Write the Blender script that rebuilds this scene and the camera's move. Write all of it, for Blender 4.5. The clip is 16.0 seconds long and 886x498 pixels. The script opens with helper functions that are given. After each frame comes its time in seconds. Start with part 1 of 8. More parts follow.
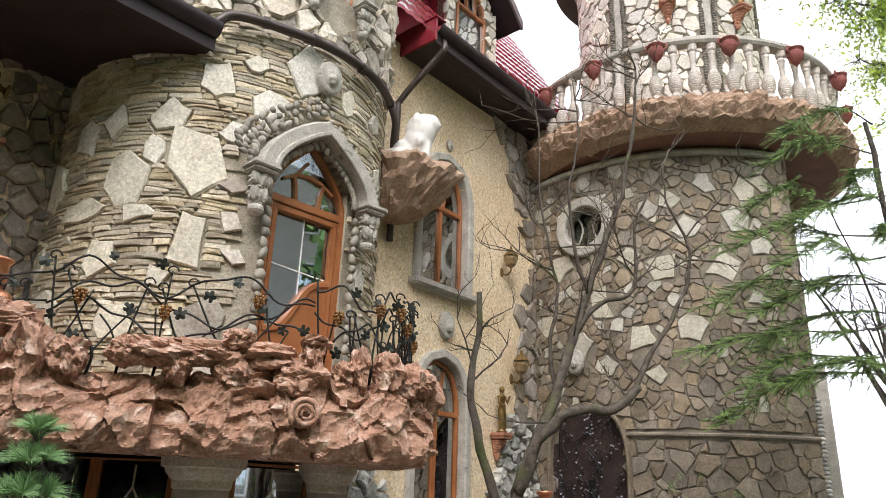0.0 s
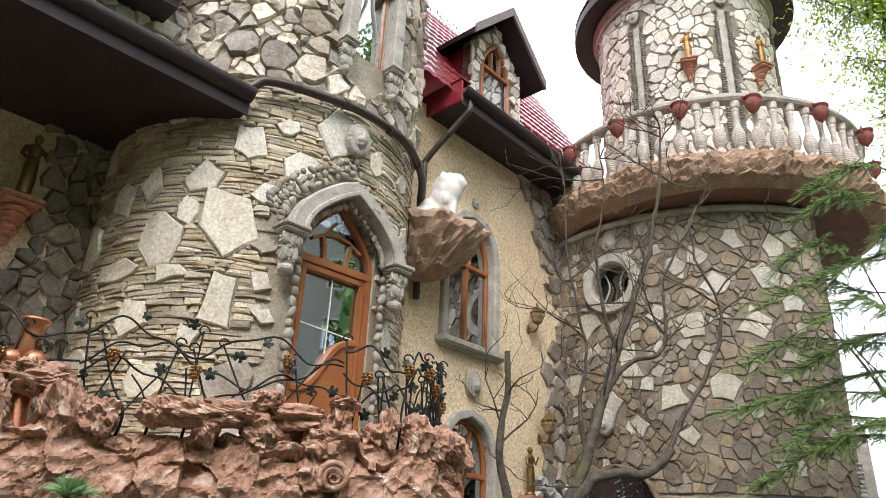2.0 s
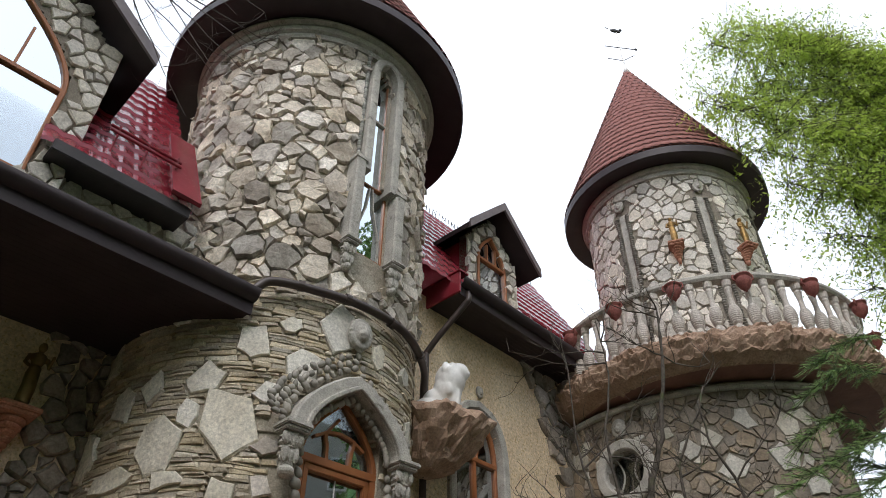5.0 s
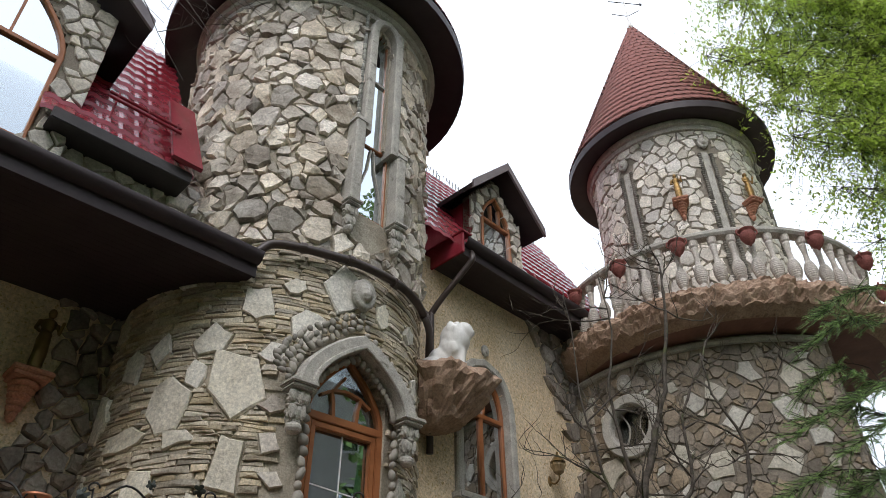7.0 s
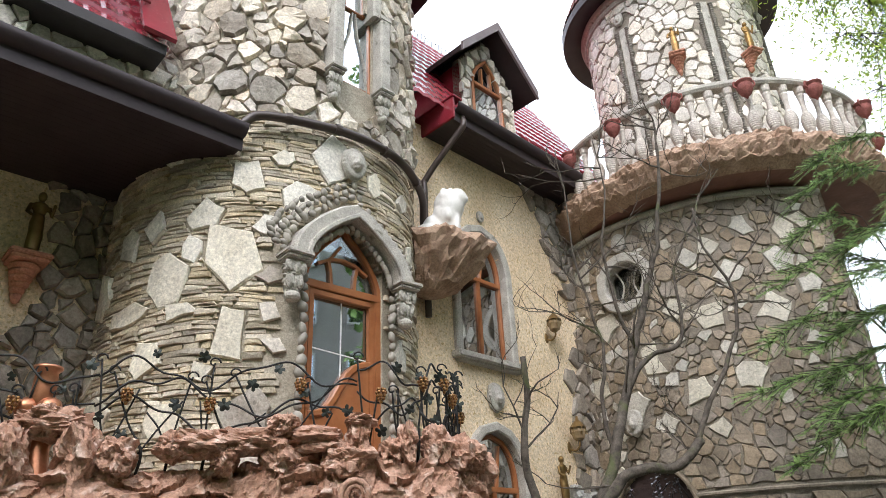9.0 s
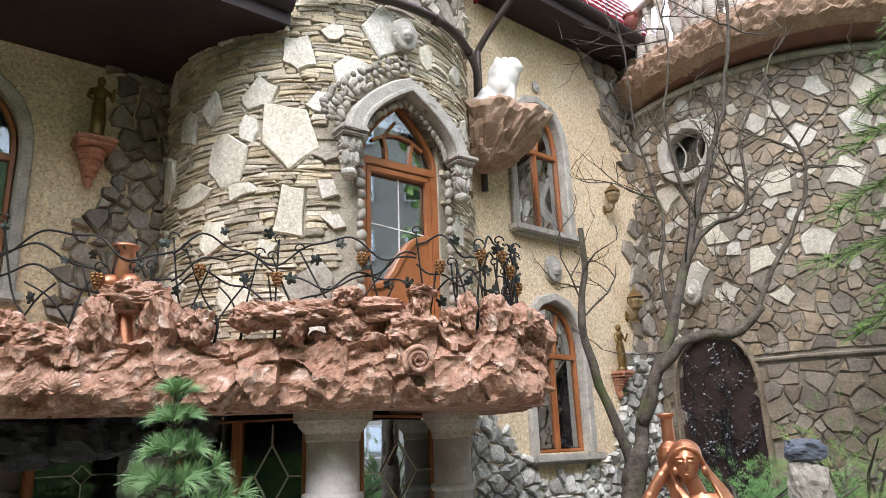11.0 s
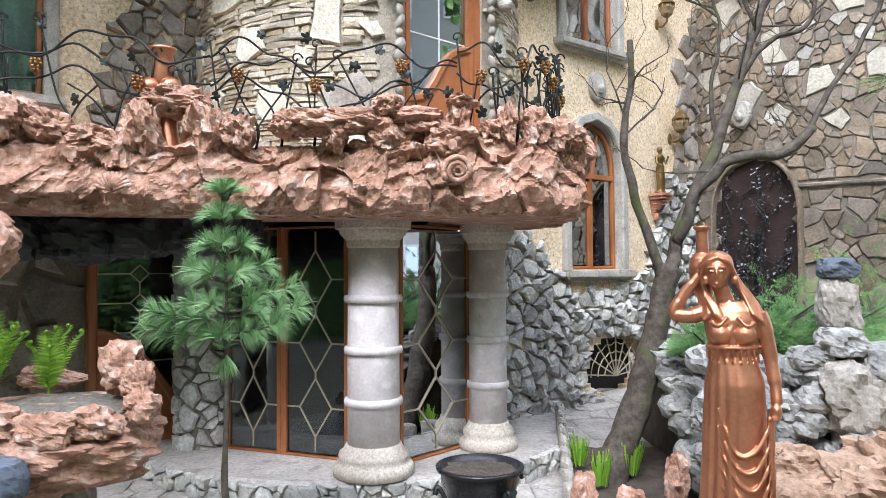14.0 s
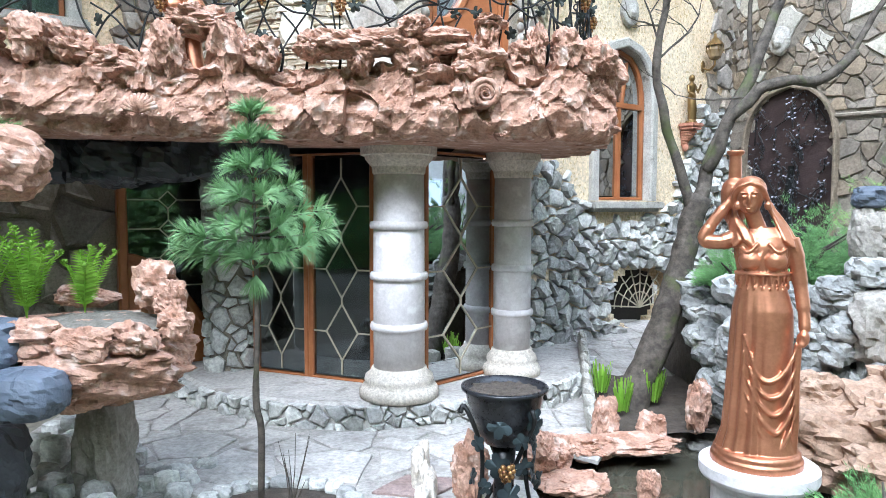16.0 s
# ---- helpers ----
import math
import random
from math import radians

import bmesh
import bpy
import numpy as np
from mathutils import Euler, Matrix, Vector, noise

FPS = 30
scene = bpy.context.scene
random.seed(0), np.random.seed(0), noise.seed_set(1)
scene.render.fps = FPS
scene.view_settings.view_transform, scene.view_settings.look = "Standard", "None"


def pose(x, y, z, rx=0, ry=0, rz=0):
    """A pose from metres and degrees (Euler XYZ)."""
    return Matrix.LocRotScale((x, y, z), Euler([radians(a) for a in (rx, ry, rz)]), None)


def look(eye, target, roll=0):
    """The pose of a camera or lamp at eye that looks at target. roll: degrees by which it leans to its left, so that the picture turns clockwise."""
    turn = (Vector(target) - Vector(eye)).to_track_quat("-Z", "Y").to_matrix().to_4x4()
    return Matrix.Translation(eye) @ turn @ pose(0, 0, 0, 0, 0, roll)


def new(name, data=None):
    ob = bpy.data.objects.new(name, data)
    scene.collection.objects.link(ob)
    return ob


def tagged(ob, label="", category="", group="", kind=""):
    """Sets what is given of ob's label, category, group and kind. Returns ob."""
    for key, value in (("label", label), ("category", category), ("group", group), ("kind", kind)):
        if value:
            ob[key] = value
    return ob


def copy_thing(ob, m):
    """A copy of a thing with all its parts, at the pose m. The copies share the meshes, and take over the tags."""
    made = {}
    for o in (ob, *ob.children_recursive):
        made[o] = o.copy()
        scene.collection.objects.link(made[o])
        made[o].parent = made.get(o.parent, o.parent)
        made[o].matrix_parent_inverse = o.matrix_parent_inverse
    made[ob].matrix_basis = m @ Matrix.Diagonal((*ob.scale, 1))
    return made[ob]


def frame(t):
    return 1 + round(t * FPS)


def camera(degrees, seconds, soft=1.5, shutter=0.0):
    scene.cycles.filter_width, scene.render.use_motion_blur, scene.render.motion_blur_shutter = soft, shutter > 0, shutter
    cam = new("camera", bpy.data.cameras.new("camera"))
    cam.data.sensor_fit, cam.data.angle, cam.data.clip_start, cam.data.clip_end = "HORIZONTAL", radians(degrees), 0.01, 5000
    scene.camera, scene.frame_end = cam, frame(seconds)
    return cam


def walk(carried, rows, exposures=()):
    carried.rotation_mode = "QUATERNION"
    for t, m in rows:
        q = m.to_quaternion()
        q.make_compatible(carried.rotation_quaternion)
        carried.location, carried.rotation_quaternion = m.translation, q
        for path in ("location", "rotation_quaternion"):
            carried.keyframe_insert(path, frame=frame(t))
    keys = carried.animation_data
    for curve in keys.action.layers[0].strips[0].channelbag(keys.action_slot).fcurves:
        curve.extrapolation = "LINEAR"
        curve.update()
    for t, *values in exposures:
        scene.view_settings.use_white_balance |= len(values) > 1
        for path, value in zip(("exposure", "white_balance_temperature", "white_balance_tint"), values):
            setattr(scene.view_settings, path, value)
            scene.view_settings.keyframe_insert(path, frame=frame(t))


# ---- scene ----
cam = camera(65.0, 16.0, soft=0.7)
EYE = 2.2
# seconds, x, y, z from the eye, yaw, pitch, roll
ROWS = [
    (0.0, -0.001, 0.0, 0.004, -14.32, 19.05, -2.13),
    (0.5, -0.013, 0.003, 0.02, -14.28, 19.0, -2.18),
    (1.0, -0.022, 0.009, 0.037, -13.59, 19.45, -2.25),
    (1.5, -0.036, 0.001, 0.045, -12.79, 20.94, -2.7),
    (2.0, -0.054, -0.014, 0.041, -12.1, 23.42, -2.79),
    (2.5, -0.065, -0.029, 0.042, -11.73, 25.78, -2.71),
    (3.0, -0.066, -0.026, 0.052, -11.53, 28.61, -2.29),
    (3.5, -0.077, -0.052, 0.048, -12.21, 31.84, -1.65),
    (4.0, -0.081, -0.053, 0.063, -11.74, 35.58, -1.14),
    (6.5, -0.02, -0.039, -0.04, -11.28, 39.81, -0.21),
    (7.0, 0.01, -0.048, -0.046, -10.64, 36.09, 0.13),
    (7.5, 0.03, -0.04, -0.056, -10.94, 33.47, 0.91),
    (8.0, 0.053, 0.002, -0.074, -10.83, 31.15, 1.67),
    (8.5, 0.078, 0.016, -0.09, -10.69, 28.55, 2.67),
    (9.0, 0.096, 0.016, -0.108, -10.5, 25.74, 2.63),
    (9.5, 0.095, 0.07, -0.087, -9.35, 23.32, 2.84),
    (12.0, 0.093, 0.011, -0.171, -3.52, 11.19, 1.12),
    (12.5, 0.085, 0.036, -0.187, -3.17, 9.18, 0.68),
    (13.0, 0.082, 0.029, -0.207, -2.44, 6.73, 0.51),
    (13.5, 0.071, 0.059, -0.222, -2.2, 4.08, 0.2),
    (14.0, 0.075, 0.052, -0.244, -1.82, 1.61, 0.32),
    (14.5, 0.063, 0.06, -0.265, -1.09, -0.33, 0.4),
    (15.0, 0.048, 0.064, -0.287, 0.24, -1.81, 0.13),
    (15.5, 0.037, 0.072, -0.301, 0.82, -2.95, -0.08),
    (16.0, 0.046, 0.067, -0.318, 0.02, -3.69, -0.13),
]


def cam_pose(x, y, z, yaw, pitch, roll):
    return pose(x, y, EYE + z, 90 + pitch, 0, yaw) @ pose(0, 0, 0, 0, 0, -roll)


EXPOSURES = [(0.0, 0.68, 6300, 13), (2.5, 0.68, 6250, 13), (3.5, 0.42, 6200, 12), (4.2, 0.3, 6150, 12), (5.4, -0.7, 6050, 12), (6.3, -1.4, 6150, 11), (6.5, -1.1, 6150, 11), (7.0, -0.25, 6050, 12), (7.5, 0.05, 6000, 12),
             (8.0, 0.2, 6000, 12), (8.5, 0.5, 5950, 12), (9.5, 0.75, 6050, 13), (12.5, 1.17, 5750, 15), (14.0, 1.3, 5600, 14), (15.0, 1.5, 5300, 10), (16.0, 1.62, 5150, 8)]
walk(cam, [(r[0], cam_pose(*r[1:])) for r in ROWS], EXPOSURES)
# ---- light ----
world = bpy.data.worlds.new("world")
scene.world = world
world.use_nodes = True
wn, wl = world.node_tree.nodes, world.node_tree.links
sky = wn.new("ShaderNodeTexSky")
sky.sky_type, sky.sun_disc = "NISHITA", False
sky.sun_elevation, sky.sun_rotation = radians(48), radians(200)
sky.air_density, sky.dust_density, sky.ozone_density = 1.0, 6.0, 1.0
veil = wn.new("ShaderNodeMix")
veil.data_type = "RGBA"
veil.inputs[0].default_value = 0.72
veil.inputs[7].default_value = (12.5, 12.8, 13.2, 1)
wl.new(sky.outputs[0], veil.inputs[6])
wl.new(veil.outputs[2], wn["Background"].inputs[0])
wn["Background"].inputs[1].default_value = 0.18
sun = new("sun", bpy.data.lights.new("sun", "SUN"))
sun.data.energy, sun.data.angle, sun.data.color = 1.2, radians(20), (1.0, 0.95, 0.88)
sun.matrix_world = look((-6, -12, 20), (0, 6, 0))


# ---- materials ----
def mat(name, a, b, scale=3.0, rough=0.85, bump=0.3, fine=40.0, metal=0.0, vary=0.0, island=False, dirt=None, tint=0.0, spec=0.4, wave=0.0):
    """A surface of two tones: large stains, fine grain, relief, and a change from piece to piece."""
    m = bpy.data.materials.new(name)
    m.use_nodes = True
    nt = m.node_tree
    n, l = nt.nodes, nt.links
    p = n["Principled BSDF"]
    co = n.new("ShaderNodeTexCoord")
    big = n.new("ShaderNodeTexNoise")
    big.inputs["Scale"].default_value, big.inputs["Detail"].default_value, big.inputs["Roughness"].default_value = scale, 8, 0.62
    small = n.new("ShaderNodeTexNoise")
    small.inputs["Scale"].default_value, small.inputs["Detail"].default_value, small.inputs["Roughness"].default_value = fine, 8, 0.68
    l.new(co.outputs["Object"], big.inputs["Vector"])
    l.new(co.outputs["Object"], small.inputs["Vector"])
    ramp = n.new("ShaderNodeValToRGB")
    ramp.color_ramp.elements[0].position, ramp.color_ramp.elements[1].position = 0.35, 0.65
    ramp.color_ramp.elements[0].color, ramp.color_ramp.elements[1].color = (*a, 1), (*b, 1)
    l.new(big.outputs[0], ramp.inputs[0])
    colour = ramp.outputs[0]
    if vary:
        if island:
            src = n.new("ShaderNodeNewGeometry").outputs["Random Per Island"]
        else:
            src = n.new("ShaderNodeObjectInfo").outputs["Random"]
        hsv = n.new("ShaderNodeHueSaturation")
        mr = n.new("ShaderNodeMapRange")
        mr.inputs[3].default_value, mr.inputs[4].default_value = 1 - vary, 1 + vary
        l.new(src, mr.inputs[0])
        l.new(mr.outputs[0], hsv.inputs["Value"])
        if tint:
            mul = n.new("ShaderNodeMath")
            mul.operation = "MULTIPLY"
            mul.inputs[1].default_value = 7.31
            fr = n.new("ShaderNodeMath")
            fr.operation = "FRACT"
            l.new(src, mul.inputs[0])
            l.new(mul.outputs[0], fr.inputs[0])
            mr2 = n.new("ShaderNodeMapRange")
            mr2.inputs[3].default_value, mr2.inputs[4].default_value = 1 - tint, 1 + tint
            l.new(fr.outputs[0], mr2.inputs[0])
            l.new(mr2.outputs[0], hsv.inputs["Saturation"])
        l.new(colour, hsv.inputs["Color"])
        colour = hsv.outputs[0]
    grain = n.new("ShaderNodeMix")
    grain.data_type, grain.blend_type = "RGBA", "MULTIPLY"
    grain.inputs[0].default_value = 0.72 if rough > 0.75 else 0.18
    gr = n.new("ShaderNodeMapRange")
    gr.inputs[1].default_value, gr.inputs[2].default_value = 0.3, 0.7
    gr.inputs[3].default_value, gr.inputs[4].default_value = 0.42, 1.3
    l.new(small.outputs[0], gr.inputs[0])
    l.new(colour, grain.inputs[6])
    l.new(gr.outputs[0], grain.inputs[7])
    colour = grain.outputs[2]
    if dirt:
        dn = n.new("ShaderNodeTexNoise")
        dn.inputs["Scale"].default_value, dn.inputs["Detail"].default_value = dirt[1], 8
        dr = n.new("ShaderNodeMapRange")
        dr.inputs[1].default_value, dr.inputs[2].default_value = dirt[2], dirt[2] + 0.12
        l.new(co.outputs["Object"], dn.inputs["Vector"])
        l.new(dn.outputs[0], dr.inputs[0])
        dm = n.new("ShaderNodeMix")
        dm.data_type = "RGBA"
        dm.inputs[7].default_value = (*dirt[0], 1)
        l.new(dr.outputs[0], dm.inputs[0])
        l.new(colour, dm.inputs[6])
        colour = dm.outputs[2]
    l.new(colour, p.inputs["Base Color"])
    p.inputs["Metallic"].default_value = metal
    p.inputs["Specular IOR Level"].default_value = spec
    rr = n.new("ShaderNodeMapRange")
    rr.inputs[3].default_value, rr.inputs[4].default_value = max(0.02, rough - 0.12), min(1, rough + 0.1)
    l.new(small.outputs[0], rr.inputs[0])
    l.new(rr.outputs[0], p.inputs["Roughness"])
    if bump:
        bp = n.new("ShaderNodeBump")
        bp.inputs["Strength"].default_value, bp.inputs["Distance"].default_value = bump, 0.02
        add = n.new("ShaderNodeMath")
        add.operation = "MULTIPLY_ADD"
        add.inputs[1].default_value = 0.5
        l.new(small.outputs[0], add.inputs[0])
        mid = n.new("ShaderNodeTexNoise")
        mid.inputs["Scale"].default_value, mid.inputs["Detail"].default_value = fine * 0.3, 7
        if wave:
            mid.inputs["Distortion"].default_value = wave
        l.new(co.outputs["Object"], mid.inputs["Vector"])
        l.new(mid.outputs[0], add.inputs[2])
        l.new(add.outputs[0], bp.inputs["Height"])
        l.new(bp.outputs[0], p.inputs["Normal"])
    return m


def glass_mat(name, colour, rough=0.02, see=0.35):
    """A pane: mostly mirror of the garden, partly clear."""
    m = bpy.data.materials.new(name)
    m.use_nodes = True
    n, l = m.node_tree.nodes, m.node_tree.links
    out = n["Material Output"]
    gl, tr, mix = n.new("ShaderNodeBsdfGlossy"), n.new("ShaderNodeBsdfTransparent"), n.new("ShaderNodeMixShader")
    gl.inputs["Roughness"].default_value = rough
    gl.inputs["Color"].default_value = (*colour, 1)
    tr.inputs["Color"].default_value = (0.75, 0.8, 0.8, 1)
    fr = n.new("ShaderNodeFresnel")
    fr.inputs[0].default_value = 1.5
    mr = n.new("ShaderNodeMapRange")
    mr.inputs[3].default_value, mr.inputs[4].default_value = 1 - see, 1.0
    l.new(fr.outputs[0], mr.inputs[0])
    l.new(mr.outputs[0], mix.inputs[0])
    l.new(tr.outputs[0], mix.inputs[1])
    l.new(gl.outputs[0], mix.inputs[2])
    l.new(mix.outputs[0], out.inputs[0])
    return m


def leaf_mat(name, a, b):
    """Thin leaves that let light through."""
    m = mat(name, a, b, scale=2, rough=0.55, bump=0, vary=0.3, island=True)
    n, l = m.node_tree.nodes, m.node_tree.links
    p = n["Principled BSDF"]
    tr, mix = n.new("ShaderNodeBsdfTranslucent"), n.new("ShaderNodeMixShader")
    mix.inputs[0].default_value = 0.5
    l.new(p.inputs["Base Color"].links[0].from_socket, tr.inputs["Color"])
    l.new(p.outputs[0], mix.inputs[1])
    l.new(tr.outputs[0], mix.inputs[2])
    l.new(mix.outputs[0], n["Material Output"].inputs[0])
    return m


def stone_pair(name, a, b, **k):
    return mat(name, a, b, vary=k.pop("vary", 0.3), tint=k.pop("tint", 0.25), **k), mat(name + "_rest", a, b, vary=0.3, tint=0.25, island=True, **k)


LEDGE = stone_pair("ledge_stone", (0.43, 0.36, 0.255), (0.66, 0.585, 0.45), scale=2.5, bump=0.9, fine=45)
DRUMSLAB = stone_pair("pale_drum_slab", (0.44, 0.41, 0.34), (0.60, 0.565, 0.485), scale=4, bump=0.8, fine=30, vary=0.16)
PALE = stone_pair("pale_slab_stone", (0.62, 0.575, 0.48), (0.80, 0.76, 0.66), scale=4, bump=0.8, fine=30, vary=0.12)
UPPER = stone_pair("upper_rubble", (0.38, 0.32, 0.255), (0.78, 0.71, 0.60), scale=2.2, bump=0.9, fine=30, vary=0.42)
BROWN = stone_pair("brown_wall_stone", (0.215, 0.175, 0.13), (0.345, 0.285, 0.215), scale=3, bump=0.8, fine=30)
SHAFT = stone_pair("white_mosaic_stone", (0.56, 0.51, 0.43), (0.78, 0.73, 0.65), scale=3, bump=0.6, fine=30, vary=0.25)
GREY = stone_pair("grey_rubble", (0.35, 0.345, 0.32), (0.60, 0.59, 0.545), scale=5, bump=0.9, fine=30)
# shade of left wall and recess put into the tone; edge stones share it
DARK = stone_pair("shade_toned_stone", (0.22, 0.19, 0.155), (0.38, 0.335, 0.28), scale=3, bump=0.8, fine=30)
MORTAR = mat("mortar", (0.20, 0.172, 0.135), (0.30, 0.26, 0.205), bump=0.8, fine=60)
MORTAR_L = mat("pale_mortar", (0.33, 0.285, 0.215), (0.48, 0.43, 0.345), bump=0.9, fine=50)
STUCCO = mat("yellow_stucco", (0.72, 0.56, 0.36), (0.84, 0.70, 0.50), scale=1.5, bump=1.0, fine=26, wave=2.5, dirt=((0.47, 0.34, 0.16), 30, 0.555))
REDROCK = mat("red_rock", (0.36, 0.19, 0.122), (0.53, 0.335, 0.245), scale=7, bump=1.0, fine=34, wave=1.5, dirt=((0.62, 0.47, 0.39), 9, 0.56))
BROWNROCK = mat("brown_rock", (0.30, 0.19, 0.125), (0.44, 0.31, 0.22), scale=5, bump=0.8, fine=30)
TRIM = mat("carved_limestone", (0.36, 0.34, 0.30), (0.52, 0.49, 0.43), scale=6, bump=0.4, fine=60, dirt=((0.16, 0.15, 0.12), 8, 0.62))
WOOD = mat("varnished_wood", (0.27, 0.095, 0.032), (0.36, 0.14, 0.052), scale=4, rough=0.38, bump=0.1, fine=80)
METALROOF = mat("dark_brown_sheet", (0.028, 0.019, 0.021), (0.040, 0.028, 0.030), rough=0.5, bump=0.05, spec=0.3)
PIPE = mat("brown_pipe", (0.045, 0.032, 0.028), (0.06, 0.042, 0.036), rough=0.4, bump=0.05)
REDTILE = mat("wine_red_metal_tile", (0.20, 0.02, 0.03), (0.26, 0.03, 0.045), rough=0.25, bump=0.05, vary=0.1)
SHINGLE = mat("red_shingle", (0.21, 0.075, 0.058), (0.26, 0.10, 0.08), rough=0.8, bump=0.3, vary=0.07, island=True)
IRON = mat("dark_iron", (0.018, 0.018, 0.018), (0.035, 0.034, 0.032), rough=0.45, bump=0.3, metal=0.6)
VERDI = mat("green_patina_leaf", (0.018, 0.022, 0.019), (0.04, 0.047, 0.04), rough=0.5, bump=0.3, metal=0.5)
GOLD = mat("gold_paint", (0.14, 0.08, 0.025), (0.36, 0.22, 0.07), scale=16, rough=0.42, bump=0.4, metal=0.6)
OLDGOLD = mat("dark_gold", (0.16, 0.10, 0.035), (0.28, 0.18, 0.07), rough=0.4, bump=0.3, metal=0.7)
COPPER = mat("copper_paint", (0.40, 0.165, 0.085), (0.52, 0.235, 0.13), scale=5, rough=0.36, bump=0.06, metal=0.75)
TERRA = mat("terracotta", (0.42, 0.19, 0.12), (0.52, 0.26, 0.17), scale=8, bump=0.2)
WINEPOT = mat("wine_red_clay", (0.19, 0.055, 0.045), (0.30, 0.105, 0.085), scale=12, bump=0.3)
WHITE = mat("white_plaster", (0.70, 0.68, 0.64), (0.80, 0.79, 0.76), scale=6, rough=0.6, bump=0.1)
COLUMN = mat("pinkish_cast_stone", (0.56, 0.515, 0.505), (0.70, 0.66, 0.65), scale=5, rough=0.74, bump=0.3, fine=40, dirt=((0.76, 0.73, 0.71), 7, 0.56))
CAPITAL = mat("cream_cast_stone", (0.52, 0.46, 0.38), (0.64, 0.58, 0.50), scale=5, bump=0.25, fine=40)
FLAG = mat("paving_stone", (0.37, 0.345, 0.315), (0.52, 0.49, 0.45), scale=3, bump=0.6, fine=25, vary=0.06, dirt=((0.26, 0.235, 0.205), 5, 0.58))
REDFLAG = mat("red_paving_stone", (0.27, 0.19, 0.165), (0.38, 0.29, 0.26), scale=5, bump=0.7, fine=30, vary=0.15)
SOIL = mat("dark_soil", (0.055, 0.042, 0.032), (0.10, 0.08, 0.06), scale=8, bump=1.0, fine=60)
EARTH = mat("garden_ground", (0.16, 0.14, 0.11), (0.24, 0.22, 0.17), scale=2, bump=0.8, fine=20)
BARK = mat("grey_bark", (0.045, 0.035, 0.026), (0.12, 0.10, 0.078), scale=12, bump=1.0, fine=30, dirt=((0.075, 0.085, 0.03), 4, 0.58))
DARKBARK = mat("dark_bark", (0.05, 0.04, 0.033), (0.09, 0.075, 0.06), scale=8, bump=0.8, fine=35)
NEEDLE = mat("pine_needles", (0.12, 0.235, 0.085), (0.25, 0.40, 0.17), scale=6, rough=0.6, bump=0, vary=0.25, island=True)
SPRUCE = mat("conifer_needles", (0.12, 0.21, 0.05), (0.23, 0.34, 0.10), scale=5, rough=0.7, bump=0, vary=0.3, island=True)
JUNIPER = mat("juniper_green", (0.07, 0.165, 0.045), (0.16, 0.30, 0.09), scale=5, rough=0.7, bump=0, vary=0.35, island=True)
LEAF = leaf_mat("spring_leaf", (0.38, 0.50, 0.06), (0.54, 0.66, 0.15))
FERN = leaf_mat("fern_green", (0.25, 0.46, 0.04), (0.40, 0.62, 0.09))
WATER = mat("pond_water", (0.05, 0.048, 0.032), (0.075, 0.07, 0.05), rough=0.08, bump=0.03, fine=6, spec=0.6)
BLACKROCK = mat("near_black_rock", (0.02, 0.022, 0.024), (0.05, 0.052, 0.056), rough=0.45, bump=0.5)
BLUEROCK = mat("blue_grey_rock", (0.065, 0.08, 0.105), (0.13, 0.15, 0.19), rough=0.55, bump=0.5)
# near-black colour stands in for the shade of rooms, cellar and ceiling
ROOMSHADE = mat("room_shade_black", (0.02, 0.018, 0.016), (0.03, 0.027, 0.024), bump=0)
FACADE = mat("apartment_render", (0.42, 0.40, 0.36), (0.50, 0.48, 0.44), bump=0.1)
CURTAIN = mat("white_curtain", (0.65, 0.68, 0.72), (0.78, 0.80, 0.83), scale=9, bump=0.1)
GLASS = glass_mat("window_glass", (0.62, 0.68, 0.72), see=0.5)
DARKGLASS = glass_mat("dark_glass", (0.5, 0.53, 0.55), see=0.88)
LEAD = mat("brass_came", (0.42, 0.37, 0.27), (0.52, 0.46, 0.35), rough=0.5, metal=0.5, bump=0)
BOARD = mat("white_frame", (0.7, 0.7, 0.68), (0.78, 0.78, 0.76), bump=0.05)


# ---- helpers of the place ----
def obj(name, verts, faces, material, parent=None, label="", smooth=False):
    me = bpy.data.meshes.new(name)
    me.from_pydata([tuple(v) for v in verts], [], faces)
    me.materials.append(material)
    if smooth:
        me.polygons.foreach_set("use_smooth", [True] * len(me.polygons))
    me.update()
    ob = new(name, me)
    if parent:
        ob.parent = parent
    if label:
        tagged(ob, label)
    return ob


def empty(name, label="", category="", group="", kind="", at=(0, 0, 0)):
    ob = new(name)
    ob.location = at
    return tagged(ob, label, category, group, kind)


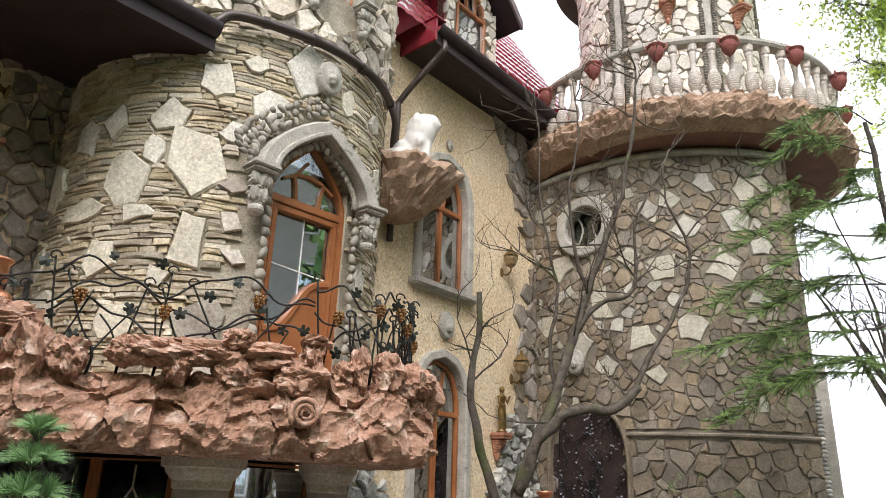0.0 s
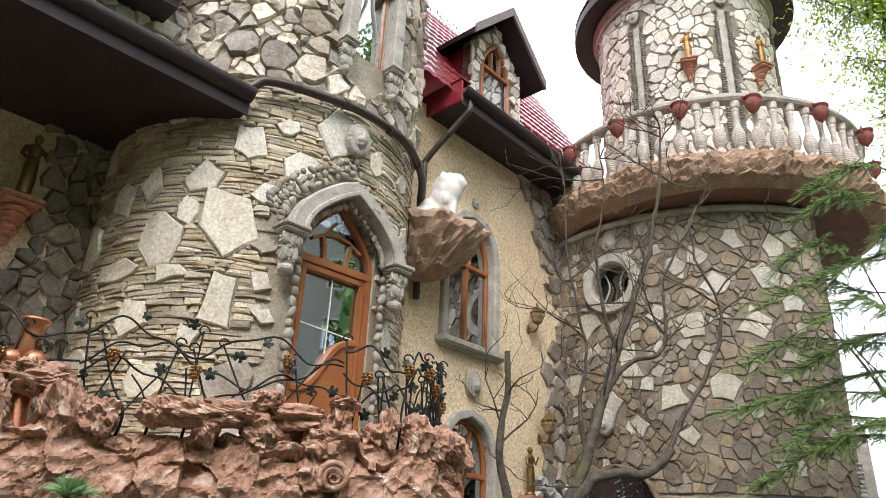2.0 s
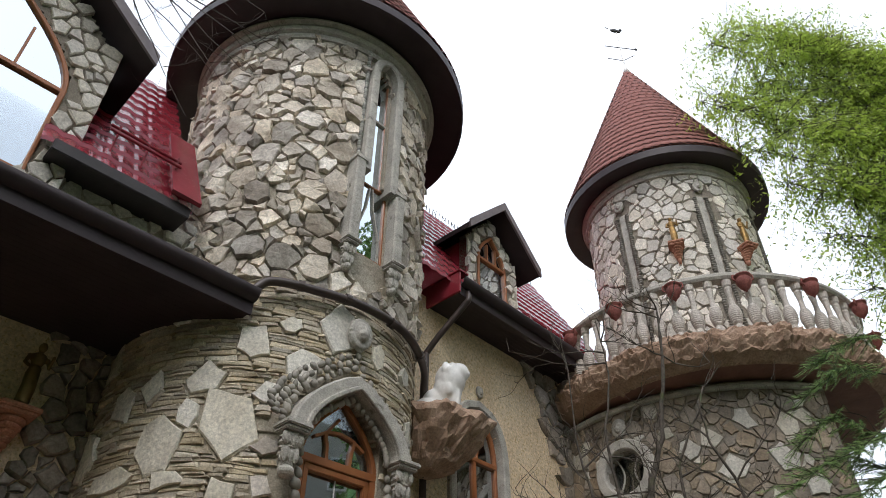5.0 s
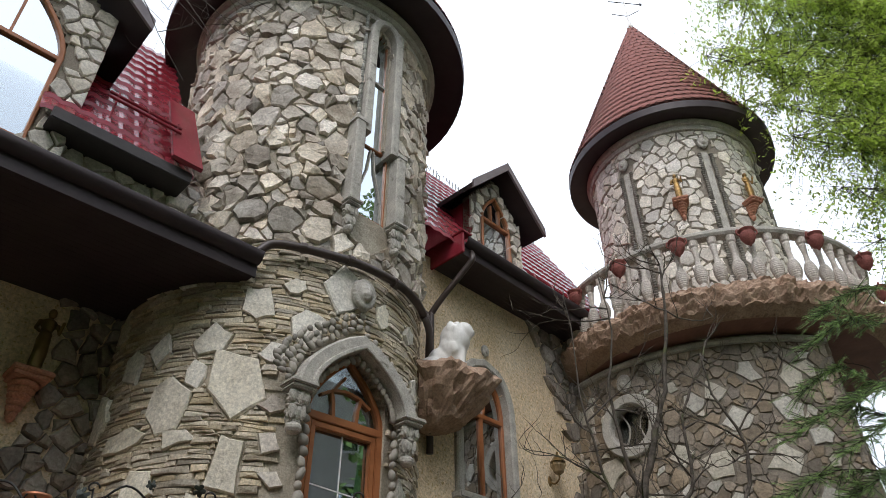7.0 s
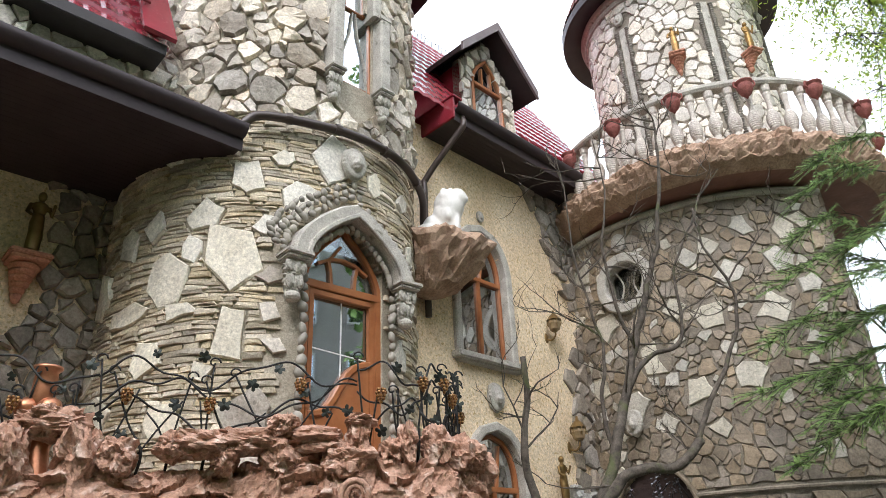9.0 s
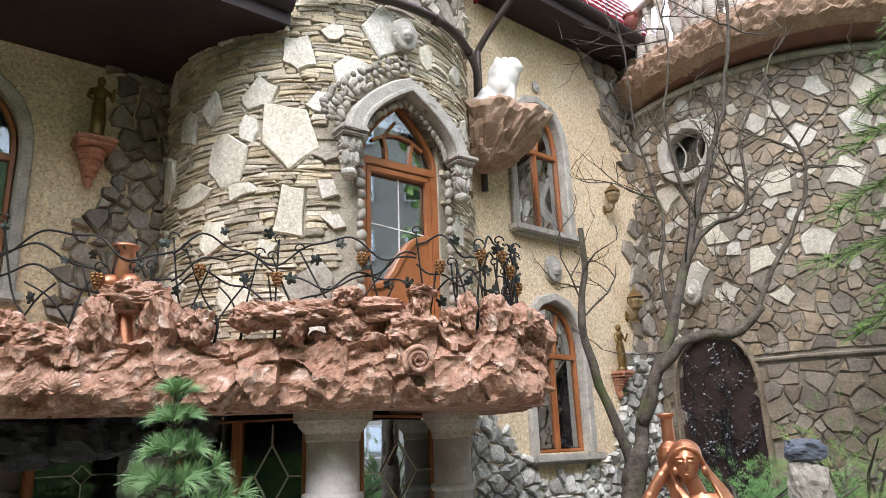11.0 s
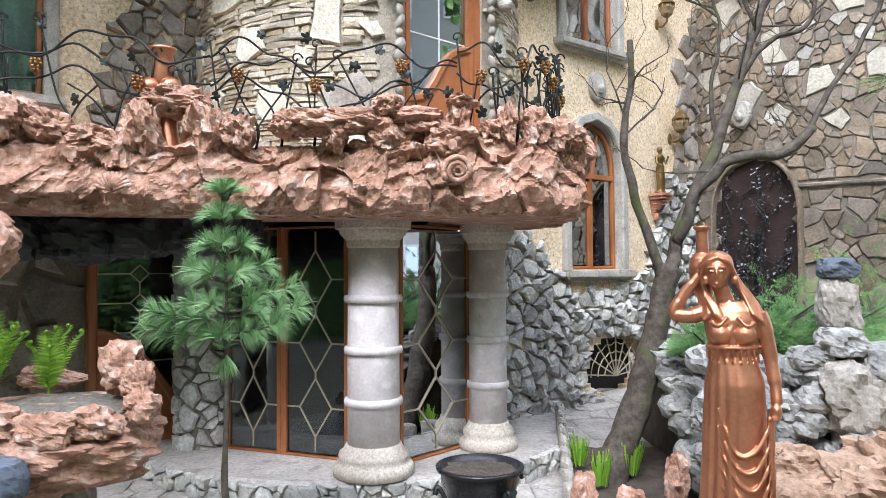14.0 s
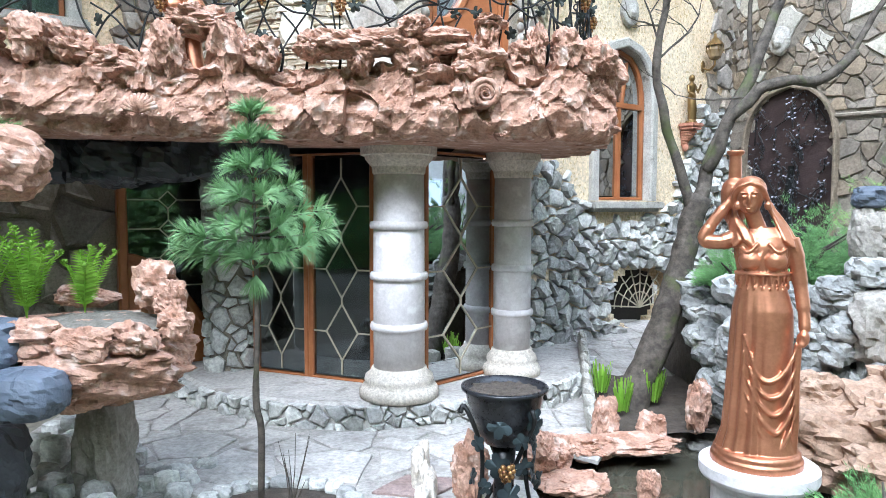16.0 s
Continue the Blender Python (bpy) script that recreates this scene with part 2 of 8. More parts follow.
class Geo:
    """Verts and faces that grow."""

    def __init__(self):
        self.v, self.f = [], []

    def add(self, verts, faces):
        k = len(self.v)
        self.v += [tuple(p) for p in verts]
        self.f += [tuple(i + k for i in q) for q in faces]
        return self

    def box(self, c, s, m=None, bevel=0.0):
        x, y, z = (a / 2 for a in s)
        pts = [Vector((sx * x, sy * y, sz * z)) for sx in (-1, 1) for sy in (-1, 1) for sz in (-1, 1)]
        if bevel:
            bm = bmesh.new()
            bmesh.ops.create_cube(bm, size=1)
            for v in bm.verts:
                v.co = Vector((v.co.x * 2 * x, v.co.y * 2 * y, v.co.z * 2 * z))
            bmesh.ops.bevel(bm, geom=bm.edges[:], offset=bevel, segments=2, affect="EDGES")
            bm.verts.index_update()
            pts = [v.co.copy() for v in bm.verts]
            faces = [tuple(v.index for v in q.verts) for q in bm.faces]
            bm.free()
        else:
            faces = [(0, 1, 3, 2), (4, 6, 7, 5), (0, 4, 5, 1), (2, 3, 7, 6), (0, 2, 6, 4), (1, 5, 7, 3)]
        if m is not None:
            pts = [m @ p for p in pts]
        return self.add([p + Vector(c) for p in pts], faces)

    def tube(self, pts, radii, segs=7, cap=True):
        pts = [Vector(p) for p in pts]
        if not hasattr(radii, "__len__"):
            radii = [radii] * len(pts)
        k, side = len(self.v), None
        for i, p in enumerate(pts):
            d = (pts[min(i + 1, len(pts) - 1)] - pts[max(i - 1, 0)]).normalized()
            if side is None:
                side = d.orthogonal().normalized()
            side = (side - d * side.dot(d)).normalized()
            up = d.cross(side)
            for j in range(segs):
                a = 2 * math.pi * j / segs
                self.v.append(tuple(p + radii[i] * (math.cos(a) * side + math.sin(a) * up)))
        for i in range(len(pts) - 1):
            for j in range(segs):
                a, b = k + i * segs + j, k + i * segs + (j + 1) % segs
                self.f.append((a, b, b + segs, a + segs))
        if cap:
            self.f.append(tuple(k + j for j in reversed(range(segs))))
            e = k + (len(pts) - 1) * segs
            self.f.append(tuple(e + j for j in range(segs)))
        return self

    def lathe(self, profile, c=(0, 0, 0), segs=24, squash=1.0):
        k = len(self.v)
        for r, z in profile:
            for j in range(segs):
                a = 2 * math.pi * j / segs
                self.v.append((c[0] + r * math.cos(a), c[1] + squash * r * math.sin(a), c[2] + z))
        for i in range(len(profile) - 1):
            for j in range(segs):
                a, b = k + i * segs + j, k + i * segs + (j + 1) % segs
                self.f.append((a, b, b + segs, a + segs))
        self.f.append(tuple(k + j for j in reversed(range(segs))))
        e = k + (len(profile) - 1) * segs
        self.f.append(tuple(e + j for j in range(segs)))
        return self

    def ball(self, c, s, m=None, n=10, rough=0.0, seed=0.0):
        pts, faces = [], []
        for i in range(n + 1):
            th = math.pi * i / n
            for j in range(2 * n):
                ph = math.pi * j / n
                p = Vector((math.sin(th) * math.cos(ph), math.sin(th) * math.sin(ph), math.cos(th)))
                if rough:
                    p *= 1 + rough * noise.noise(p * 2.2 + Vector((seed, seed * 1.7, 0)))
                p = Vector((p.x * s[0], p.y * s[1], p.z * s[2]))
                pts.append((m @ p if m is not None else p) + Vector(c))
        for i in range(n):
            for j in range(2 * n):
                a, b = i * 2 * n + j, i * 2 * n + (j + 1) % (2 * n)
                faces.append((a, a + 2 * n, b + 2 * n, b))
        return self.add(pts, faces)

    def make(self, name, material, parent=None, label="", smooth=False):
        return obj(name, self.v, self.f, material, parent, label, smooth)


def spline(pts, n=6):
    """A smooth line through points (Catmull-Rom)."""
    p = [Vector(q) for q in pts]
    p = [p[0] * 2 - p[1]] + p + [p[-1] * 2 - p[-2]]
    out = []
    for i in range(1, len(p) - 2):
        for j in range(n):
            t = j / n
            a, b, c, d = p[i - 1], p[i], p[i + 1], p[i + 2]
            out.append(0.5 * (2 * b + (c - a) * t + (2 * a - 5 * b + 4 * c - d) * t * t + (3 * b - a - 3 * c + d) * t ** 3))
    return out + [p[-2]]


class Round:
    """A round wall: u is the arc from the side that faces -y, v the height, h outwards."""

    def __init__(self, cx, cy, r):
        self.cx, self.cy, self.r = cx, cy, r

    def __call__(self, u, v, h=0.0):
        a = u / self.r
        return Vector((self.cx + (self.r + h) * math.sin(a), self.cy - (self.r + h) * math.cos(a), v))

    def deg(self, a, v, h=0.0):
        return self(radians(a) * self.r, v, h)

    def turn(self, u, v, h=0.0):
        """A pose on the wall: x along it, y into it, z up."""
        return Matrix.Translation(self(u, v, h)) @ Matrix.Rotation(u / self.r, 4, "Z")


class Flat:
    """A flat wall that runs along a way, a distance off from the origin."""

    def __init__(self, p, degrees=35.0, x=0.0, y=0.0):
        a = radians(degrees)
        self.t, self.n, self.p, self.a, self.o = Vector((math.cos(a), math.sin(a), 0)), Vector((-math.sin(a), math.cos(a), 0)), p, a, Vector((x, y, 0))

    def __call__(self, u, v, h=0.0):
        q = self.o + self.t * u + self.n * (self.p - h)
        return Vector((q.x, q.y, v))

    def turn(self, u, v, h=0.0):
        return Matrix.Translation(self(u, v, h)) @ Matrix.Rotation(self.a, 4, "Z")


def clip(poly, nx, ny, k):
    """The part of a convex outline where nx * x + ny * y <= k."""
    out = []
    for i, (x, y) in enumerate(poly):
        x2, y2 = poly[(i + 1) % len(poly)]
        a, b = nx * x + ny * y - k, nx * x2 + ny * y2 - k
        if a <= 0:
            out.append((x, y))
        if a * b < 0:
            s = a / (a - b)
            out.append((x + s * (x2 - x), y + s * (y2 - y)))
    return out


def mosaic(u0, u1, v0, v1, sizes, rnd, joint=0.02, keep=None, stretch=1.0, fixed=()):
    """Stones without gaps: seeds with sizes (radius, share of tries) and their cells."""
    arr = np.array(fixed, float).reshape(-1, 3)
    for r, tries in sizes:
        for _ in range(int(tries * (u1 - u0) * (v1 - v0) / (r * r))):
            x, y = rnd.uniform(u0, u1), rnd.uniform(v0, v1)
            if len(arr):
                d2 = (arr[:, 0] - x) ** 2 + ((arr[:, 1] - y) * stretch) ** 2
                if (d2 < (arr[:, 2] + r) ** 2 * 0.82).any():
                    continue
            arr = np.vstack([arr, (x, y, r)])
    cells = []
    for i, (x, y, r) in enumerate(arr):
        b = 2.4 * r + 0.05
        poly = [(x - b, y - b), (x + b, y - b), (x + b, y + b), (x - b, y + b)]
        poly = [(min(max(px, u0), u1), min(max(py, v0), v1)) for px, py in poly]
        d2 = (arr[:, 0] - x) ** 2 + (arr[:, 1] - y) ** 2
        for j in np.argsort(d2)[1:24]:
            qx, qy, qr = arr[j]
            dx, dy = qx - x, qy - y
            L = math.hypot(dx, dy)
            tw = 0.52 * math.sin(37.0 * (x + qx) + 23.0 * (y + qy))
            nx, ny = (dx * math.cos(tw) - dy * math.sin(tw)) / L, (dx * math.sin(tw) + dy * math.cos(tw)) / L
            px, py = (x + qx) / 2 + dx / L / L * (r * r - qr * qr) / 2, (y + qy) / 2 + dy / L / L * (r * r - qr * qr) / 2
            k = nx * px + ny * py - joint / 2
            poly = clip(poly, nx, ny, k)
            if len(poly) < 3:
                break
        if len(poly) >= 3 and (keep is None or keep(x, y)):
            cells.append((x, y, r, poly, i < len(fixed)))
    return cells


def stone(poly, surf, h, rnd, rough=0.3, inset=0.16, wobble=0.06):
    """One stone from its outline: a skirt, a worn rim and an uneven face."""
    while len(poly) > 4:
        ed = [math.hypot(poly[i][0] - poly[i - 1][0], poly[i][1] - poly[i - 1][1]) for i in range(len(poly))]
        k = ed.index(min(ed))
        if ed[k] > 0.38 * sum(ed) / len(ed) and (len(poly) < 8 or rnd.random() < 0.5):
            break
        a, b = poly[k - 1], poly[k]
        t = rnd.random()
        mid = (a[0] * t + b[0] * (1 - t), a[1] * t + b[1] * (1 - t))
        poly = [mid if i == k else p for i, p in enumerate(poly) if i != (k - 1) % len(poly)]
    cx, cy = sum(p[0] for p in poly) / len(poly), sum(p[1] for p in poly) / len(poly)
    out = []
    for i, (x, y) in enumerate(poly):
        x2, y2 = poly[(i + 1) % len(poly)]
        L = math.hypot(x2 - x, y2 - y)
        if L < 0.012:
            continue
        out.append((x, y))
        if L > 0.10 and len(poly) < 10:
            w = wobble * L * rnd.uniform(-1, 0.6)
            s = rnd.uniform(0.35, 0.65)
            out.append((x + (x2 - x) * s + (y2 - y) / L * w, y + (y2 - y) * s - (x2 - x) / L * w))
    n = len(out)
    if n < 3:
        return None
    tx, ty = rnd.uniform(-1, 1) * rough, rnd.uniform(-1, 1) * rough
    size = max(0.03, max(math.hypot(x - cx, y - cy) for x, y in out))
    verts = [surf(x, y, -0.02) for x, y in out]
    verts += [surf(x, y, h * (0.55 + rnd.uniform(-0.12, 0.12))) for x, y in out]
    for x, y in out:
        s = 1 - inset * rnd.uniform(0.6, 1.4)
        px, py = cx + (x - cx) * s, cy + (y - cy) * s
        verts.append(surf(px, py, h * (1 + tx * (px - cx) / size + ty * (py - cy) / size + rough * rnd.uniform(-0.35, 0.35))))
    verts.append(surf(cx, cy, h * (1.05 + rough * rnd.uniform(-0.3, 0.3))))
    faces = []
    for i in range(n):
        j = (i + 1) % n
        faces += [(i, j, n + j, n + i), (n + i, n + j, 2 * n + j, 2 * n + i), (2 * n + i, 2 * n + j, 3 * n)]
    return verts, faces


def lay(stones, mats, parent, limit=300, name="stone"):
    """The first stones as pieces of their own, the rest as one mesh."""
    rest = Geo()
    for i, s in enumerate(stones):
        if s is None:
            continue
        if i < limit:
            obj(name, s[0], s[1], mats[0], parent)
        else:
            rest.add(*s)
    if rest.v:
        tagged(rest.make(name + "_field", mats[1], parent), kind="stuff")


def wall(name, surf, u0, u1, v0, v1, material, label="", holes=(), step=0.1, thick=0.25, parent=None):
    """A wall sheet with openings, made thick inwards."""
    nu, nv = max(2, round((u1 - u0) / step)), max(2, round((v1 - v0) / step))
    verts, faces = [], []
    for j in range(nv + 1):
        for i in range(nu + 1):
            verts.append(surf(u0 + (u1 - u0) * i / nu, v0 + (v1 - v0) * j / nv))
    for j in range(nv):
        for i in range(nu):
            u, v = u0 + (u1 - u0) * (i + 0.5) / nu, v0 + (v1 - v0) * (j + 0.5) / nv
            if any(q(u, v) for q in holes):
                continue
            a = j * (nu + 1) + i
            faces.append((a, a + 1, a + nu + 2, a + nu + 1))
    ob = obj(name, verts, faces, material, parent)
    m = ob.modifiers.new("thick", "SOLIDIFY")
    m.thickness, m.offset = thick, -1
    return tagged(ob, label, "wall", kind="structure") if not parent else ob


def arch_hole(uc, half, v0, spring, top, grow=0.0, flat=False):
    """True inside a pointed opening."""
    def inside(u, v):
        if not v0 - grow <= v <= top + grow:
            return False
        w = half + grow
        if v > spring:
            f = max(0.0, 1 - ((v - spring) / (top + grow - spring)) ** (2.4 if flat else 1.8))
            w *= f ** 0.5 if flat else f
        return abs(u - uc) < w
    return inside


def arch_line(half, spring, top, n=10, flat=False):
    """The outline of an arch from its left foot over the top to its right foot, as (x, z)."""
    out = []
    for i in range(n + 1):
        z = spring + (top - spring) * i / n
        w = half * max(0.0, 1 - ((z - spring) / (top - spring)) ** (2.4 if flat else 1.8)) ** (0.5 if flat else 1)
        out.append((-w, z))
    return out + [(-x, z) for x, z in reversed(out[:-1])]


def facet(q, ledge=0.55):
    """Tilted plates whose lower edges stand out, in units of a plate."""
    c = noise.voronoi(q, distance_metric="DISTANCE")[1][0]
    t = noise.noise_vector(c * 1.7 + Vector((9, 4, 2)))
    v = q - c
    return t.x * v.x * 1.5 + t.y * v.y * 1.5 + t.z * v.z * 1.2 - v.z * ledge + 0.75 * noise.noise(c * 2.3)


def scoop(q):
    """Dished hollows that meet in sharp ridges."""
    d = noise.voronoi(q, distance_metric="DISTANCE")
    return d[0][0] + 0.35 * noise.noise(d[1][0] * 3.1)


def rock_d(p, k=1.0):
    """Crumpled, shelving rock."""
    w = noise.noise_vector(p * 2.6) * 0.09
    q = (p + w) * 5.6
    return k * (0.10 * facet(q * 0.75, 0.36) + 0.11 * (scoop(q) - 0.5) + 0.05 * (scoop(q * 2.3) - 0.5) + 0.07 * noise.noise(p * 1.6))


# ---- the large structure ----
T1 = Round(-0.62, 8.18, 1.80)
T2 = Round(7.2, 11.0, 3.0)
SH = Round(6.88, 10.08, 1.62)
YW = Flat(6.1)
LW = Flat(7.6, 33.0)
Z_PATH = 0.0

ground = Geo()
gx = [-400, -150, -60, -25, -12] + [-8 + 0.5 * i for i in range(45)] + [17, 25, 60, 150, 400]
gy = [-400, -150, -60, -25, -12] + [-6 + 0.5 * i for i in range(52)] + [24, 32, 60, 150, 400]


def ground_z(x, y):
    """Level by the house, a hollow where the pond lies, a rise behind."""
    d = math.hypot((x - 1.75) / 1.1, (y - 4.6) / 1.25)
    z = -0.05 - 0.42 * max(0.0, min(1.0, (1.25 - d) * 2.2))
    return z + max(0.0, min(0.34, (y - 7.0) * 0.11)) * max(0, min(1, (x - 0.2) / 1.0)) + 0.03 * noise.noise(Vector((x, y, 0)))


for y in gy:
    for x in gx:
        ground.v.append((x, y, ground_z(x, y)))
for j in range(len(gy) - 1):
    for i in range(len(gx) - 1):
        a = j * len(gx) + i
        ground.f.append((a, a + 1, a + 1 + len(gx), a + len(gx)))
tagged(ground.make("ground", EARTH, smooth=True), "trodden garden earth round the house", "ground", kind="structure")

water = Geo()
water.add([(1.75 + 1.75 * math.cos(k * math.tau / 48), 4.55 + 1.75 * math.sin(k * math.tau / 48), -0.14) for k in range(48)], [tuple(range(48))])
tagged(water.make("water", WATER), "still dark pond water round the statue", "pond", kind="structure")

# tower with the gothic door
door_u, slit_u = radians(31.6) * 1.8, radians(33) * 1.8
DOOR_HOLE = arch_hole(door_u, 0.5, 2.8, 4.98, 5.62)
SLIT_HOLE = arch_hole(slit_u, 0.15, 7.45, 10.6, 11.1)
tower_one = wall("wall_tower_one", T1, -radians(110) * 1.8, radians(110) * 1.8, 2.42, 11.6, MORTAR_L,
                 "round stone tower of pale slabs and thin ledge stones", (DOOR_HOLE, SLIT_HOLE, lambda u, v: abs(u - slit_u) < 0.24 and 7.45 < v < 8.75), 0.06, 0.22)
T1_NO = (arch_hole(door_u, 0.49, 2.5, 4.98, 5.72, 0.17), arch_hole(slit_u, 0.27, 7.2, 10.75, 11.4, 0.02),
         lambda u, v: abs(u - slit_u) < 0.42 and 7.1 < v < 8.95)

# tower with the balcony: drum, shaft, roof
IRON_U = -radians(58.5) * 3
drum = wall("wall_tower_two", T2, -radians(84) * 3, radians(2) * 3, 0.0, 7.5, MORTAR, "round tower base of brown rubble set with pale slabs",
            (lambda u, v: math.hypot(u + radians(56.8) * 3, v - 6.18) < 0.34, arch_hole(IRON_U, 0.62, 0.2, 2.6, 3.46, 0.0, True)), 0.1, 0.35)
end = T2.deg(2, 0)
TR = Flat(0.0, 47.0, end.x, end.y)
wall("wall_tower_return", TR, 0.0, 7.0, 0.0, 7.5, MORTAR, "side wall of the tower base in brown rubble", (arch_hole(1.1, 0.6, 0.0, 3.0, 4.0),), 0.12, 0.3)
shaft = wall("wall_tower_shaft", SH, -math.pi * 1.62, math.pi * 1.62, 7.4, 12.5, MORTAR, "upper round tower of whitish mosaic stone", (), 0.12, 0.25)

# long front wall and left front wall
UW = arch_hole(7.1, 0.54, 4.84, 6.07, 6.84, 0.0, True)
LWIN = arch_hole(7.15, 0.53, 1.92, 3.16, 3.92, 0.0, True)
GRATE = lambda u, v: math.hypot((u - 7.6) / 0.66, (v - 0.64) / 0.42) < 1
front = wall("wall_front", YW, 5.15, 9.75, -0.1, 8.25, STUCCO, "rough yellow stucco wall with stone edges", (UW, LWIN, GRATE), 0.07, 0.3)
left = wall("wall_left", LW, -6.0, 3.4, 2.5, 6.9, STUCCO, "yellow stucco wall of the left wing, shaded by the eave", (arch_hole(0.13, 0.66, 3.58, 5.0, 5.86, 0.0, True),), 0.1, 0.3)

# closing walls behind
back = Geo()
for a, b, z0, z1 in (((-7, 10), (-7, 20), 0, 7), ((-7, 20), (14, 20), 0, 8), ((14, 20), (12, 14), 0, 7)):
    a, b = Vector((*a, 0)), Vector((*b, 0))
    m = (a + b) / 2
    back.box((m.x, m.y, (z0 + z1) / 2), ((b - a).length, 0.3, z1 - z0), Matrix.Rotation(math.atan2(b.y - a.y, b.x - a.x), 3, "Z"))
tagged(back.make("wall_back", STUCCO), "plain rendered rear walls of the house", "wall", kind="structure")


def roof_cone(name, cx, cy, r, z, h, label, rows, tip=0.02):
    """A round roof: dark eave with a rolled rim, a soffit, and courses of scalloped shingles."""
    top = empty(name, label, "roof", kind="structure")
    eave = Geo()
    eave.lathe([(r - 0.75, z + 0.02), (r - 0.05, z - 0.10), (r, z - 0.10), (r + 0.01, z + 0.06), (r - 0.06, z + 0.14)], (cx, cy, 0), 64)
    eave.make("eave", METALROOF, top)
    core = Geo()
    core.lathe([(r - 0.03, z + 0.12), (tip, z + h)], (cx, cy, 0), 64)
    core.make("roof_skin", SHINGLE, top)
    sh = Geo()
    for i in range(rows):
        f0, f1 = i / rows, (i + 1.35) / rows
        r0, r1 = (r - 0.0) * (1 - f0) + tip * f0 + 0.006, (r - 0.03) * max(0, 1 - f1) + tip * f1 + 0.006
        z0, z1 = z + 0.12 + h * f0, z + 0.12 + h * min(1, f1)
        n = max(8, round(2 * math.pi * r0 / 0.17))
        for j in range(n):
            a0 = 2 * math.pi * (j + 0.5 * (i % 2)) / n
            w = math.pi / n * 0.96
            pts = [(r1, a0 - w, z1), (r0 - 0.004, a0 - w, z0 + 0.05), (r0, a0 - w * 0.5, z0 + 0.01), (r0, a0, z0), (r0, a0 + w * 0.5, z0 + 0.01), (r0 - 0.004, a0 + w, z0 + 0.05), (r1, a0 + w, z1)]
            sh.add([(cx + q * math.cos(a), cy + q * math.sin(a), zz) for q, a, zz in pts], [tuple(range(7))])
    tagged(sh.make("shingle_field", SHINGLE, top), kind="stuff")
    return top


roof_one = roof_cone("roof_tower_one", -0.62, 8.18, 2.5, 11.55, 6.0, "dark-eaved conical roof with red shingles", 24)
roof_two = roof_cone("roof_tower_two", 6.88, 10.08, 2.12, 12.25, 5.15, "red shingled conical roof with a dark round eave", 24)
for tw, r, z in ((T1, 1.80, 11.4), (SH, 1.62, 12.2)):
    g = Geo()
    g.lathe([(r, z - 0.24), (r + 0.07, z - 0.23), (r + 0.085, z - 0.17), (r + 0.07, z - 0.12), (r + 0.12, z - 0.10), (r + 0.14, z - 0.03), (r + 0.12, z + 0.02), (r + 0.2, z + 0.04), (r + 0.2, z + 0.08), (r, z + 0.08)], (tw.cx, tw.cy, 0), 72)
    tagged(g.make("cornice_ring" if z > 12 else "cornice", TRIM, smooth=False), "stepped stone cornice under the round eave", "cornice", kind="structure")

# balcony slab of the far tower
slab = Geo()
prof = [(0.05, 7.3), (1.6, 7.28), (2.2, 7.26), (2.6, 7.26), (2.78, 7.36), (2.88, 7.58), (2.82, 7.74), (2.7, 7.78), (1.4, 7.78)]
nseg, sub = 420, 6
ring = []
for (r0, z0), (r1, z1) in zip(prof, prof[1:]):
    for k in range(sub):
        ring.append((r0 + (r1 - r0) * k / sub, z0 + (z1 - z0) * k / sub))
ring.append(prof[-1])
for i, (r, z) in enumerate(ring):
    for j in range(nseg):
        a = 2 * math.pi * j / nseg
        p = Vector((math.cos(a), math.sin(a), 0)) * r + Vector((0, 0, z))
        amp = 0.55 if 17 < i < len(ring) - 6 else 0.03
        d = amp * rock_d(p * 1.5)
        slab.v.append((6.88 + p.x * (1 + d / r), 10.08 + p.y * (1 + d / r), p.z + d * 0.7))
under = Geo()
under.v = list(slab.v)
for i in range(len(ring) - 1):
    for j in range(nseg):
        a, b = i * nseg + j, i * nseg + (j + 1) % nseg
        (under if i < 17 else slab).f.append((a, b, b + nseg, a + nseg))
slab_ob = tagged(slab.make("balcony_slab", BROWNROCK), "round balcony slab moulded as rough brown rock", "balcony", kind="structure")
under.make("underside", mat("red_brown_plaster", (0.17, 0.082, 0.06), (0.23, 0.115, 0.085), scale=2, rough=0.7, bump=0.3), slab_ob, "smooth red-brown painted underside")
g = Geo()
g.tube([T2.deg(a, 7.16, 0.05) for a in range(-84, 3, 2)], 0.055, 8)
tagged(g.make("belt_course", TRIM), "rope-like stone band under the balcony", "band", kind="structure")

# left wing: eave, gutter and roof
LE = Flat(5.68, 33.0)


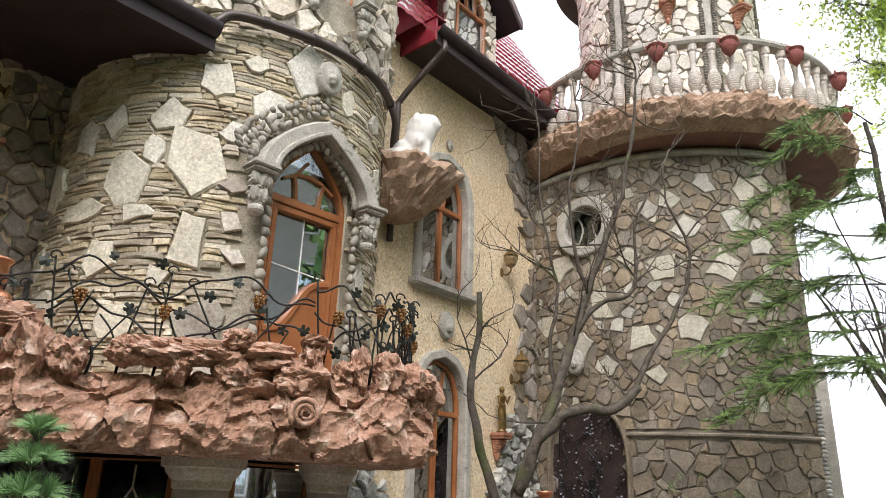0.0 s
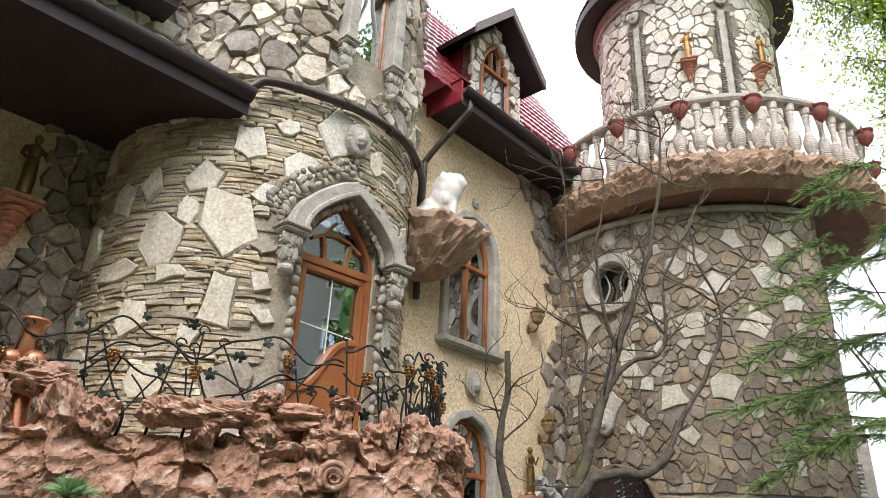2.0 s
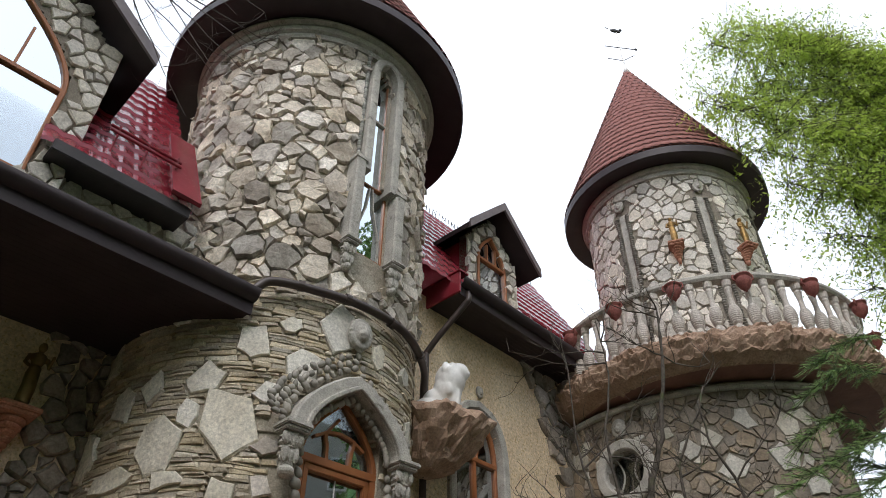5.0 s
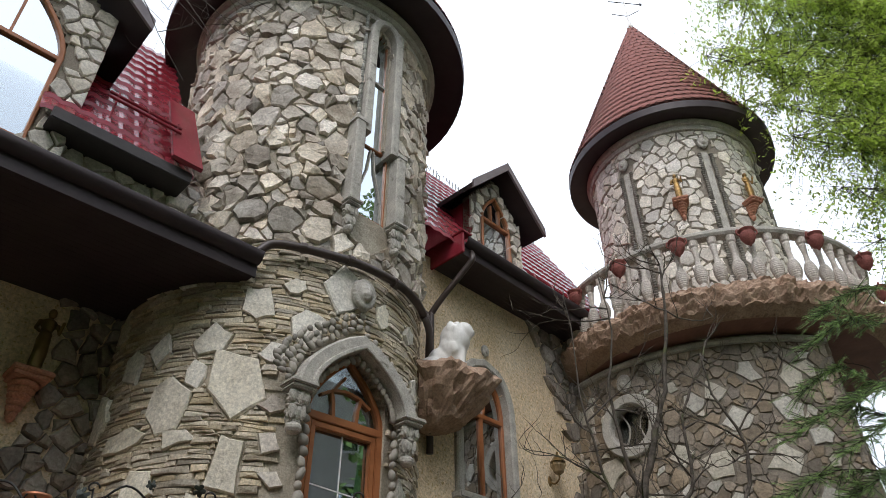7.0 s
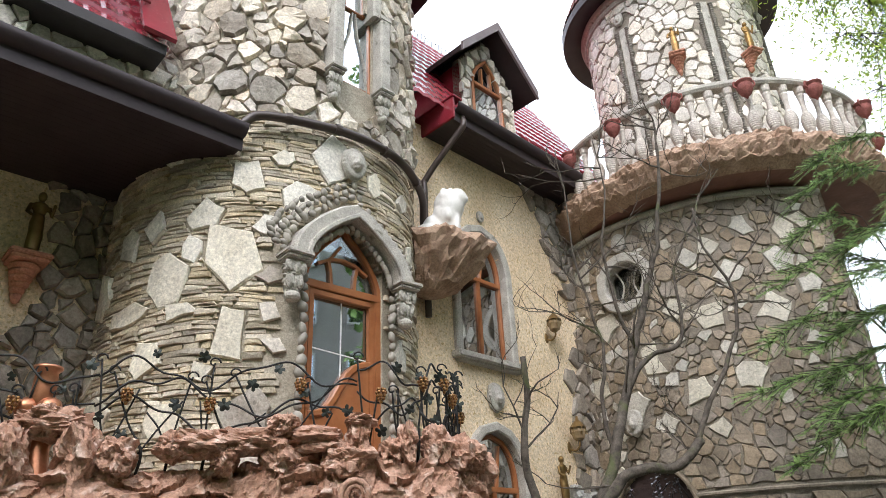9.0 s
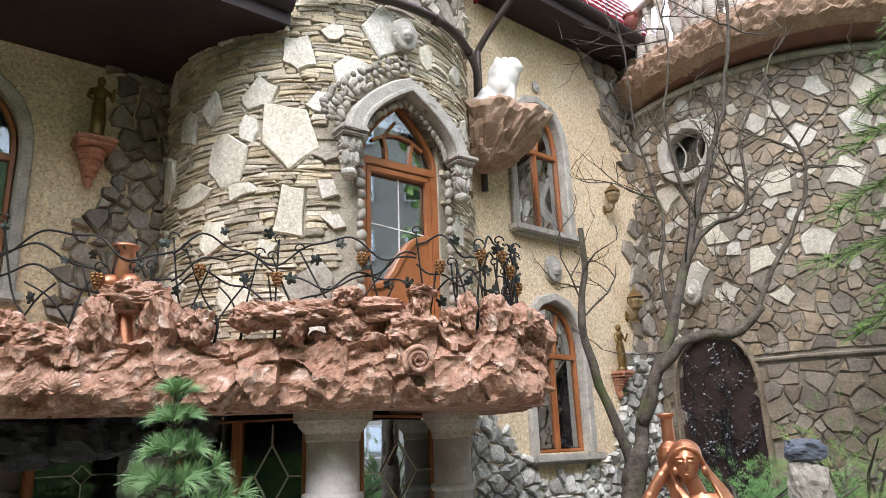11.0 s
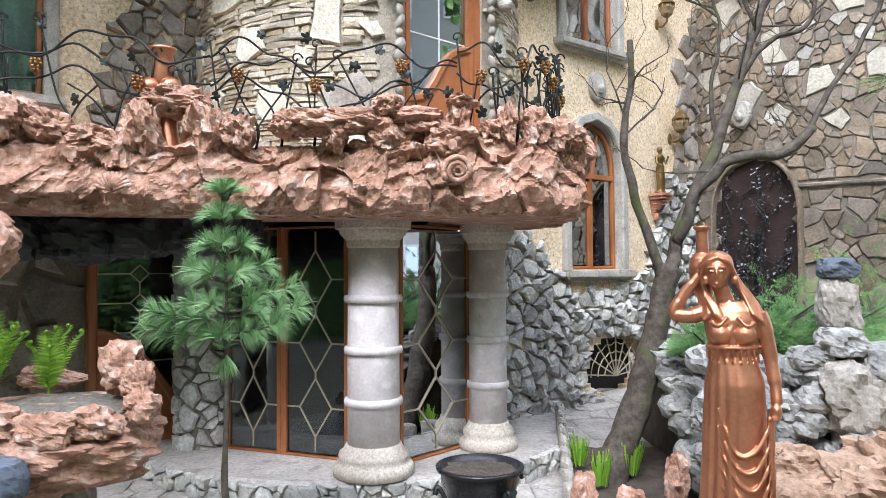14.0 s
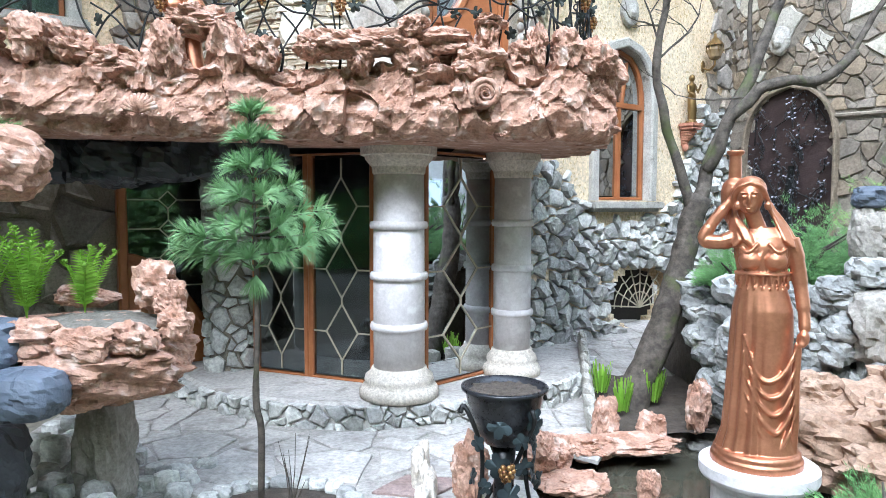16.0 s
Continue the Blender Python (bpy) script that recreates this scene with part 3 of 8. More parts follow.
def eave(name, s0, s1, p_out, p_in, z, deg, label, slats=22):
    out, inn = Flat(p_out, deg), Flat(p_in, deg)
    top = empty(name, label, "eave", kind="structure")
    for i in range(slats):
        g = Geo()
        f0, f1 = i / slats, (i + 0.97) / slats
        a = []
        for f in (f0, f1):
            for s in (s0, s1):
                q = out(s, 0).lerp(inn(s, 0), f)
                a += [Vector((q.x, q.y, z)), Vector((q.x, q.y, z + 0.03))]
        g.add(a, [(0, 2, 6, 4), (1, 5, 7, 3), (0, 1, 3, 2), (4, 6, 7, 5), (0, 4, 5, 1), (2, 3, 7, 6)])
        g.make("soffit_board", METALROOF, top)
    g = Geo()
    m = out.turn((s0 + s1) / 2, z + 0.08, 0.012)
    g.box((0, 0, 0), (s1 - s0, 0.03, 0.24))
    g.v = [tuple(m @ Vector(v)) for v in g.v]
    g.make("fascia", METALROOF, top)
    g = Geo()
    path = [(0.0, -0.06), (-0.06, -0.05), (-0.10, 0.0), (-0.115, 0.06), (-0.105, 0.075), (-0.09, 0.06), (-0.08, 0.0), (-0.05, -0.035), (0.0, -0.045)]
    k = len(path)
    for s in (s0, s1):
        for y, zz in path:
            g.v.append(tuple(out(s, z + 0.16 + zz, 0.03 - y)))
    g.f = [(i, i + 1, k + i + 1, k + i) for i in range(k - 1)]
    g.make("gutter", METALROOF, top, smooth=True)
    return top


EAVE_U = 6.05
eave("eave_left", -7.0, 2.72, 5.68, 7.62, 6.22, 33.0, "wide dark brown boarded eave with a gutter")
eave("eave_right", EAVE_U, 9.3, 5.5, 6.25, 8.08, 35.0, "dark brown boarded eave with a gutter", 10)


def tiled(name, wallf, s0, s1, z0, depth, rise, label, p, deg, pitch=0.35):
    """A roof of pressed metal tiles: rolls across, steps up the slope."""
    top = empty(name, label, "roof", kind="structure")
    g = Geo()
    f = Flat(p, deg)
    nu, steps = int((s1 - s0) / 0.045), int(math.hypot(depth, rise) / pitch)
    rows = []
    for i in range(steps):
        for k, q in ((0.0, 0.0), (0.02, 0.03), (0.98, 0.0)):
            rows.append(((i + k) / steps, 0.055 if k == 0.02 else 0.0 if k == 0 else 0.004))
    for t, lift in rows:
        for j in range(nu + 1):
            s = s0 + (s1 - s0) * j / nu
            roll = 0.036 * abs(math.sin(math.pi * (s - s0) / 0.19)) ** 0.8
            q = f(s, z0 + rise * t + lift + roll, -depth * t)
            g.v.append(tuple(q))
    for i in range(len(rows) - 1):
        for j in range(nu):
            a = i * (nu + 1) + j
            g.f.append((a, a + 1, a + nu + 2, a + nu + 1))
    g.make("tile_sheet", REDTILE, top, smooth=False)
    return top


tiled("roof_right", YW, 3.5, 11.5, 8.28, 2.4, 4.05, "wine-red metal tile roof over the yellow wall", 5.6, 35.0)
tiled("roof_left", LW, 0.35, 2.0, 7.37, 2.6, 4.4, "wine-red metal tile roof beside the dormer", 6.15, 33.0)

# red rock balcony
BAL_LINE = [(-4.6, 4.3, 0), (-3.4, 4.75, 0), (-2.3, 5.02, 0), (-1.5, 5.22, 0), (-0.7, 5.32, 0), (0.2, 5.32, 0), (0.85, 5.3, 0), (1.22, 5.5, 0), (1.42, 5.9, 0), (1.46, 6.5, 0), (1.4, 7.4, 0)]
BAL = spline(BAL_LINE, 34)


def balcony_rock():
    g = Geo()
    run = spline(BAL_LINE, 64)
    # section: from the underside out, up the face, over the top and down inside
    sec = [(1.3, 2.40), (0.7, 2.37), (0.25, 2.36), (0.08, 2.37), (0.0, 2.42), (-0.05, 2.5), (-0.06, 2.58), (-0.04, 2.66), (-0.02, 2.74), (0.0, 2.80), (0.03, 2.86), (0.08, 2.91), (0.15, 2.93), (0.25, 2.9), (0.32, 2.82), (0.34, 2.78), (1.9, 2.78)]
    fine = []
    for (a, b), (c, d) in zip(sec, sec[1:]):
        n = 6 if math.hypot(c - a, d - b) < 0.3 else 2
        fine += [(a + (c - a) * k / n, b + (d - b) * k / n) for k in range(n)]
    fine.append(sec[-1])
    m = len(fine)
    for i, p in enumerate(run):
        d = (run[min(i + 1, len(run) - 1)] - run[max(i - 1, 0)]).normalized()
        inn = Vector((-d.y, d.x, 0))
        lift = 0.10 * noise.noise(Vector((i * 0.024, 3.3, 0))) + 0.06 * noise.noise(Vector((i * 0.09, 9.3, 0)))
        for j, (o, z) in enumerate(fine):
            q = p + inn * o + Vector((0, 0, z))
            if z > 2.7 and o < 0.5:
                q.z += lift * min(1, (z - 2.7) * 8)
            if 3 < j < m - 4:
                w = rock_d(q)
                out = (-inn * 0.95 + Vector((0, 0, 0.35 if z > 2.75 else -0.1)))
                q += out * w * (1.0 if o < 0.4 else 0.35)
            g.v.append(tuple(q))
    for i in range(len(run) - 1):
        for j in range(m - 1):
            a = i * m + j
            g.f.append((a, a + m, a + m + 1, a + 1))
    return g


balcony = tagged(balcony_rock().make("balcony_parapet", REDROCK), "balcony front moulded as broken red rock", "balcony", kind="structure")

# ground floor: plinth, floor, room wall and ceiling with shade in their colour
g = Geo()
g.lathe([(0.01, 0.2), (2.30, 0.2), (2.36, 0.17), (2.38, 0.0), (2.38, -0.2)][::-1], (-0.62, 8.18, 0), 60)
tagged(g.make("plinth", FLAG), "low round stone plinth under the columns", "plinth", kind="structure")
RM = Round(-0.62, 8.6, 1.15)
wall("wall_inner", RM, -3.6, 3.6, 0.2, 2.5, ROOMSHADE, "near-black wall standing for the unlit room behind the glass bay", (), 0.3, 0.1)
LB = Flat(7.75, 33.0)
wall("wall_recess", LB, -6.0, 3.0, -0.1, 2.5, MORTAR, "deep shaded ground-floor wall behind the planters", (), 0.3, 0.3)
# the shade under the balcony is put into the ceiling's near-black colour
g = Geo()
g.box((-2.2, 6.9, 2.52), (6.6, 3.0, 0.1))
tagged(g.make("ceiling", ROOMSHADE), "balcony floor underside coloured near-black for its shade", "ceiling", kind="structure")
# ---- stones of the walls ----
rs = random.Random(7)


def near(cells, u, v):
    return sorted(cells, key=lambda c: (c[0] - u) ** 2 + (c[1] - v) ** 2)


# lower part of the door tower: pale slabs (angle, height, width, tall) among thin ledge stones
SLABS = [(-5, 5.03, 0.78, 0.84), (-27, 4.81, 0.46, 0.66), (-4, 5.94, 0.40, 0.48), (-16, 5.51, 0.44, 0.46), (-5, 4.22, 0.32, 0.74), (-30, 4.06, 0.5, 0.44),
         (13, 5.72, 0.42, 0.44), (-21, 4.51, 0.38, 0.22), (-19, 5.16, 0.28, 0.30), (-33, 5.48, 0.28, 0.4), (-45, 5.4, 0.4, 0.48), (8, 6.21, 0.24, 0.26),
         (25, 6.3, 0.44, 0.6), (5, 5.39, 0.36, 0.27), (-39, 4.56, 0.6, 0.24), (57, 4.3, 0.25, 0.4), (66, 5.6, 0.25, 0.5), (-58, 4.9, 0.4, 0.5), (-62, 4.1, 0.4, 0.4),
         (-50, 3.6, 0.5, 0.4), (-22, 3.45, 0.45, 0.36), (-12, 3.9, 0.25, 0.25), (42, 6.2, 0.2, 0.35), (60, 6.2, 0.3, 0.3), (-60, 6.0, 0.4, 0.4), (-30, 6.3, 0.36, 0.25)]
BLOCKS = [(6, 4.48, 0.30, 0.30), (2, 3.5, 0.50, 0.62), (6, 4.86, 0.30, 0.26), (8, 4.16, 0.28, 0.2), (4, 3.05, 0.5, 0.3), (58, 3.7, 0.3, 0.4), (57, 3.2, 0.3, 0.4)]
slab_polys = []
for k, (a, z, w, h) in enumerate(SLABS + BLOCKS):
    n = rs.choice((4, 5, 5, 6))
    t0 = rs.uniform(0, 6.28)
    poly = []
    for i in range(n):
        t = t0 + 2 * math.pi * (i + rs.uniform(-0.22, 0.22)) / n
        r = rs.uniform(0.7, 1.2) * 1.04
        poly.append((radians(a) * 1.8 + 0.5 * w * r * math.cos(t), z + 0.5 * h * r * math.sin(t)))
    slab_polys.append(poly)


def across(poly, v):
    xs = []
    for i, (x, y) in enumerate(poly):
        x2, y2 = poly[(i + 1) % len(poly)]
        if (y - v) * (y2 - v) < 0:
            xs.append(x + (x2 - x) * (v - y) / (y2 - y))
    return (min(xs), max(xs)) if len(xs) > 1 else None


slabs = [stone(p, T1, 0.042 + rs.uniform(-0.008, 0.012), rs, 0.2, 0.06, 0.09) for p in slab_polys]
bow = lambda u, k: 0.016 * math.sin(u * 2.6 + 0.21 * k) + 0.009 * math.sin(u * 7.3 + 1.3 * k)
strips, v, row = [], 2.5, 0
while v < 6.74:
    hgt = rs.uniform(0.03, 0.066)
    vm = v + hgt / 2
    busy = [q for q in (across(p, vm) for p in slab_polys) if q]
    u = -radians(92) * 1.8 + rs.uniform(0, 0.2)
    while u < radians(92) * 1.8:
        L = rs.uniform(0.12, 0.46)
        u2 = u + L
        hit = [q for q in busy if q[0] < u2 and q[1] > u]
        if hit:
            q = min(hit)
            if q[0] - u > 0.05:
                u2 = q[0] - 0.008
                nxt = q[1] + 0.008
            else:
                u = q[1] + 0.008
                continue
        else:
            nxt = u2
        uc = (u + u2) / 2
        if not any(t(uc, vm) for t in T1_NO) and not any(t(u2, vm) for t in T1_NO[:1]):
            e = 0.003
            poly = [(u + e, v + e + bow(u, row)), (u2 - e, v + e + bow(u2, row)), (u2 - e - rs.uniform(0, 0.02), v + hgt - e + bow(u2, row + 1)), (u + e + rs.uniform(0, 0.02), v + hgt - e + bow(u, row + 1))]
            strips.append((uc, vm, stone(poly, T1, rs.uniform(0.012, 0.04), rs, 0.6, 0.1, 0.05)))
        u = nxt
    v += hgt
    row += 1
lay(slabs[:len(SLABS)], PALE, tower_one, 300, "slab")
lay(slabs[len(SLABS):], UPPER, tower_one, 300, "block")
strips.sort(key=lambda s: abs(s[0] + 0.3) + abs(s[1] - 4.8))
lay([s[2] for s in strips], LEDGE, tower_one, 300, "ledge_stone")

# upper part of the door tower
cells = mosaic(-radians(88) * 1.8, radians(90) * 1.8, 6.74, 11.22, [(0.19, 0.22), (0.13, 0.8), (0.085, 1.5), (0.05, 1.5)], rs, 0.011, lambda x, y: not any(t(x, y) for t in T1_NO))
lay([stone(c[3], T1, rs.uniform(0.03, 0.085), rs, 0.6, 0.09, 0.09) for c in near(cells, 0, 8.5)], UPPER, tower_one, 300, "rubble_stone")

# drum of the far tower: pale slabs in brown rubble
PALE_T2 = [(-22, 6.67, 0.32, 0.46), (-14, 6.08, 0.42, 0.54), (-28, 5.98, 0.39, 0.53), (-32, 6.44, 0.28, 0.55), (-35, 5.39, 0.47, 0.64), (-19, 5.36, 0.47, 0.77), (-44, 5.57, 0.29, 0.53),
           (-52, 4.90, 0.54, 0.61), (-66, 5.6, 0.47, 0.66), (-28, 4.46, 0.48, 0.48), (-41, 4.32, 0.44, 0.65), (-60, 4.24, 0.61, 0.68), (-11, 6.56, 0.35, 0.46), (-6, 6.68, 0.28, 0.37),
           (-51, 3.99, 0.44, 0.24), (-47, 7.0, 0.3, 0.3), (-38, 6.29, 0.28, 0.45), (-32, 4.87, 0.23, 0.25), (-48, 4.56, 0.3, 0.21), (-38, 3.8, 0.29, 0.31), (-8, 5.7, 0.3, 0.5), (-10, 4.9, 0.3, 0.4), (-72, 4.7, 0.4, 0.4), (-73, 6.6, 0.4, 0.4)]


def trim(poly, n):
    """A plainer outline: the corners that matter least are cut off."""
    poly = list(poly)
    while len(poly) > n:
        k = min(range(len(poly)), key=lambda i: abs((poly[i][0] - poly[i - 1][0]) * (poly[(i + 1) % len(poly)][1] - poly[i - 1][1]) - (poly[i][1] - poly[i - 1][1]) * (poly[(i + 1) % len(poly)][0] - poly[i - 1][0])))
        poly.pop(k)
    return poly


t2_seeds = [(radians(a) * 3, z, 0.46 * math.sqrt(w * h)) for a, z, w, h in PALE_T2]
for _ in range(60):
    t2_seeds.append((rs.uniform(-4.2, 0.05), rs.uniform(3.3, 7.0), rs.uniform(0.045, 0.1)))
T2_NO = (lambda u, v: math.hypot(u + radians(56.8) * 3, v - 6.18) < 0.47, arch_hole(IRON_U, 0.66, 0.0, 2.6, 3.5, 0.0, True))
keep2 = lambda x, y: not any(t(x, y) for t in T2_NO)
cells = mosaic(-radians(84) * 3, radians(2) * 3, 3.08, 7.12, [(0.13, 0.35), (0.09, 1.0), (0.06, 1.5), (0.04, 1.2)], rs, 0.009, keep2, 1.0, t2_seeds)
lay([stone(trim(c[3], rs.choice((4, 5, 5, 6))), T2, rs.uniform(0.022, 0.034), rs, 0.2, 0.05, 0.12) for c in cells if c[4]], DRUMSLAB, drum, 300, "slab")
dark = near([c for c in cells if not c[4]], -2.0, 5.2)
lay([stone(c[3], T2, rs.uniform(0.014, 0.036), rs, 0.4, 0.08, 0.10) for c in dark], BROWN, drum, 300, "rubble_stone")
cells = mosaic(-radians(84) * 3, radians(2) * 3, 0.0, 2.94, [(0.17, 0.5), (0.12, 1.2), (0.07, 1.3)], rs, 0.009, keep2, 1.5)
lay([stone(c[3], T2, rs.uniform(0.018, 0.045), rs, 0.35, 0.07, 0.07) for c in near(cells, -1.5, 2.5)], BROWN, drum, 150, "base_stone")
g = Geo()
g.tube([T2.deg(a, 3.01, 0.04 + 0.01 * math.sin(a)) for a in range(-47, 3, 1)], 0.026, 6)
g.make("ledge_course", BROWN[1], drum)
cells = mosaic(0.0, 6.5, 0.0, 7.4, [(0.17, 0.8), (0.12, 1.2), (0.08, 1.0)], rs, 0.01, lambda x, y: not arch_hole(1.1, 0.75, 0.0, 3.0, 4.2)(x, y))
g = Geo()
for c in cells:
    s = stone(c[3], TR, rs.uniform(0.03, 0.06), rs)
    if s:
        g.add(*s)
tagged(g.make("return_stone_field", BROWN[1], bpy.data.objects["wall_tower_return"]), kind="stuff")

# shaft of the far tower
SLITS = [-62, -8, 46, -116]
slit_hit = lambda x, y: any(abs(x - radians(a) * 1.62) < 0.20 and 8.6 < y < 11.65 for a in SLITS)
cells = mosaic(-radians(125) * 1.62, radians(62) * 1.62, 7.78, 12.0, [(0.15, 0.5), (0.11, 1.1), (0.07, 1.5), (0.045, 1.2)], rs, 0.013, lambda x, y: not slit_hit(x, y))
lay([stone(c[3], SH, rs.uniform(0.018, 0.04), rs, 0.35, 0.07, 0.10) for c in near(cells, -0.9, 10.2)], SHAFT, shaft, 300, "mosaic_stone")

# stones on the front wall: chunky grey rocks at its foot, brown ones up its far edge
FOOT = [(5.0, 2.6), (5.93, 2.4), (6.3, 2.0), (6.62, 1.78), (7.27, 1.62), (7.8, 1.72), (8.1, 1.95), (8.4, 2.6), (8.7, 3.2), (9.8, 3.4)]
EDGE = [(0, 8.6), (3.0, 8.75), (4.0, 9.02), (4.8, 8.9), (5.4, 9.25), (5.9, 9.3), (6.5, 8.95), (7.3, 8.55), (8.3, 8.2)]


def line_at(pts, x):
    for (a, b), (c, d) in zip(pts, pts[1:]):
        if a <= x <= c:
            return b + (d - b) * (x - a) / (c - a)
    return pts[-1][1]


in_foot = lambda u, v: v < line_at(FOOT, u) + 0.1 * noise.noise(Vector((u * 5, v * 5, 0)))
in_edge = lambda u, v: u > line_at(EDGE, v) + 0.12 * noise.noise(Vector((u * 5, v * 5, 3)))
grate_no = lambda u, v: math.hypot((u - 7.6) / 0.69, (v - 0.64) / 0.45) < 1
win_no = arch_hole(7.15, 0.72, 1.75, 3.3, 4.1)
cells = mosaic(5.15, 9.7, -0.1, 3.3, [(0.11, 0.7), (0.08, 1.3), (0.05, 1.5)], rs, 0.02, lambda x, y: in_foot(x, y) and not grate_no(x, y) and not win_no(x, y))
lay([stone(c[3], YW, rs.uniform(0.06, 0.13), rs, 0.5, 0.2, 0.08) for c in near(cells, 6.6, 1.2)], GREY, front, 300, "rock")
cells = mosaic(8.0, 9.72, 2.6, 8.2, [(0.16, 0.4), (0.11, 1.0), (0.07, 1.3)], rs, 0.014, lambda x, y: in_edge(x, y) and not in_foot(x, y))
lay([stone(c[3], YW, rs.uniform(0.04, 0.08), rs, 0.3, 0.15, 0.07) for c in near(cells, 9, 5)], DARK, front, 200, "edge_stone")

# stones on the left wall and in the recess below, toned darker for shade
LEDGE_L = [(2.4, 1.0), (3.8, 1.14), (4.4, 1.22), (5.0, 1.62), (5.7, 1.58), (6.9, 1.3)]
cells = mosaic(0.9, 2.9, 2.6, 6.3, [(0.12, 0.5), (0.085, 1.1), (0.055, 1.4)], rs, 0.012, lambda x, y: x > line_at(LEDGE_L, y) + 0.1 * noise.noise(Vector((x * 4, y * 4, 0))))
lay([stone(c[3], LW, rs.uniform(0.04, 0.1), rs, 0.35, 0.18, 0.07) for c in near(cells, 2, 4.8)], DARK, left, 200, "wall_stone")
cells = mosaic(-1.6, 3.0, -0.05, 2.45, [(0.24, 0.5), (0.16, 1.0), (0.09, 1.2)], rs, 0.04, lambda x, y: not (1.12 < x < 2.16 and y < 2.35))
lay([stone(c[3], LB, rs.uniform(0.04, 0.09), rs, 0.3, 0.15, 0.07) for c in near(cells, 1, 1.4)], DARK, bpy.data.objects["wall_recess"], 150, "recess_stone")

# stones round the plinth
PL = Round(-0.62, 8.18, 2.37)
cells = mosaic(-radians(75) * 2.37, radians(80) * 2.37, -0.04, 0.19, [(0.08, 1.0), (0.05, 1.3), (0.03, 1.2)], rs, 0.012)
lay([stone(c[3], PL, rs.uniform(0.03, 0.06), rs, 0.35, 0.2, 0.06) for c in near(cells, 0.3, 0.1)], GREY, bpy.data.objects["plinth"], 250, "pebble")

# flagstones of the path
pave = empty("pavement", "path of irregular grey flagstones along the house", "path", kind="structure")


class Path:
    def __call__(self, u, v, h=0.0):
        return Vector((u, v, max(ground_z(u, v), -0.05) + 0.045 + h))


def on_path(x, y):
    if math.hypot((x + 0.98) / 0.52, (y - 4.25) / 0.42) < 1:
        return False
    r = math.hypot(x + 0.62, y - 8.18)
    near_house = 2.3 < r < 4.0 and y < 7.2 and x < 0.5 and y > 4.35
    lane = 0.35 < x < 3.4 and 5.5 < y < 9.6 and abs((x - 0.95) - max(0, y - 6.2) * 0.42) < 0.62 and r > 2.3
    return near_house or lane or (-3.2 < x < 0.3 and 4.55 < y < 6.0 and r > 2.3)


cells = mosaic(-3.2, 3.4, 4.2, 9.6, [(0.32, 0.7), (0.2, 1.2), (0.12, 1.2)], rs, 0.012, on_path)
for c in cells:
    s = stone(c[3], Path(), 0.012, rs, 0.2, 0.05, 0.04)
    if s:
        obj("flagstone", s[0], s[1], REDFLAG if c[1] < 4.82 and -0.75 < c[0] < 0.0 else FLAG, pave)
bed = Geo()
for j in range(44):
    for i in range(54):
        x, y = -3.3 + i * 0.125, 4.2 + j * 0.125
        if any(on_path(x + dx, y + dy) for dx in (-0.2, 0, 0.2) for dy in (-0.2, 0, 0.2)) and math.hypot(x + 0.62, y - 8.18) > 2.2 and math.hypot((x - 1.75) / 1.1, (y - 4.6) / 1.25) > 1.22:
            k = len(bed.v)
            for dx, dy in ((-0.0625, -0.0625), (0.0625, -0.0625), (0.0625, 0.0625), (-0.0625, 0.0625)):
                bed.v.append(tuple(Path()(x + dx, y + dy, -0.008)))
            bed.f.append((k, k + 1, k + 2, k + 3))
bed.make("joint_bed", mat("joint_mortar", (0.30, 0.28, 0.25), (0.42, 0.39, 0.355), scale=6, bump=0.8, fine=40), pave)
# ---- doors, windows and fittings of the house ----
def place(name, m, label="", category="", group="", kind=""):
    ob = new(name)
    ob.matrix_world = m
    return tagged(ob, label, category, group, kind)


def band(pts, w, y0, y1, closed=False):
    """A moulding along a line in the xz plane, w to its left side, from y0 to y1."""
    g = Geo()
    n = len(pts)
    for i, (x, z) in enumerate(pts):
        a, b = pts[(i - 1) % n] if closed or i else pts[i], pts[(i + 1) % n] if closed or i < n - 1 else pts[i]
        d = Vector((b[0] - a[0], b[1] - a[1]))
        d = d.normalized() if d.length else Vector((0, 1))
        nx, nz = -d.y, d.x
        e = min(0.02, abs(w) * 0.2)
        s = 1 if w > 0 else -1
        for o, y in ((0, y1), (0, y0 + e), (e * s, y0), (w - e * s, y0), (w, y0 + e), (w, y1)):
            g.v.append((x + nx * o, y, z + nz * o))
    for i in range(n if closed else n - 1):
        for k in range(6):
            a, b = i * 6 + k, i * 6 + (k + 1) % 6
            c, d = ((i + 1) % n) * 6 + (k + 1) % 6, ((i + 1) % n) * 6 + k
            g.f.append((a, b, c, d) if w > 0 else (d, c, b, a))
    if not closed:
        g.f += [tuple(range(6)), tuple((n - 1) * 6 + k for k in reversed(range(6)))]
    return g


def plate(outline, y0, y1):
    """A flat piece with that outline in the xz plane."""
    n = len(outline)
    g = Geo()
    g.v = [(x, y0, z) for x, z in outline] + [(x, y1, z) for x, z in outline]
    g.f = [tuple(range(n)), tuple(reversed(range(n, 2 * n)))] + [(i, n + i, n + (i + 1) % n, (i + 1) % n) for i in range(n)]
    return g


def bar(g, p, q, w, y0, y1):
    """A straight bar in the xz plane from p to q."""
    d = Vector((q[0] - p[0], q[1] - p[1]))
    L = d.length
    d.normalize()
    nx, nz = -d.y * w / 2, d.x * w / 2
    pts = [(p[0] + nx, p[1] + nz), (p[0] - nx, p[1] - nz), (q[0] - nx, q[1] - nz), (q[0] + nx, q[1] + nz)]
    h = plate(pts, y0, y1)
    g.add(h.v, h.f)
    return g


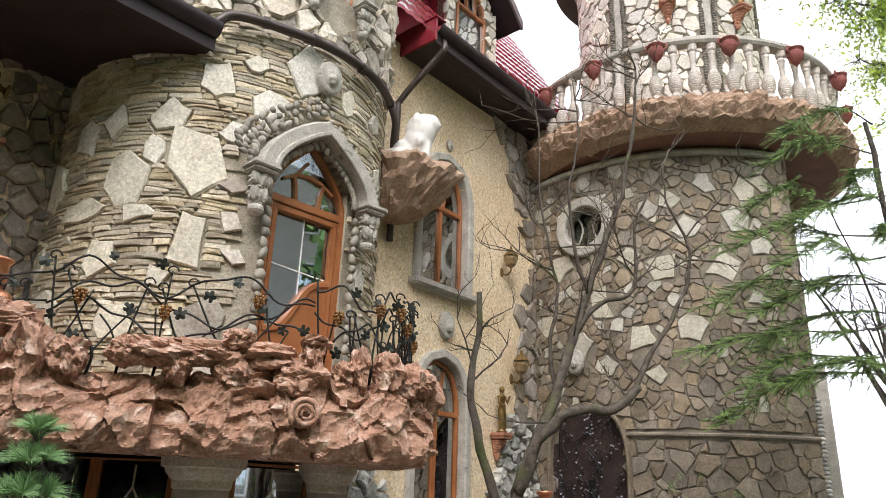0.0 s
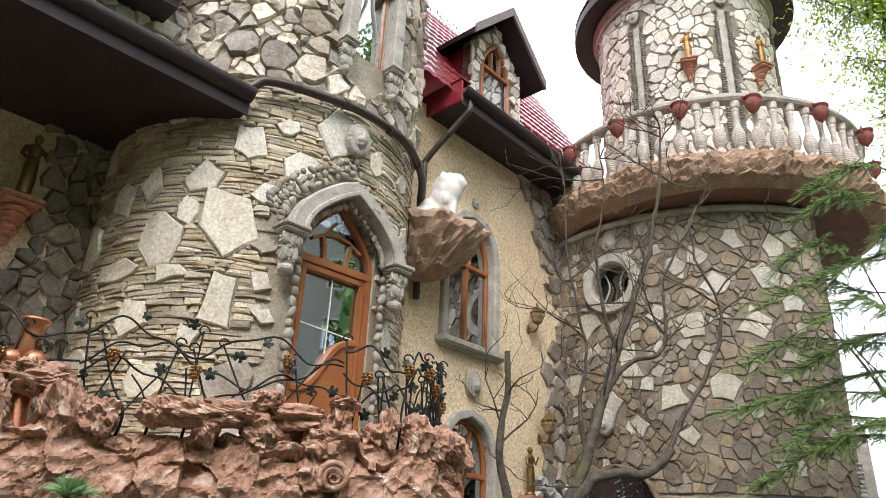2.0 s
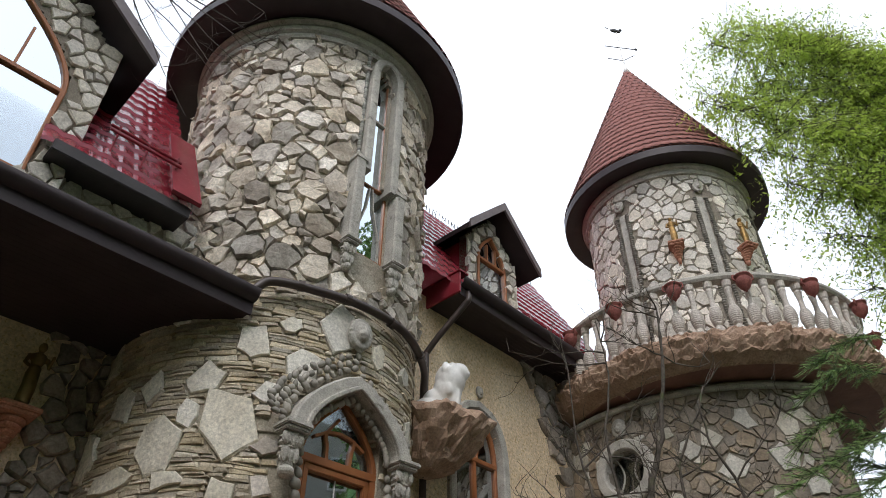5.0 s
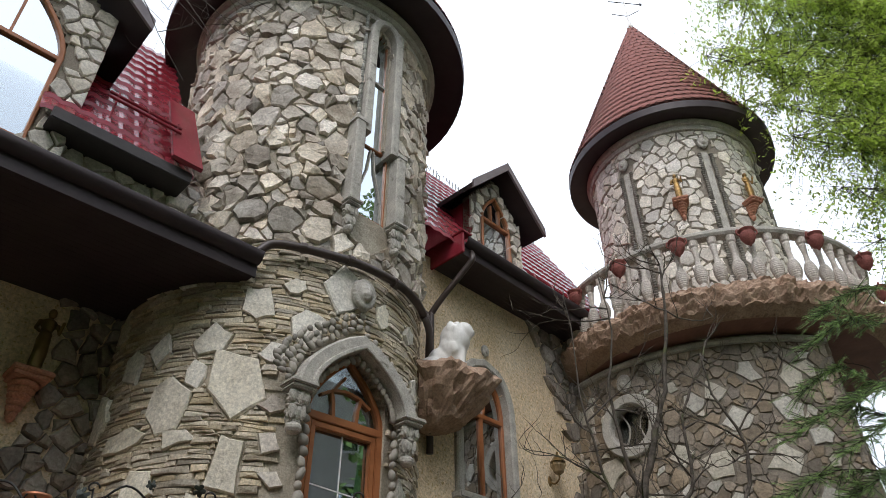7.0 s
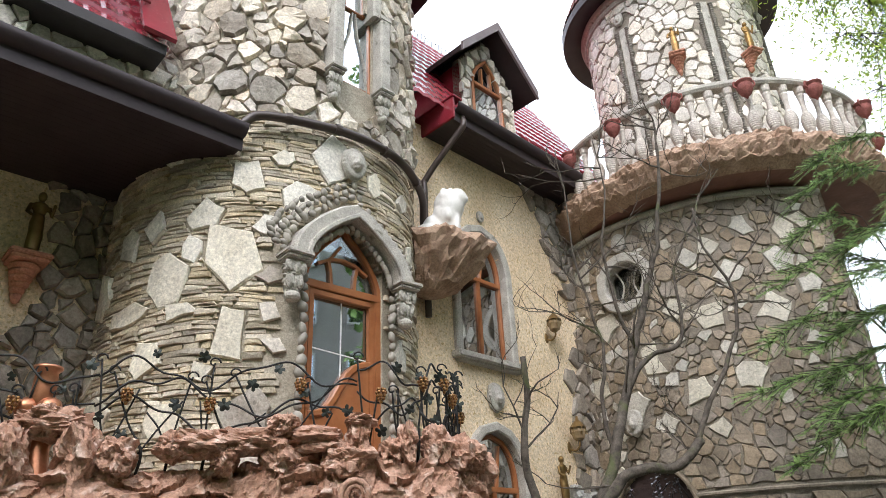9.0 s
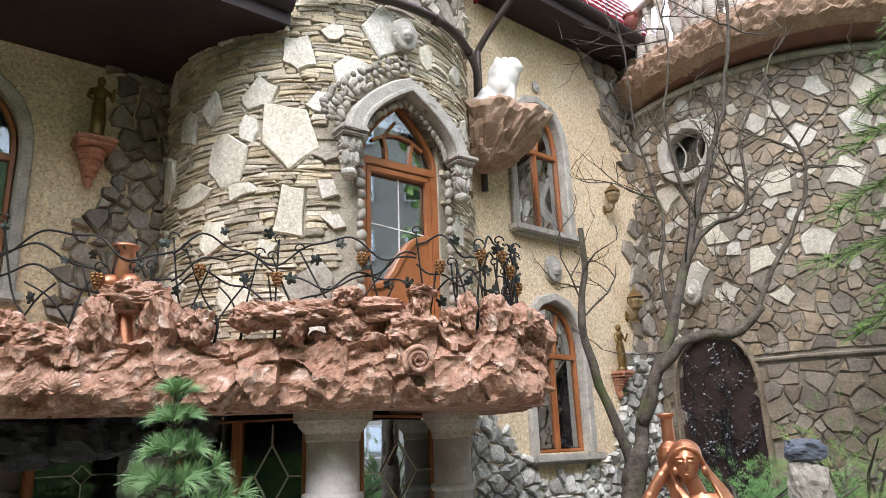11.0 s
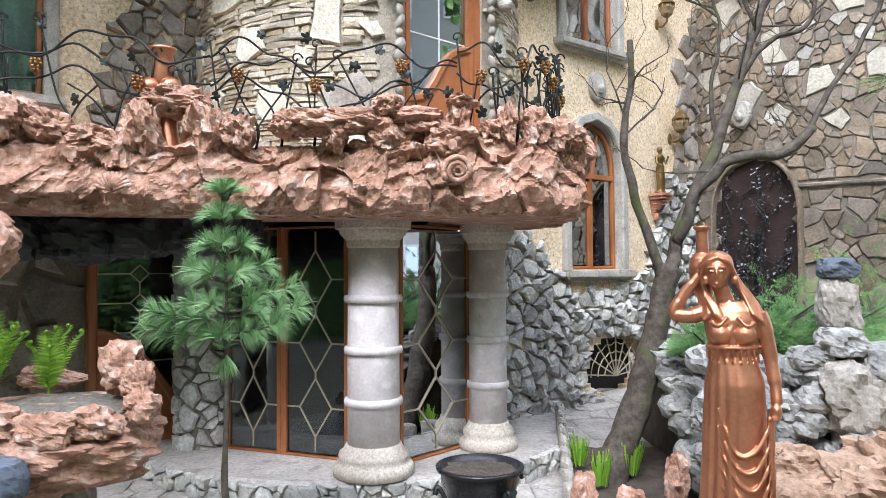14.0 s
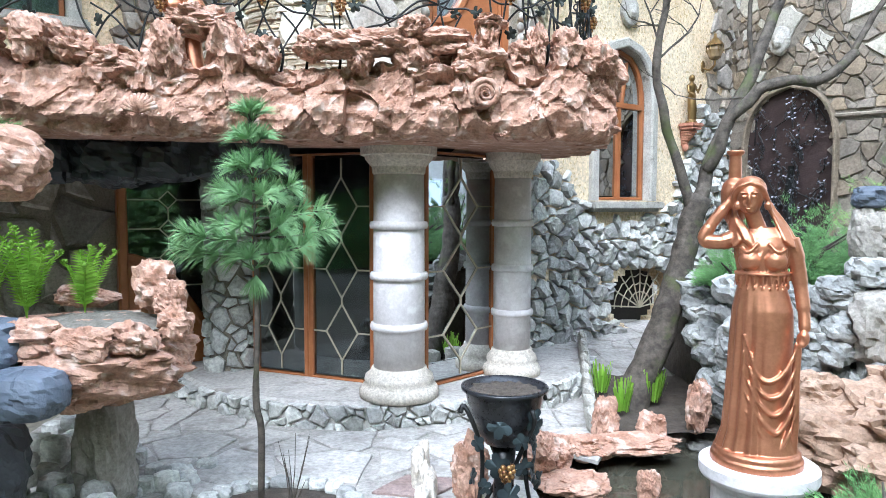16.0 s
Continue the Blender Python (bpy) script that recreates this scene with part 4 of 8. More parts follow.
def mask(name, m, s, label, material=TRIM):
    """A carved lion's head on an oval plate, one plain mesh."""
    g = Geo()
    g.ball((0, 0.01, 0), (0.62 * s, 0.16 * s, 0.8 * s), n=12, rough=0.16, seed=3)
    g.ball((0, -0.14 * s, 0.05 * s), (0.40 * s, 0.22 * s, 0.5 * s), n=10)
    g.ball((0, -0.30 * s, -0.12 * s), (0.2 * s, 0.2 * s, 0.18 * s), n=8)
    g.ball((0, -0.32 * s, -0.34 * s), (0.15 * s, 0.12 * s, 0.07 * s), n=8)
    g.ball((0, -0.30 * s, 0.06 * s), (0.07 * s, 0.16 * s, 0.2 * s), n=8)
    for k in (-1, 1):
        g.ball((k * 0.16 * s, -0.28 * s, 0.17 * s), (0.12 * s, 0.08 * s, 0.05 * s), n=8)
        g.ball((k * 0.33 * s, -0.12 * s, 0.42 * s), (0.1 * s, 0.08 * s, 0.1 * s), n=8)
        g.ball((k * 0.11 * s, -0.36 * s, -0.17 * s), (0.1 * s, 0.1 * s, 0.09 * s), n=8)
    for i in range(22):
        a = 2 * math.pi * i / 22
        g.ball((0.48 * s * math.cos(a), -0.08 * s, 0.62 * s * math.sin(a)), (0.12 * s, 0.12 * s, 0.16 * s), Matrix.Rotation(-a + math.pi / 2, 3, "Y"), n=6)
    ob = g.make(name, material, smooth=True)
    rem = ob.modifiers.new("merge", "REMESH")
    rem.mode, rem.voxel_size, rem.use_smooth_shade = "VOXEL", s * 0.05, True
    ob.matrix_world = m
    return tagged(ob, label, "relief")


def carved(g, x, z0, z1, w, d):
    """A carved corbel: slab, leafy body, curled foot."""
    h = z1 - z0
    g.box((x, -d * 0.45, z1 - 0.03), (w * 1.35, d * 1.3, 0.05), None, 0.012)
    g.box((x, -d * 0.42, z1 - 0.075), (w * 1.15, d * 1.1, 0.04), None, 0.012)
    for i in range(7):
        t = i / 6
        ww = w * (0.95 - 0.4 * t)
        g.ball((x, -d * 0.32 * (1 - 0.35 * t), z1 - 0.13 - (h - 0.2) * t), (ww * 0.5, d * 0.5 * (1 - 0.3 * t), h * 0.13), n=7, rough=0.35, seed=i + x)
    for k in (-1, 0, 1):
        g.ball((x + k * w * 0.32, -d * 0.62, z1 - 0.16), (0.045, 0.04, 0.07), n=6, rough=0.3, seed=k)
        g.ball((x + k * w * 0.24, -d * 0.52, z1 - 0.3), (0.04, 0.04, 0.08), n=6, rough=0.3, seed=k + 4)
    g.ball((x, -d * 0.35, z0 + 0.05), (w * 0.36, d * 0.4, 0.06), n=7)
    return g


# gothic door of the tower
dm = T1.turn(door_u, 2.8, 0.0) @ Matrix.Diagonal((1.09, 1, 1, 1))
surround = place("door_surround", dm, "pointed stone arch on carved corbels with river pebbles", "arch", kind="structure")
arch = arch_line(0.50, 2.22, 2.80, 12)
band(arch, 0.17, -0.17, 0.06).make("arch_moulding", TRIM, surround)
band(arch, 0.05, -0.20, -0.16).make("arch_fillet", TRIM, surround)
for x in (-0.62, 0.62):
    carved(Geo(), x, 1.74, 2.24, 0.2, 0.2).make("corbel", TRIM, surround, "weathered carved leaf corbel")
rp = random.Random(3)
pb = Geo().ball((0, 0, 0), (0.042, 0.035, 0.06), n=6, rough=0.25, seed=2).make("pebble", mat("pale_pebble", (0.22, 0.20, 0.165), (0.36, 0.33, 0.28), rough=0.6, bump=0.2, vary=0.3), surround, smooth=True)


def pebble(x, y, z, s=1.0, turn=0.0):
    p = pb.copy()
    scene.collection.objects.link(p)
    p.parent = surround
    p.matrix_basis = Matrix.Translation((x, y, z)) @ Matrix.Rotation(turn, 4, "Y") @ Matrix.Diagonal((s * rp.uniform(0.8, 1.2), s, s * rp.uniform(0.7, 1.2), 1))


for k in (-1, 1):
    for i in range(20):
        pebble(k * (0.485 + rp.uniform(-0.01, 0.01)), -0.03, 0.05 + i * 0.105, rp.uniform(0.8, 1.15), rp.uniform(-0.4, 0.4))
for x, z in arch_line(0.46, 2.2, 2.74, 12):
    pebble(x, -0.04, z, 0.8, rp.uniform(-1, 1))
for ring_i, (hw, tp) in enumerate(((0.73, 3.1), (0.80, 3.18), (0.86, 3.26))):
    for x, z in arch_line(hw, 2.28 + 0.05 * ring_i, tp, 14 + ring_i):
        if x > 0.1 and ring_i > 0:
            continue
        pebble(x + rp.uniform(-0.02, 0.02), -0.05, z, rp.uniform(0.62, 0.9), rp.uniform(-1.5, 1.5))

door = place("door_1", dm @ Matrix.Translation((0, 0.13, 0)), "varnished brown wooden arched door with wavy glass", "door", kind="structure")
fr = Geo()
fr.box((-0.40, 0, 1.05), (0.075, 0.09, 2.1), None, 0.008)
fr.box((0.40, 0, 1.05), (0.075, 0.09, 2.1), None, 0.008)
fr.box((0, 0, 2.06), (0.87, 0.1, 0.085), None, 0.008)
fr.make("door_frame", WOOD, door)
band(arch_line(0.44, 2.1, 2.78, 12), -0.05, -0.045, 0.045).make("fanlight_frame", WOOD, door)
g = Geo()
for k in (-1, 1):
    pts = [(k * 0.13, 2.1), (k * 0.14, 2.25), (k * 0.17, 2.38)]
    for p, q in zip(pts, pts[1:]):
        bar(g, p, q, 0.032, -0.03, 0.03)
pts = [(-0.28, 2.30), (-0.14, 2.385), (0, 2.41), (0.14, 2.385), (0.28, 2.30)]
for p, q in zip(pts, pts[1:]):
    bar(g, p, q, 0.03, -0.03, 0.03)
bar(g, (-0.15, 2.38), (-0.03, 2.56), 0.028, -0.03, 0.03)
g.make("fanlight_bar", WOOD, door)
ou = arch_line(0.41, 2.1, 2.74, 10)
plate(ou, 0.004, 0.012).make("fanlight_pane", GLASS, door, "greenish reflecting fanlight glass")
wave = [(-0.33 + 0.66 * i / 16, 0.72 + 0.58 / (1 + math.exp(-(i / 16 - 0.52) * 9))) for i in range(17)]
leaf = place("door_leaf", Matrix.Identity(4))
leaf.parent = door
plate([(-0.36, 0.02)] + [(-0.36, 0.75)] + wave + [(0.36, 1.3), (0.36, 0.02)], -0.02, 0.02).make("lower_panel", WOOD, leaf)
band(list(reversed(wave)), -0.07, -0.045, 0.03).make("wave_rail", WOOD, leaf)
g = Geo()
g.box((-0.335, 0, 1.02), (0.06, 0.07, 2.0), None, 0.01)
g.box((0.335, 0, 1.02), (0.06, 0.07, 2.0), None, 0.01)
g.box((0, 0, 1.98), (0.72, 0.07, 0.07), None, 0.01)
g.box((0, 0, 0.07), (0.72, 0.07, 0.12), None, 0.01)
g.make("stile", WOOD, leaf)
plate([(-0.3, 0.6), (-0.3, 1.95), (0.3, 1.95), (0.3, 0.9)], 0.03, 0.038).make("door_pane", GLASS, leaf, "door glass mirroring an apartment house")
g = Geo()
bar(g, (0.02, 0.9), (0.02, 1.95), 0.012, 0.022, 0.029)
bar(g, (-0.3, 1.42), (0.3, 1.38), 0.012, 0.022, 0.029)
g.make("glazing_bar", BOARD, leaf)
# added near-black plate: the unlit inside is put into its colour
plate([(-0.45, 0), (-0.45, 2.6), (0.45, 2.6), (0.45, 0)], 0.22, 0.25).make("dark_interior", ROOMSHADE, door)


def arched_window(name, m, half, sill, spring, top, label, parts=2, glass=DARKGLASS, flat=True, w=0.13):
    """A casement under an arch: stone surround, sill, wooden frame, panes."""
    win = place(name, m, label, "window", kind="structure")
    foot = [(-half, sill)] + arch_line(half, spring, top, 10, flat) + [(half, sill)]
    band(foot, w, -0.07, 0.1).make("stone_surround", TRIM, win)
    g = Geo()
    g.box((0, -0.06, sill - 0.06), (2 * half + 2 * w + 0.12, 0.2, 0.10), None, 0.02)
    g.box((0, -0.04, sill - 0.12), (2 * half + 2 * w, 0.14, 0.04), None, 0.01)
    g.make("window_sill", TRIM, win)
    inner = [(-half + 0.005, sill + 0.01)] + arch_line(half - 0.005, spring, top - 0.01, 10, flat) + [(half - 0.005, sill + 0.01)]
    band(inner, -0.06, 0.06, 0.13, True).make("window_frame", WOOD, win)
    g = Geo()
    g.box((0.0, 0.095, (sill + spring) / 2), (0.07, 0.07, spring - sill), None, 0.008)
    g.make("mullion", WOOD, win)
    g = Geo()
    g.box((0, 0.09, spring), (2 * half - 0.05, 0.08, 0.07), None, 0.008)
    g.make("transom", WOOD, win)
    g = Geo()
    for k in (-1, 1):
        bar(g, (k * half * 0.12, spring), (k * half * 0.3, spring + (top - spring) * 0.78), 0.03, 0.07, 0.12)
    g.make("fan_bar", WOOD, win)
    plate([(-half + 0.06, sill + 0.06), (-half + 0.06, spring - 0.03), (-0.035, spring - 0.03), (-0.035, sill + 0.06)], 0.10, 0.106).make("pane", glass, win)
    plate([(0.035, sill + 0.06), (0.035, spring - 0.03), (half - 0.06, spring - 0.03), (half - 0.06, sill + 0.06)], 0.10, 0.106).make("pane", glass, win)
    plate(arch_line(half - 0.05, spring + 0.03, top - 0.05, 8, flat), 0.10, 0.106).make("fan_pane", glass, win)
    # near-black sheet behind the panes stands in for the room's darkness
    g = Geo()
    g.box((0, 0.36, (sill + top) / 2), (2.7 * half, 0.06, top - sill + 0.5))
    g.make("dark_interior", ROOMSHADE, win)
    return win


arched_window("window_1", YW.turn(7.1, 0, 0.0), 0.50, 4.87, 6.07, 6.80, "tall arched wooden window in a weathered stone surround")
arched_window("window_2", YW.turn(7.15, 0, 0.0), 0.49, 1.93, 3.16, 3.88, "lower arched wooden window with a stone sill")
arched_window("window_3", LW.turn(0.13, 0, 0.0), 0.60, 3.62, 5.0, 5.8, "wide arched window of the left wing with a pale curtain")
g = Geo()
for i in range(40):
    g.v += [tuple(LW(-0.47 + i * 0.03, 3.7, -0.25 + 0.025 * math.sin(i * 1.9))), tuple(LW(-0.47 + i * 0.03, 5.8, -0.25 + 0.025 * math.sin(i * 1.9)))]
g.f = [(2 * i, 2 * i + 2, 2 * i + 3, 2 * i + 1) for i in range(39)]
tagged(g.make("curtain", CURTAIN, smooth=True), "pale pleated curtain hanging behind the window", "curtain")

# slit window high on the tower
sm = T1.turn(slit_u, 0, 0.0)
slit = place("window_4", sm, "tall narrow tower window with stepped stone jambs", "window", kind="structure")
lo = [(-0.27, 7.5), (-0.27, 8.85)]
band(lo, 0.15, -0.16, 0.1).make("jamb", TRIM, slit)
band([(0.27, 8.6), (0.27, 7.5)], 0.15, -0.16, 0.1).make("jamb", TRIM, slit)
up = [(-0.17, 8.75)] + arch_line(0.17, 10.75, 11.12, 8, True) + [(0.17, 8.6)]
band(up, 0.13, -0.14, 0.1).make("slit_surround", TRIM, slit)
g = Geo()
g.box((-0.34, -0.05, 8.86), (0.2, 0.24, 0.09), None, 0.015)
g.box((0.34, -0.05, 8.62), (0.2, 0.24, 0.09), None, 0.015)
g.make("shoulder", TRIM, slit)
for x in (-0.35, 0.35):
    carved(Geo(), x, 7.05, 7.5, 0.16, 0.18).make("corbel", TRIM, slit, "carved stone corbel")
band([(-0.165, 8.7)] + arch_line(0.165, 10.7, 11.08, 8, True) + [(0.165, 8.7)], -0.04, 0.05, 0.11, True).make("window_frame", WOOD, slit)
band([(-0.265, 7.5), (-0.265, 8.7), (0.265, 8.7), (0.265, 7.5)], -0.045, 0.05, 0.11, True).make("window_frame", WOOD, slit)
plate([(-0.15, 8.72)] + arch_line(0.14, 10.7, 11.04, 6, True) + [(0.15, 8.72)], 0.08, 0.086).make("pane", GLASS, slit)
plate([(-0.24, 7.5), (-0.24, 8.68), (0.24, 8.68), (0.24, 7.5)], 0.08, 0.086).make("pane", GLASS, slit)
g = Geo()
bar(g, (-0.16, 10.0), (0.16, 9.98), 0.04, 0.05, 0.1)
for k in (-1, 1):
    pts = [(k * 0.2, 7.5), (k * 0.17, 7.9), (k * 0.06, 8.3), (k * 0.02, 8.66)]
    for p, q in zip(pts, pts[1:]):
        bar(g, p, q, 0.02, 0.05, 0.09)
g.make("glazing_bar", TRIM, slit)
plate([(-0.3, 7.4), (-0.3, 11.1), (0.3, 11.1), (0.3, 7.4)], 0.4, 0.43).make("dark_interior", ROOMSHADE, slit)
rp2 = random.Random(5)
g = Geo()
for i in range(46):
    for x in (-0.34, 0.34):
        if 8.95 < 9.0 + i * 0.05 < 11.3:
            g.ball((x, -0.03, 9.0 + i * 0.05), (0.03, 0.035, 0.025), n=5)
tagged(g.make("pebble_edge", GREY[1], slit), kind="stuff")

# round window and iron door of the far tower
om = T2.turn(-radians(56.8) * 3, 6.18, 0.0)
oc = place("window_5", om, "round window in a thick pale stone ring", "window", kind="structure")
circ = [(0.33 * math.cos(-2 * math.pi * i / 36), 0.33 * math.sin(-2 * math.pi * i / 36)) for i in range(36)]
band(circ, 0.16, -0.10, 0.12, True).make("stone_ring", TRIM, oc)
plate([(x * 0.98, z * 0.98) for x, z in circ], 0.16, 0.17).make("pane", DARKGLASS, oc)
g = Geo()
for k in (-1, 1):
    g.tube([(k * (0.09 + 0.16 * abs(t) ** 1.6), 0.08, 0.33 * t) for t in [i / 6 - 1 for i in range(13)]], 0.014, 6)
g.make("grille", TRIM, oc)
plate([(x * 1.2, z * 1.2) for x, z in circ], 0.24, 0.27).make("dark_interior", ROOMSHADE, oc)

im = T2.turn(IRON_U, 0.0, 0.0)
iron_door = place("door_2", im, "dark iron door covered in forged branches and leaves", "door", kind="structure")
oln = [(-0.63, 0.2)] + arch_line(0.63, 2.6, 3.44, 10, True) + [(0.63, 0.2)]
plate(oln, 0.06, 0.1).make("door_sheet", mat("brown_iron_sheet", (0.045, 0.03, 0.028), (0.075, 0.05, 0.046), rough=0.55, bump=0.4, metal=0.3), iron_door)
band(oln, 0.04, -0.05, 0.06).make("door_edge", BROWN[0], iron_door)
rb = random.Random(11)
g = Geo()
g.tube(spline([(0.12, 0.04, 0.3), (0.1, 0.03, 1.1), (0.02, 0.03, 1.9), (0.05, 0.03, 2.4)]), 0.045, 6)
twigs = []
for i in range(60):
    x, z = rb.uniform(-0.45, 0.45), rb.uniform(1.0, 3.1)
    a = math.atan2(z - 1.2, x) + rb.uniform(-0.5, 0.5)
    L = rb.uniform(0.2, 0.4)
    p = [(x + L * t * math.cos(a + t * rb.uniform(-0.6, 0.6)), 0.02, z + L * t * math.sin(a)) for t in (0, 0.35, 0.7, 1)]
    p = [(max(-0.5, min(0.5, q[0])), q[1], min(q[2], 2.7 + 0.7 * max(0.0, 1 - (q[0] / 0.56) ** 2) ** 0.5)) for q in p]
    g.tube(p, 0.009, 5)
    for q in p[1:]:
        for _ in range(4):
            twigs.append((q[0] + rb.uniform(-0.06, 0.06), rb.uniform(-0.02, 0.02), q[2] + rb.uniform(-0.06, 0.06), rb.uniform(0, 6.28)))
g.make("branch", IRON, iron_door)
g = Geo()
for x, y, z, a in twigs:
    c, s = math.cos(a) * 0.026, math.sin(a) * 0.026
    g.add([(x, y, z), (x + c - s * 0.45, y - 0.02, z + s + c * 0.45), (x + 2 * c, y, z + 2 * s), (x + c + s * 0.45, y - 0.02, z + s - c * 0.45)], [(0, 1, 2, 3)])
tagged(g.make("iron_leaf_field", mat("steel_leaf", (0.05, 0.05, 0.055), (0.11, 0.11, 0.12), rough=0.4, metal=0.7, bump=0.1), iron_door), kind="stuff")
g = Geo()
g.box((-0.2, 0.03, 1.35), (0.05, 0.05, 0.16), None, 0.01)
g.make("door_handle", IRON, iron_door)

# portal arch on the return wall
pm = TR.turn(1.1, 0.0, 0.0)
portal = place("door_3", pm, "pointed portal with a pebble border", "portal", kind="structure")
band([(-0.6, 0.0)] + arch_line(0.6, 3.0, 4.0, 10) + [(0.6, 0.0)], 0.2, -0.22, 0.1).make("stone_surround", TRIM, portal)
g = Geo()
for i in range(64):
    for k in (0, 1, 2):
        g.ball((-0.88 - 0.09 * k, -0.05, 0.05 + i * 0.055), (0.045, 0.05, 0.03), n=5, rough=0.2, seed=i)
tagged(g.make("pebble_edge", GREY[1], portal), kind="stuff")
plate([(-0.62, 0.0)] + arch_line(0.62, 3.0, 4.0, 8) + [(0.62, 0.0)], 0.2, 0.24).make("dark_interior", ROOMSHADE, portal)

# glass bay under the balcony
def bay(a, b, name_label):
    a, b = Vector((*a, 0.2)), Vector((*b, 0.2))
    m = Matrix.Translation((a + b) / 2) @ Matrix.Rotation(math.atan2(b.y - a.y, b.x - a.x), 4, "Z")
    w, h = (b - a).length, 2.16
    top = place("glass_panel", m, name_label, "window", "glass panels of the bay")
    band([(-w / 2, 0), (-w / 2, h), (w / 2, h), (w / 2, 0)], -0.055, -0.035, 0.035, True).make("window_frame", WOOD, top)
    plate([(-w / 2 + 0.04, 0.04), (-w / 2 + 0.04, h - 0.04), (w / 2 - 0.04, h - 0.04), (w / 2 - 0.04, 0.04)], 0.0, 0.006).make("pane", DARKGLASS, top)
    x0, dx, n = 0.0, w * 0.235, 3
    z = h - 0.05
    lines = [((x0, z), (x0, z - 0.18))]
    z -= 0.18
    for i in range(n):
        zs, zb = z - 0.27, z - 0.54
        for k in (-1, 1):
            lines += [((x0, z), (x0 + k * dx, zs)), ((x0 + k * dx, zs), (x0, zb)), ((x0 + k * dx, zs), (k * w / 2, zs))]
        lines.append(((x0, zb), (x0, zb - 0.06)))
        z = zb - 0.06
    lines.append(((x0, z), (x0, 0.05)))
    for p, q in lines:
        bar(Geo(), p, q, 0.014, -0.012, -0.002).make("came", LEAD, top)


for a, b in (((-1.86, 7.04), (-1.25, 6.78)), ((-1.25, 6.78), (-0.58, 6.5)), ((-0.14, 6.34), (0.56, 7.03)), ((0.8, 7.3), (1.0, 7.9))):
    bay(a, b, "tall dark glass panel in a brown wooden frame")


def column(x, y, r, label):
    m = Matrix.Translation((x, y, 0.2))
    top = place("column", m, label, "column", "columns under the balcony")
    k = r / 0.22
    Geo().lathe([(0.34 * k, 0), (0.345 * k, 0.06), (0.32 * k, 0.10), (0.285 * k, 0.115), (0.30 * k, 0.15), (0.29 * k, 0.19), (0.25 * k, 0.22), (0.235 * k, 0.26)], segs=40).make("base", CAPITAL, top, "cream moulded base", True)
    Geo().lathe([(r, 0.24), (r * 1.0, 1.0), (r * 0.97, 1.95)], segs=40).make("shaft", COLUMN, top, "mottled pinkish-grey shaft", True)
    for z in (0.62, 1.06, 1.5):
        Geo().lathe([(r * 0.97, z - 0.035), (r * 1.1, z - 0.03), (r * 1.14, z), (r * 1.1, z + 0.03), (r * 0.97, z + 0.035)], segs=40).make("ring", COLUMN, top, "", True)
    Geo().lathe([(r * 0.96, 1.93), (r * 1.02, 1.95), (r * 1.04, 2.0), (r * 1.28, 2.06), (r * 1.32, 2.09), (r * 1.46, 2.10), (r * 1.48, 2.18)], segs=40).make("capital", CAPITAL, top, "cream moulded capital", False)


column(-0.34, 6.12, 0.225, "thick mottled round column with three rings")
column(0.73, 6.93, 0.185, "slimmer mottled round column with three rings")

# ground-floor door in the recess
gm = LB.turn(1.62, 0.02, 0.1)
gdoor = place("door_4", gm, "brown wooden door with curved glass and diamond cames", "door", kind="structure")
band([(-0.5, 0), (-0.5, 2.32), (0.5, 2.32), (0.5, 0)], -0.1, -0.08, 0.05, False).make("door_frame", WOOD, gdoor)
curve = [(-0.42 + 0.84 * i / 12, 1.28 - 0.95 * (i / 12) ** 1.8) for i in range(13)]
plate([(-0.42, 0.02)] + curve + [(0.42, 0.02)], -0.03, 0.03).make("lower_panel", WOOD, gdoor)
band(list(reversed(curve)), -0.08, -0.05, 0.02).make("curved_rail", WOOD, gdoor)
plate([(-0.42, 0.5), (-0.42, 2.25), (0.42, 2.25), (0.42, 0.3)], 0.035, 0.042).make("door_pane", DARKGLASS, gdoor)
# added black backing between pane and wall, in place of an unlit inside
plate([(-0.44, 0.0), (-0.44, 2.28), (0.44, 2.28), (0.44, 0.0)], 0.06, 0.08).make("dark_interior", ROOMSHADE, gdoor)
g = Geo()
for z in (1.9, 1.6, 1.3, 1.0, 0.7):
    for k in (-1, 1):
        bar(g, (k * 0.42, z), (k * 0.09, z), 0.012, 0.022, 0.034)
    for p, q in (((-0.09, z), (0, z + 0.09)), ((0, z + 0.09), (0.09, z)), ((0.09, z), (0, z - 0.09)), ((0, z - 0.09), (-0.09, z))):
        bar(g, p, q, 0.012, 0.022, 0.034)
    bar(g, (0, z - 0.09), (0, z - 0.21), 0.012, 0.022, 0.034)
g.make("came", LEAD, gdoor)

PR = Round(-2.13, 7.2, 0.24)
pier = wall("wall_pier", PR, -0.75, 0.75, 0.0, 2.5, MORTAR, "rubble stone pier beside the glass bay", (), 0.12, 0.1)
cells = mosaic(-0.7, 0.7, 0.0, 2.4, [(0.11, 0.8), (0.07, 1.2), (0.04, 1.0)], rs, 0.02)
lay([stone(c[3], PR, rs.uniform(0.03, 0.07), rs, 0.35, 0.2, 0.06) for c in cells], GREY, pier, 120, "stone")

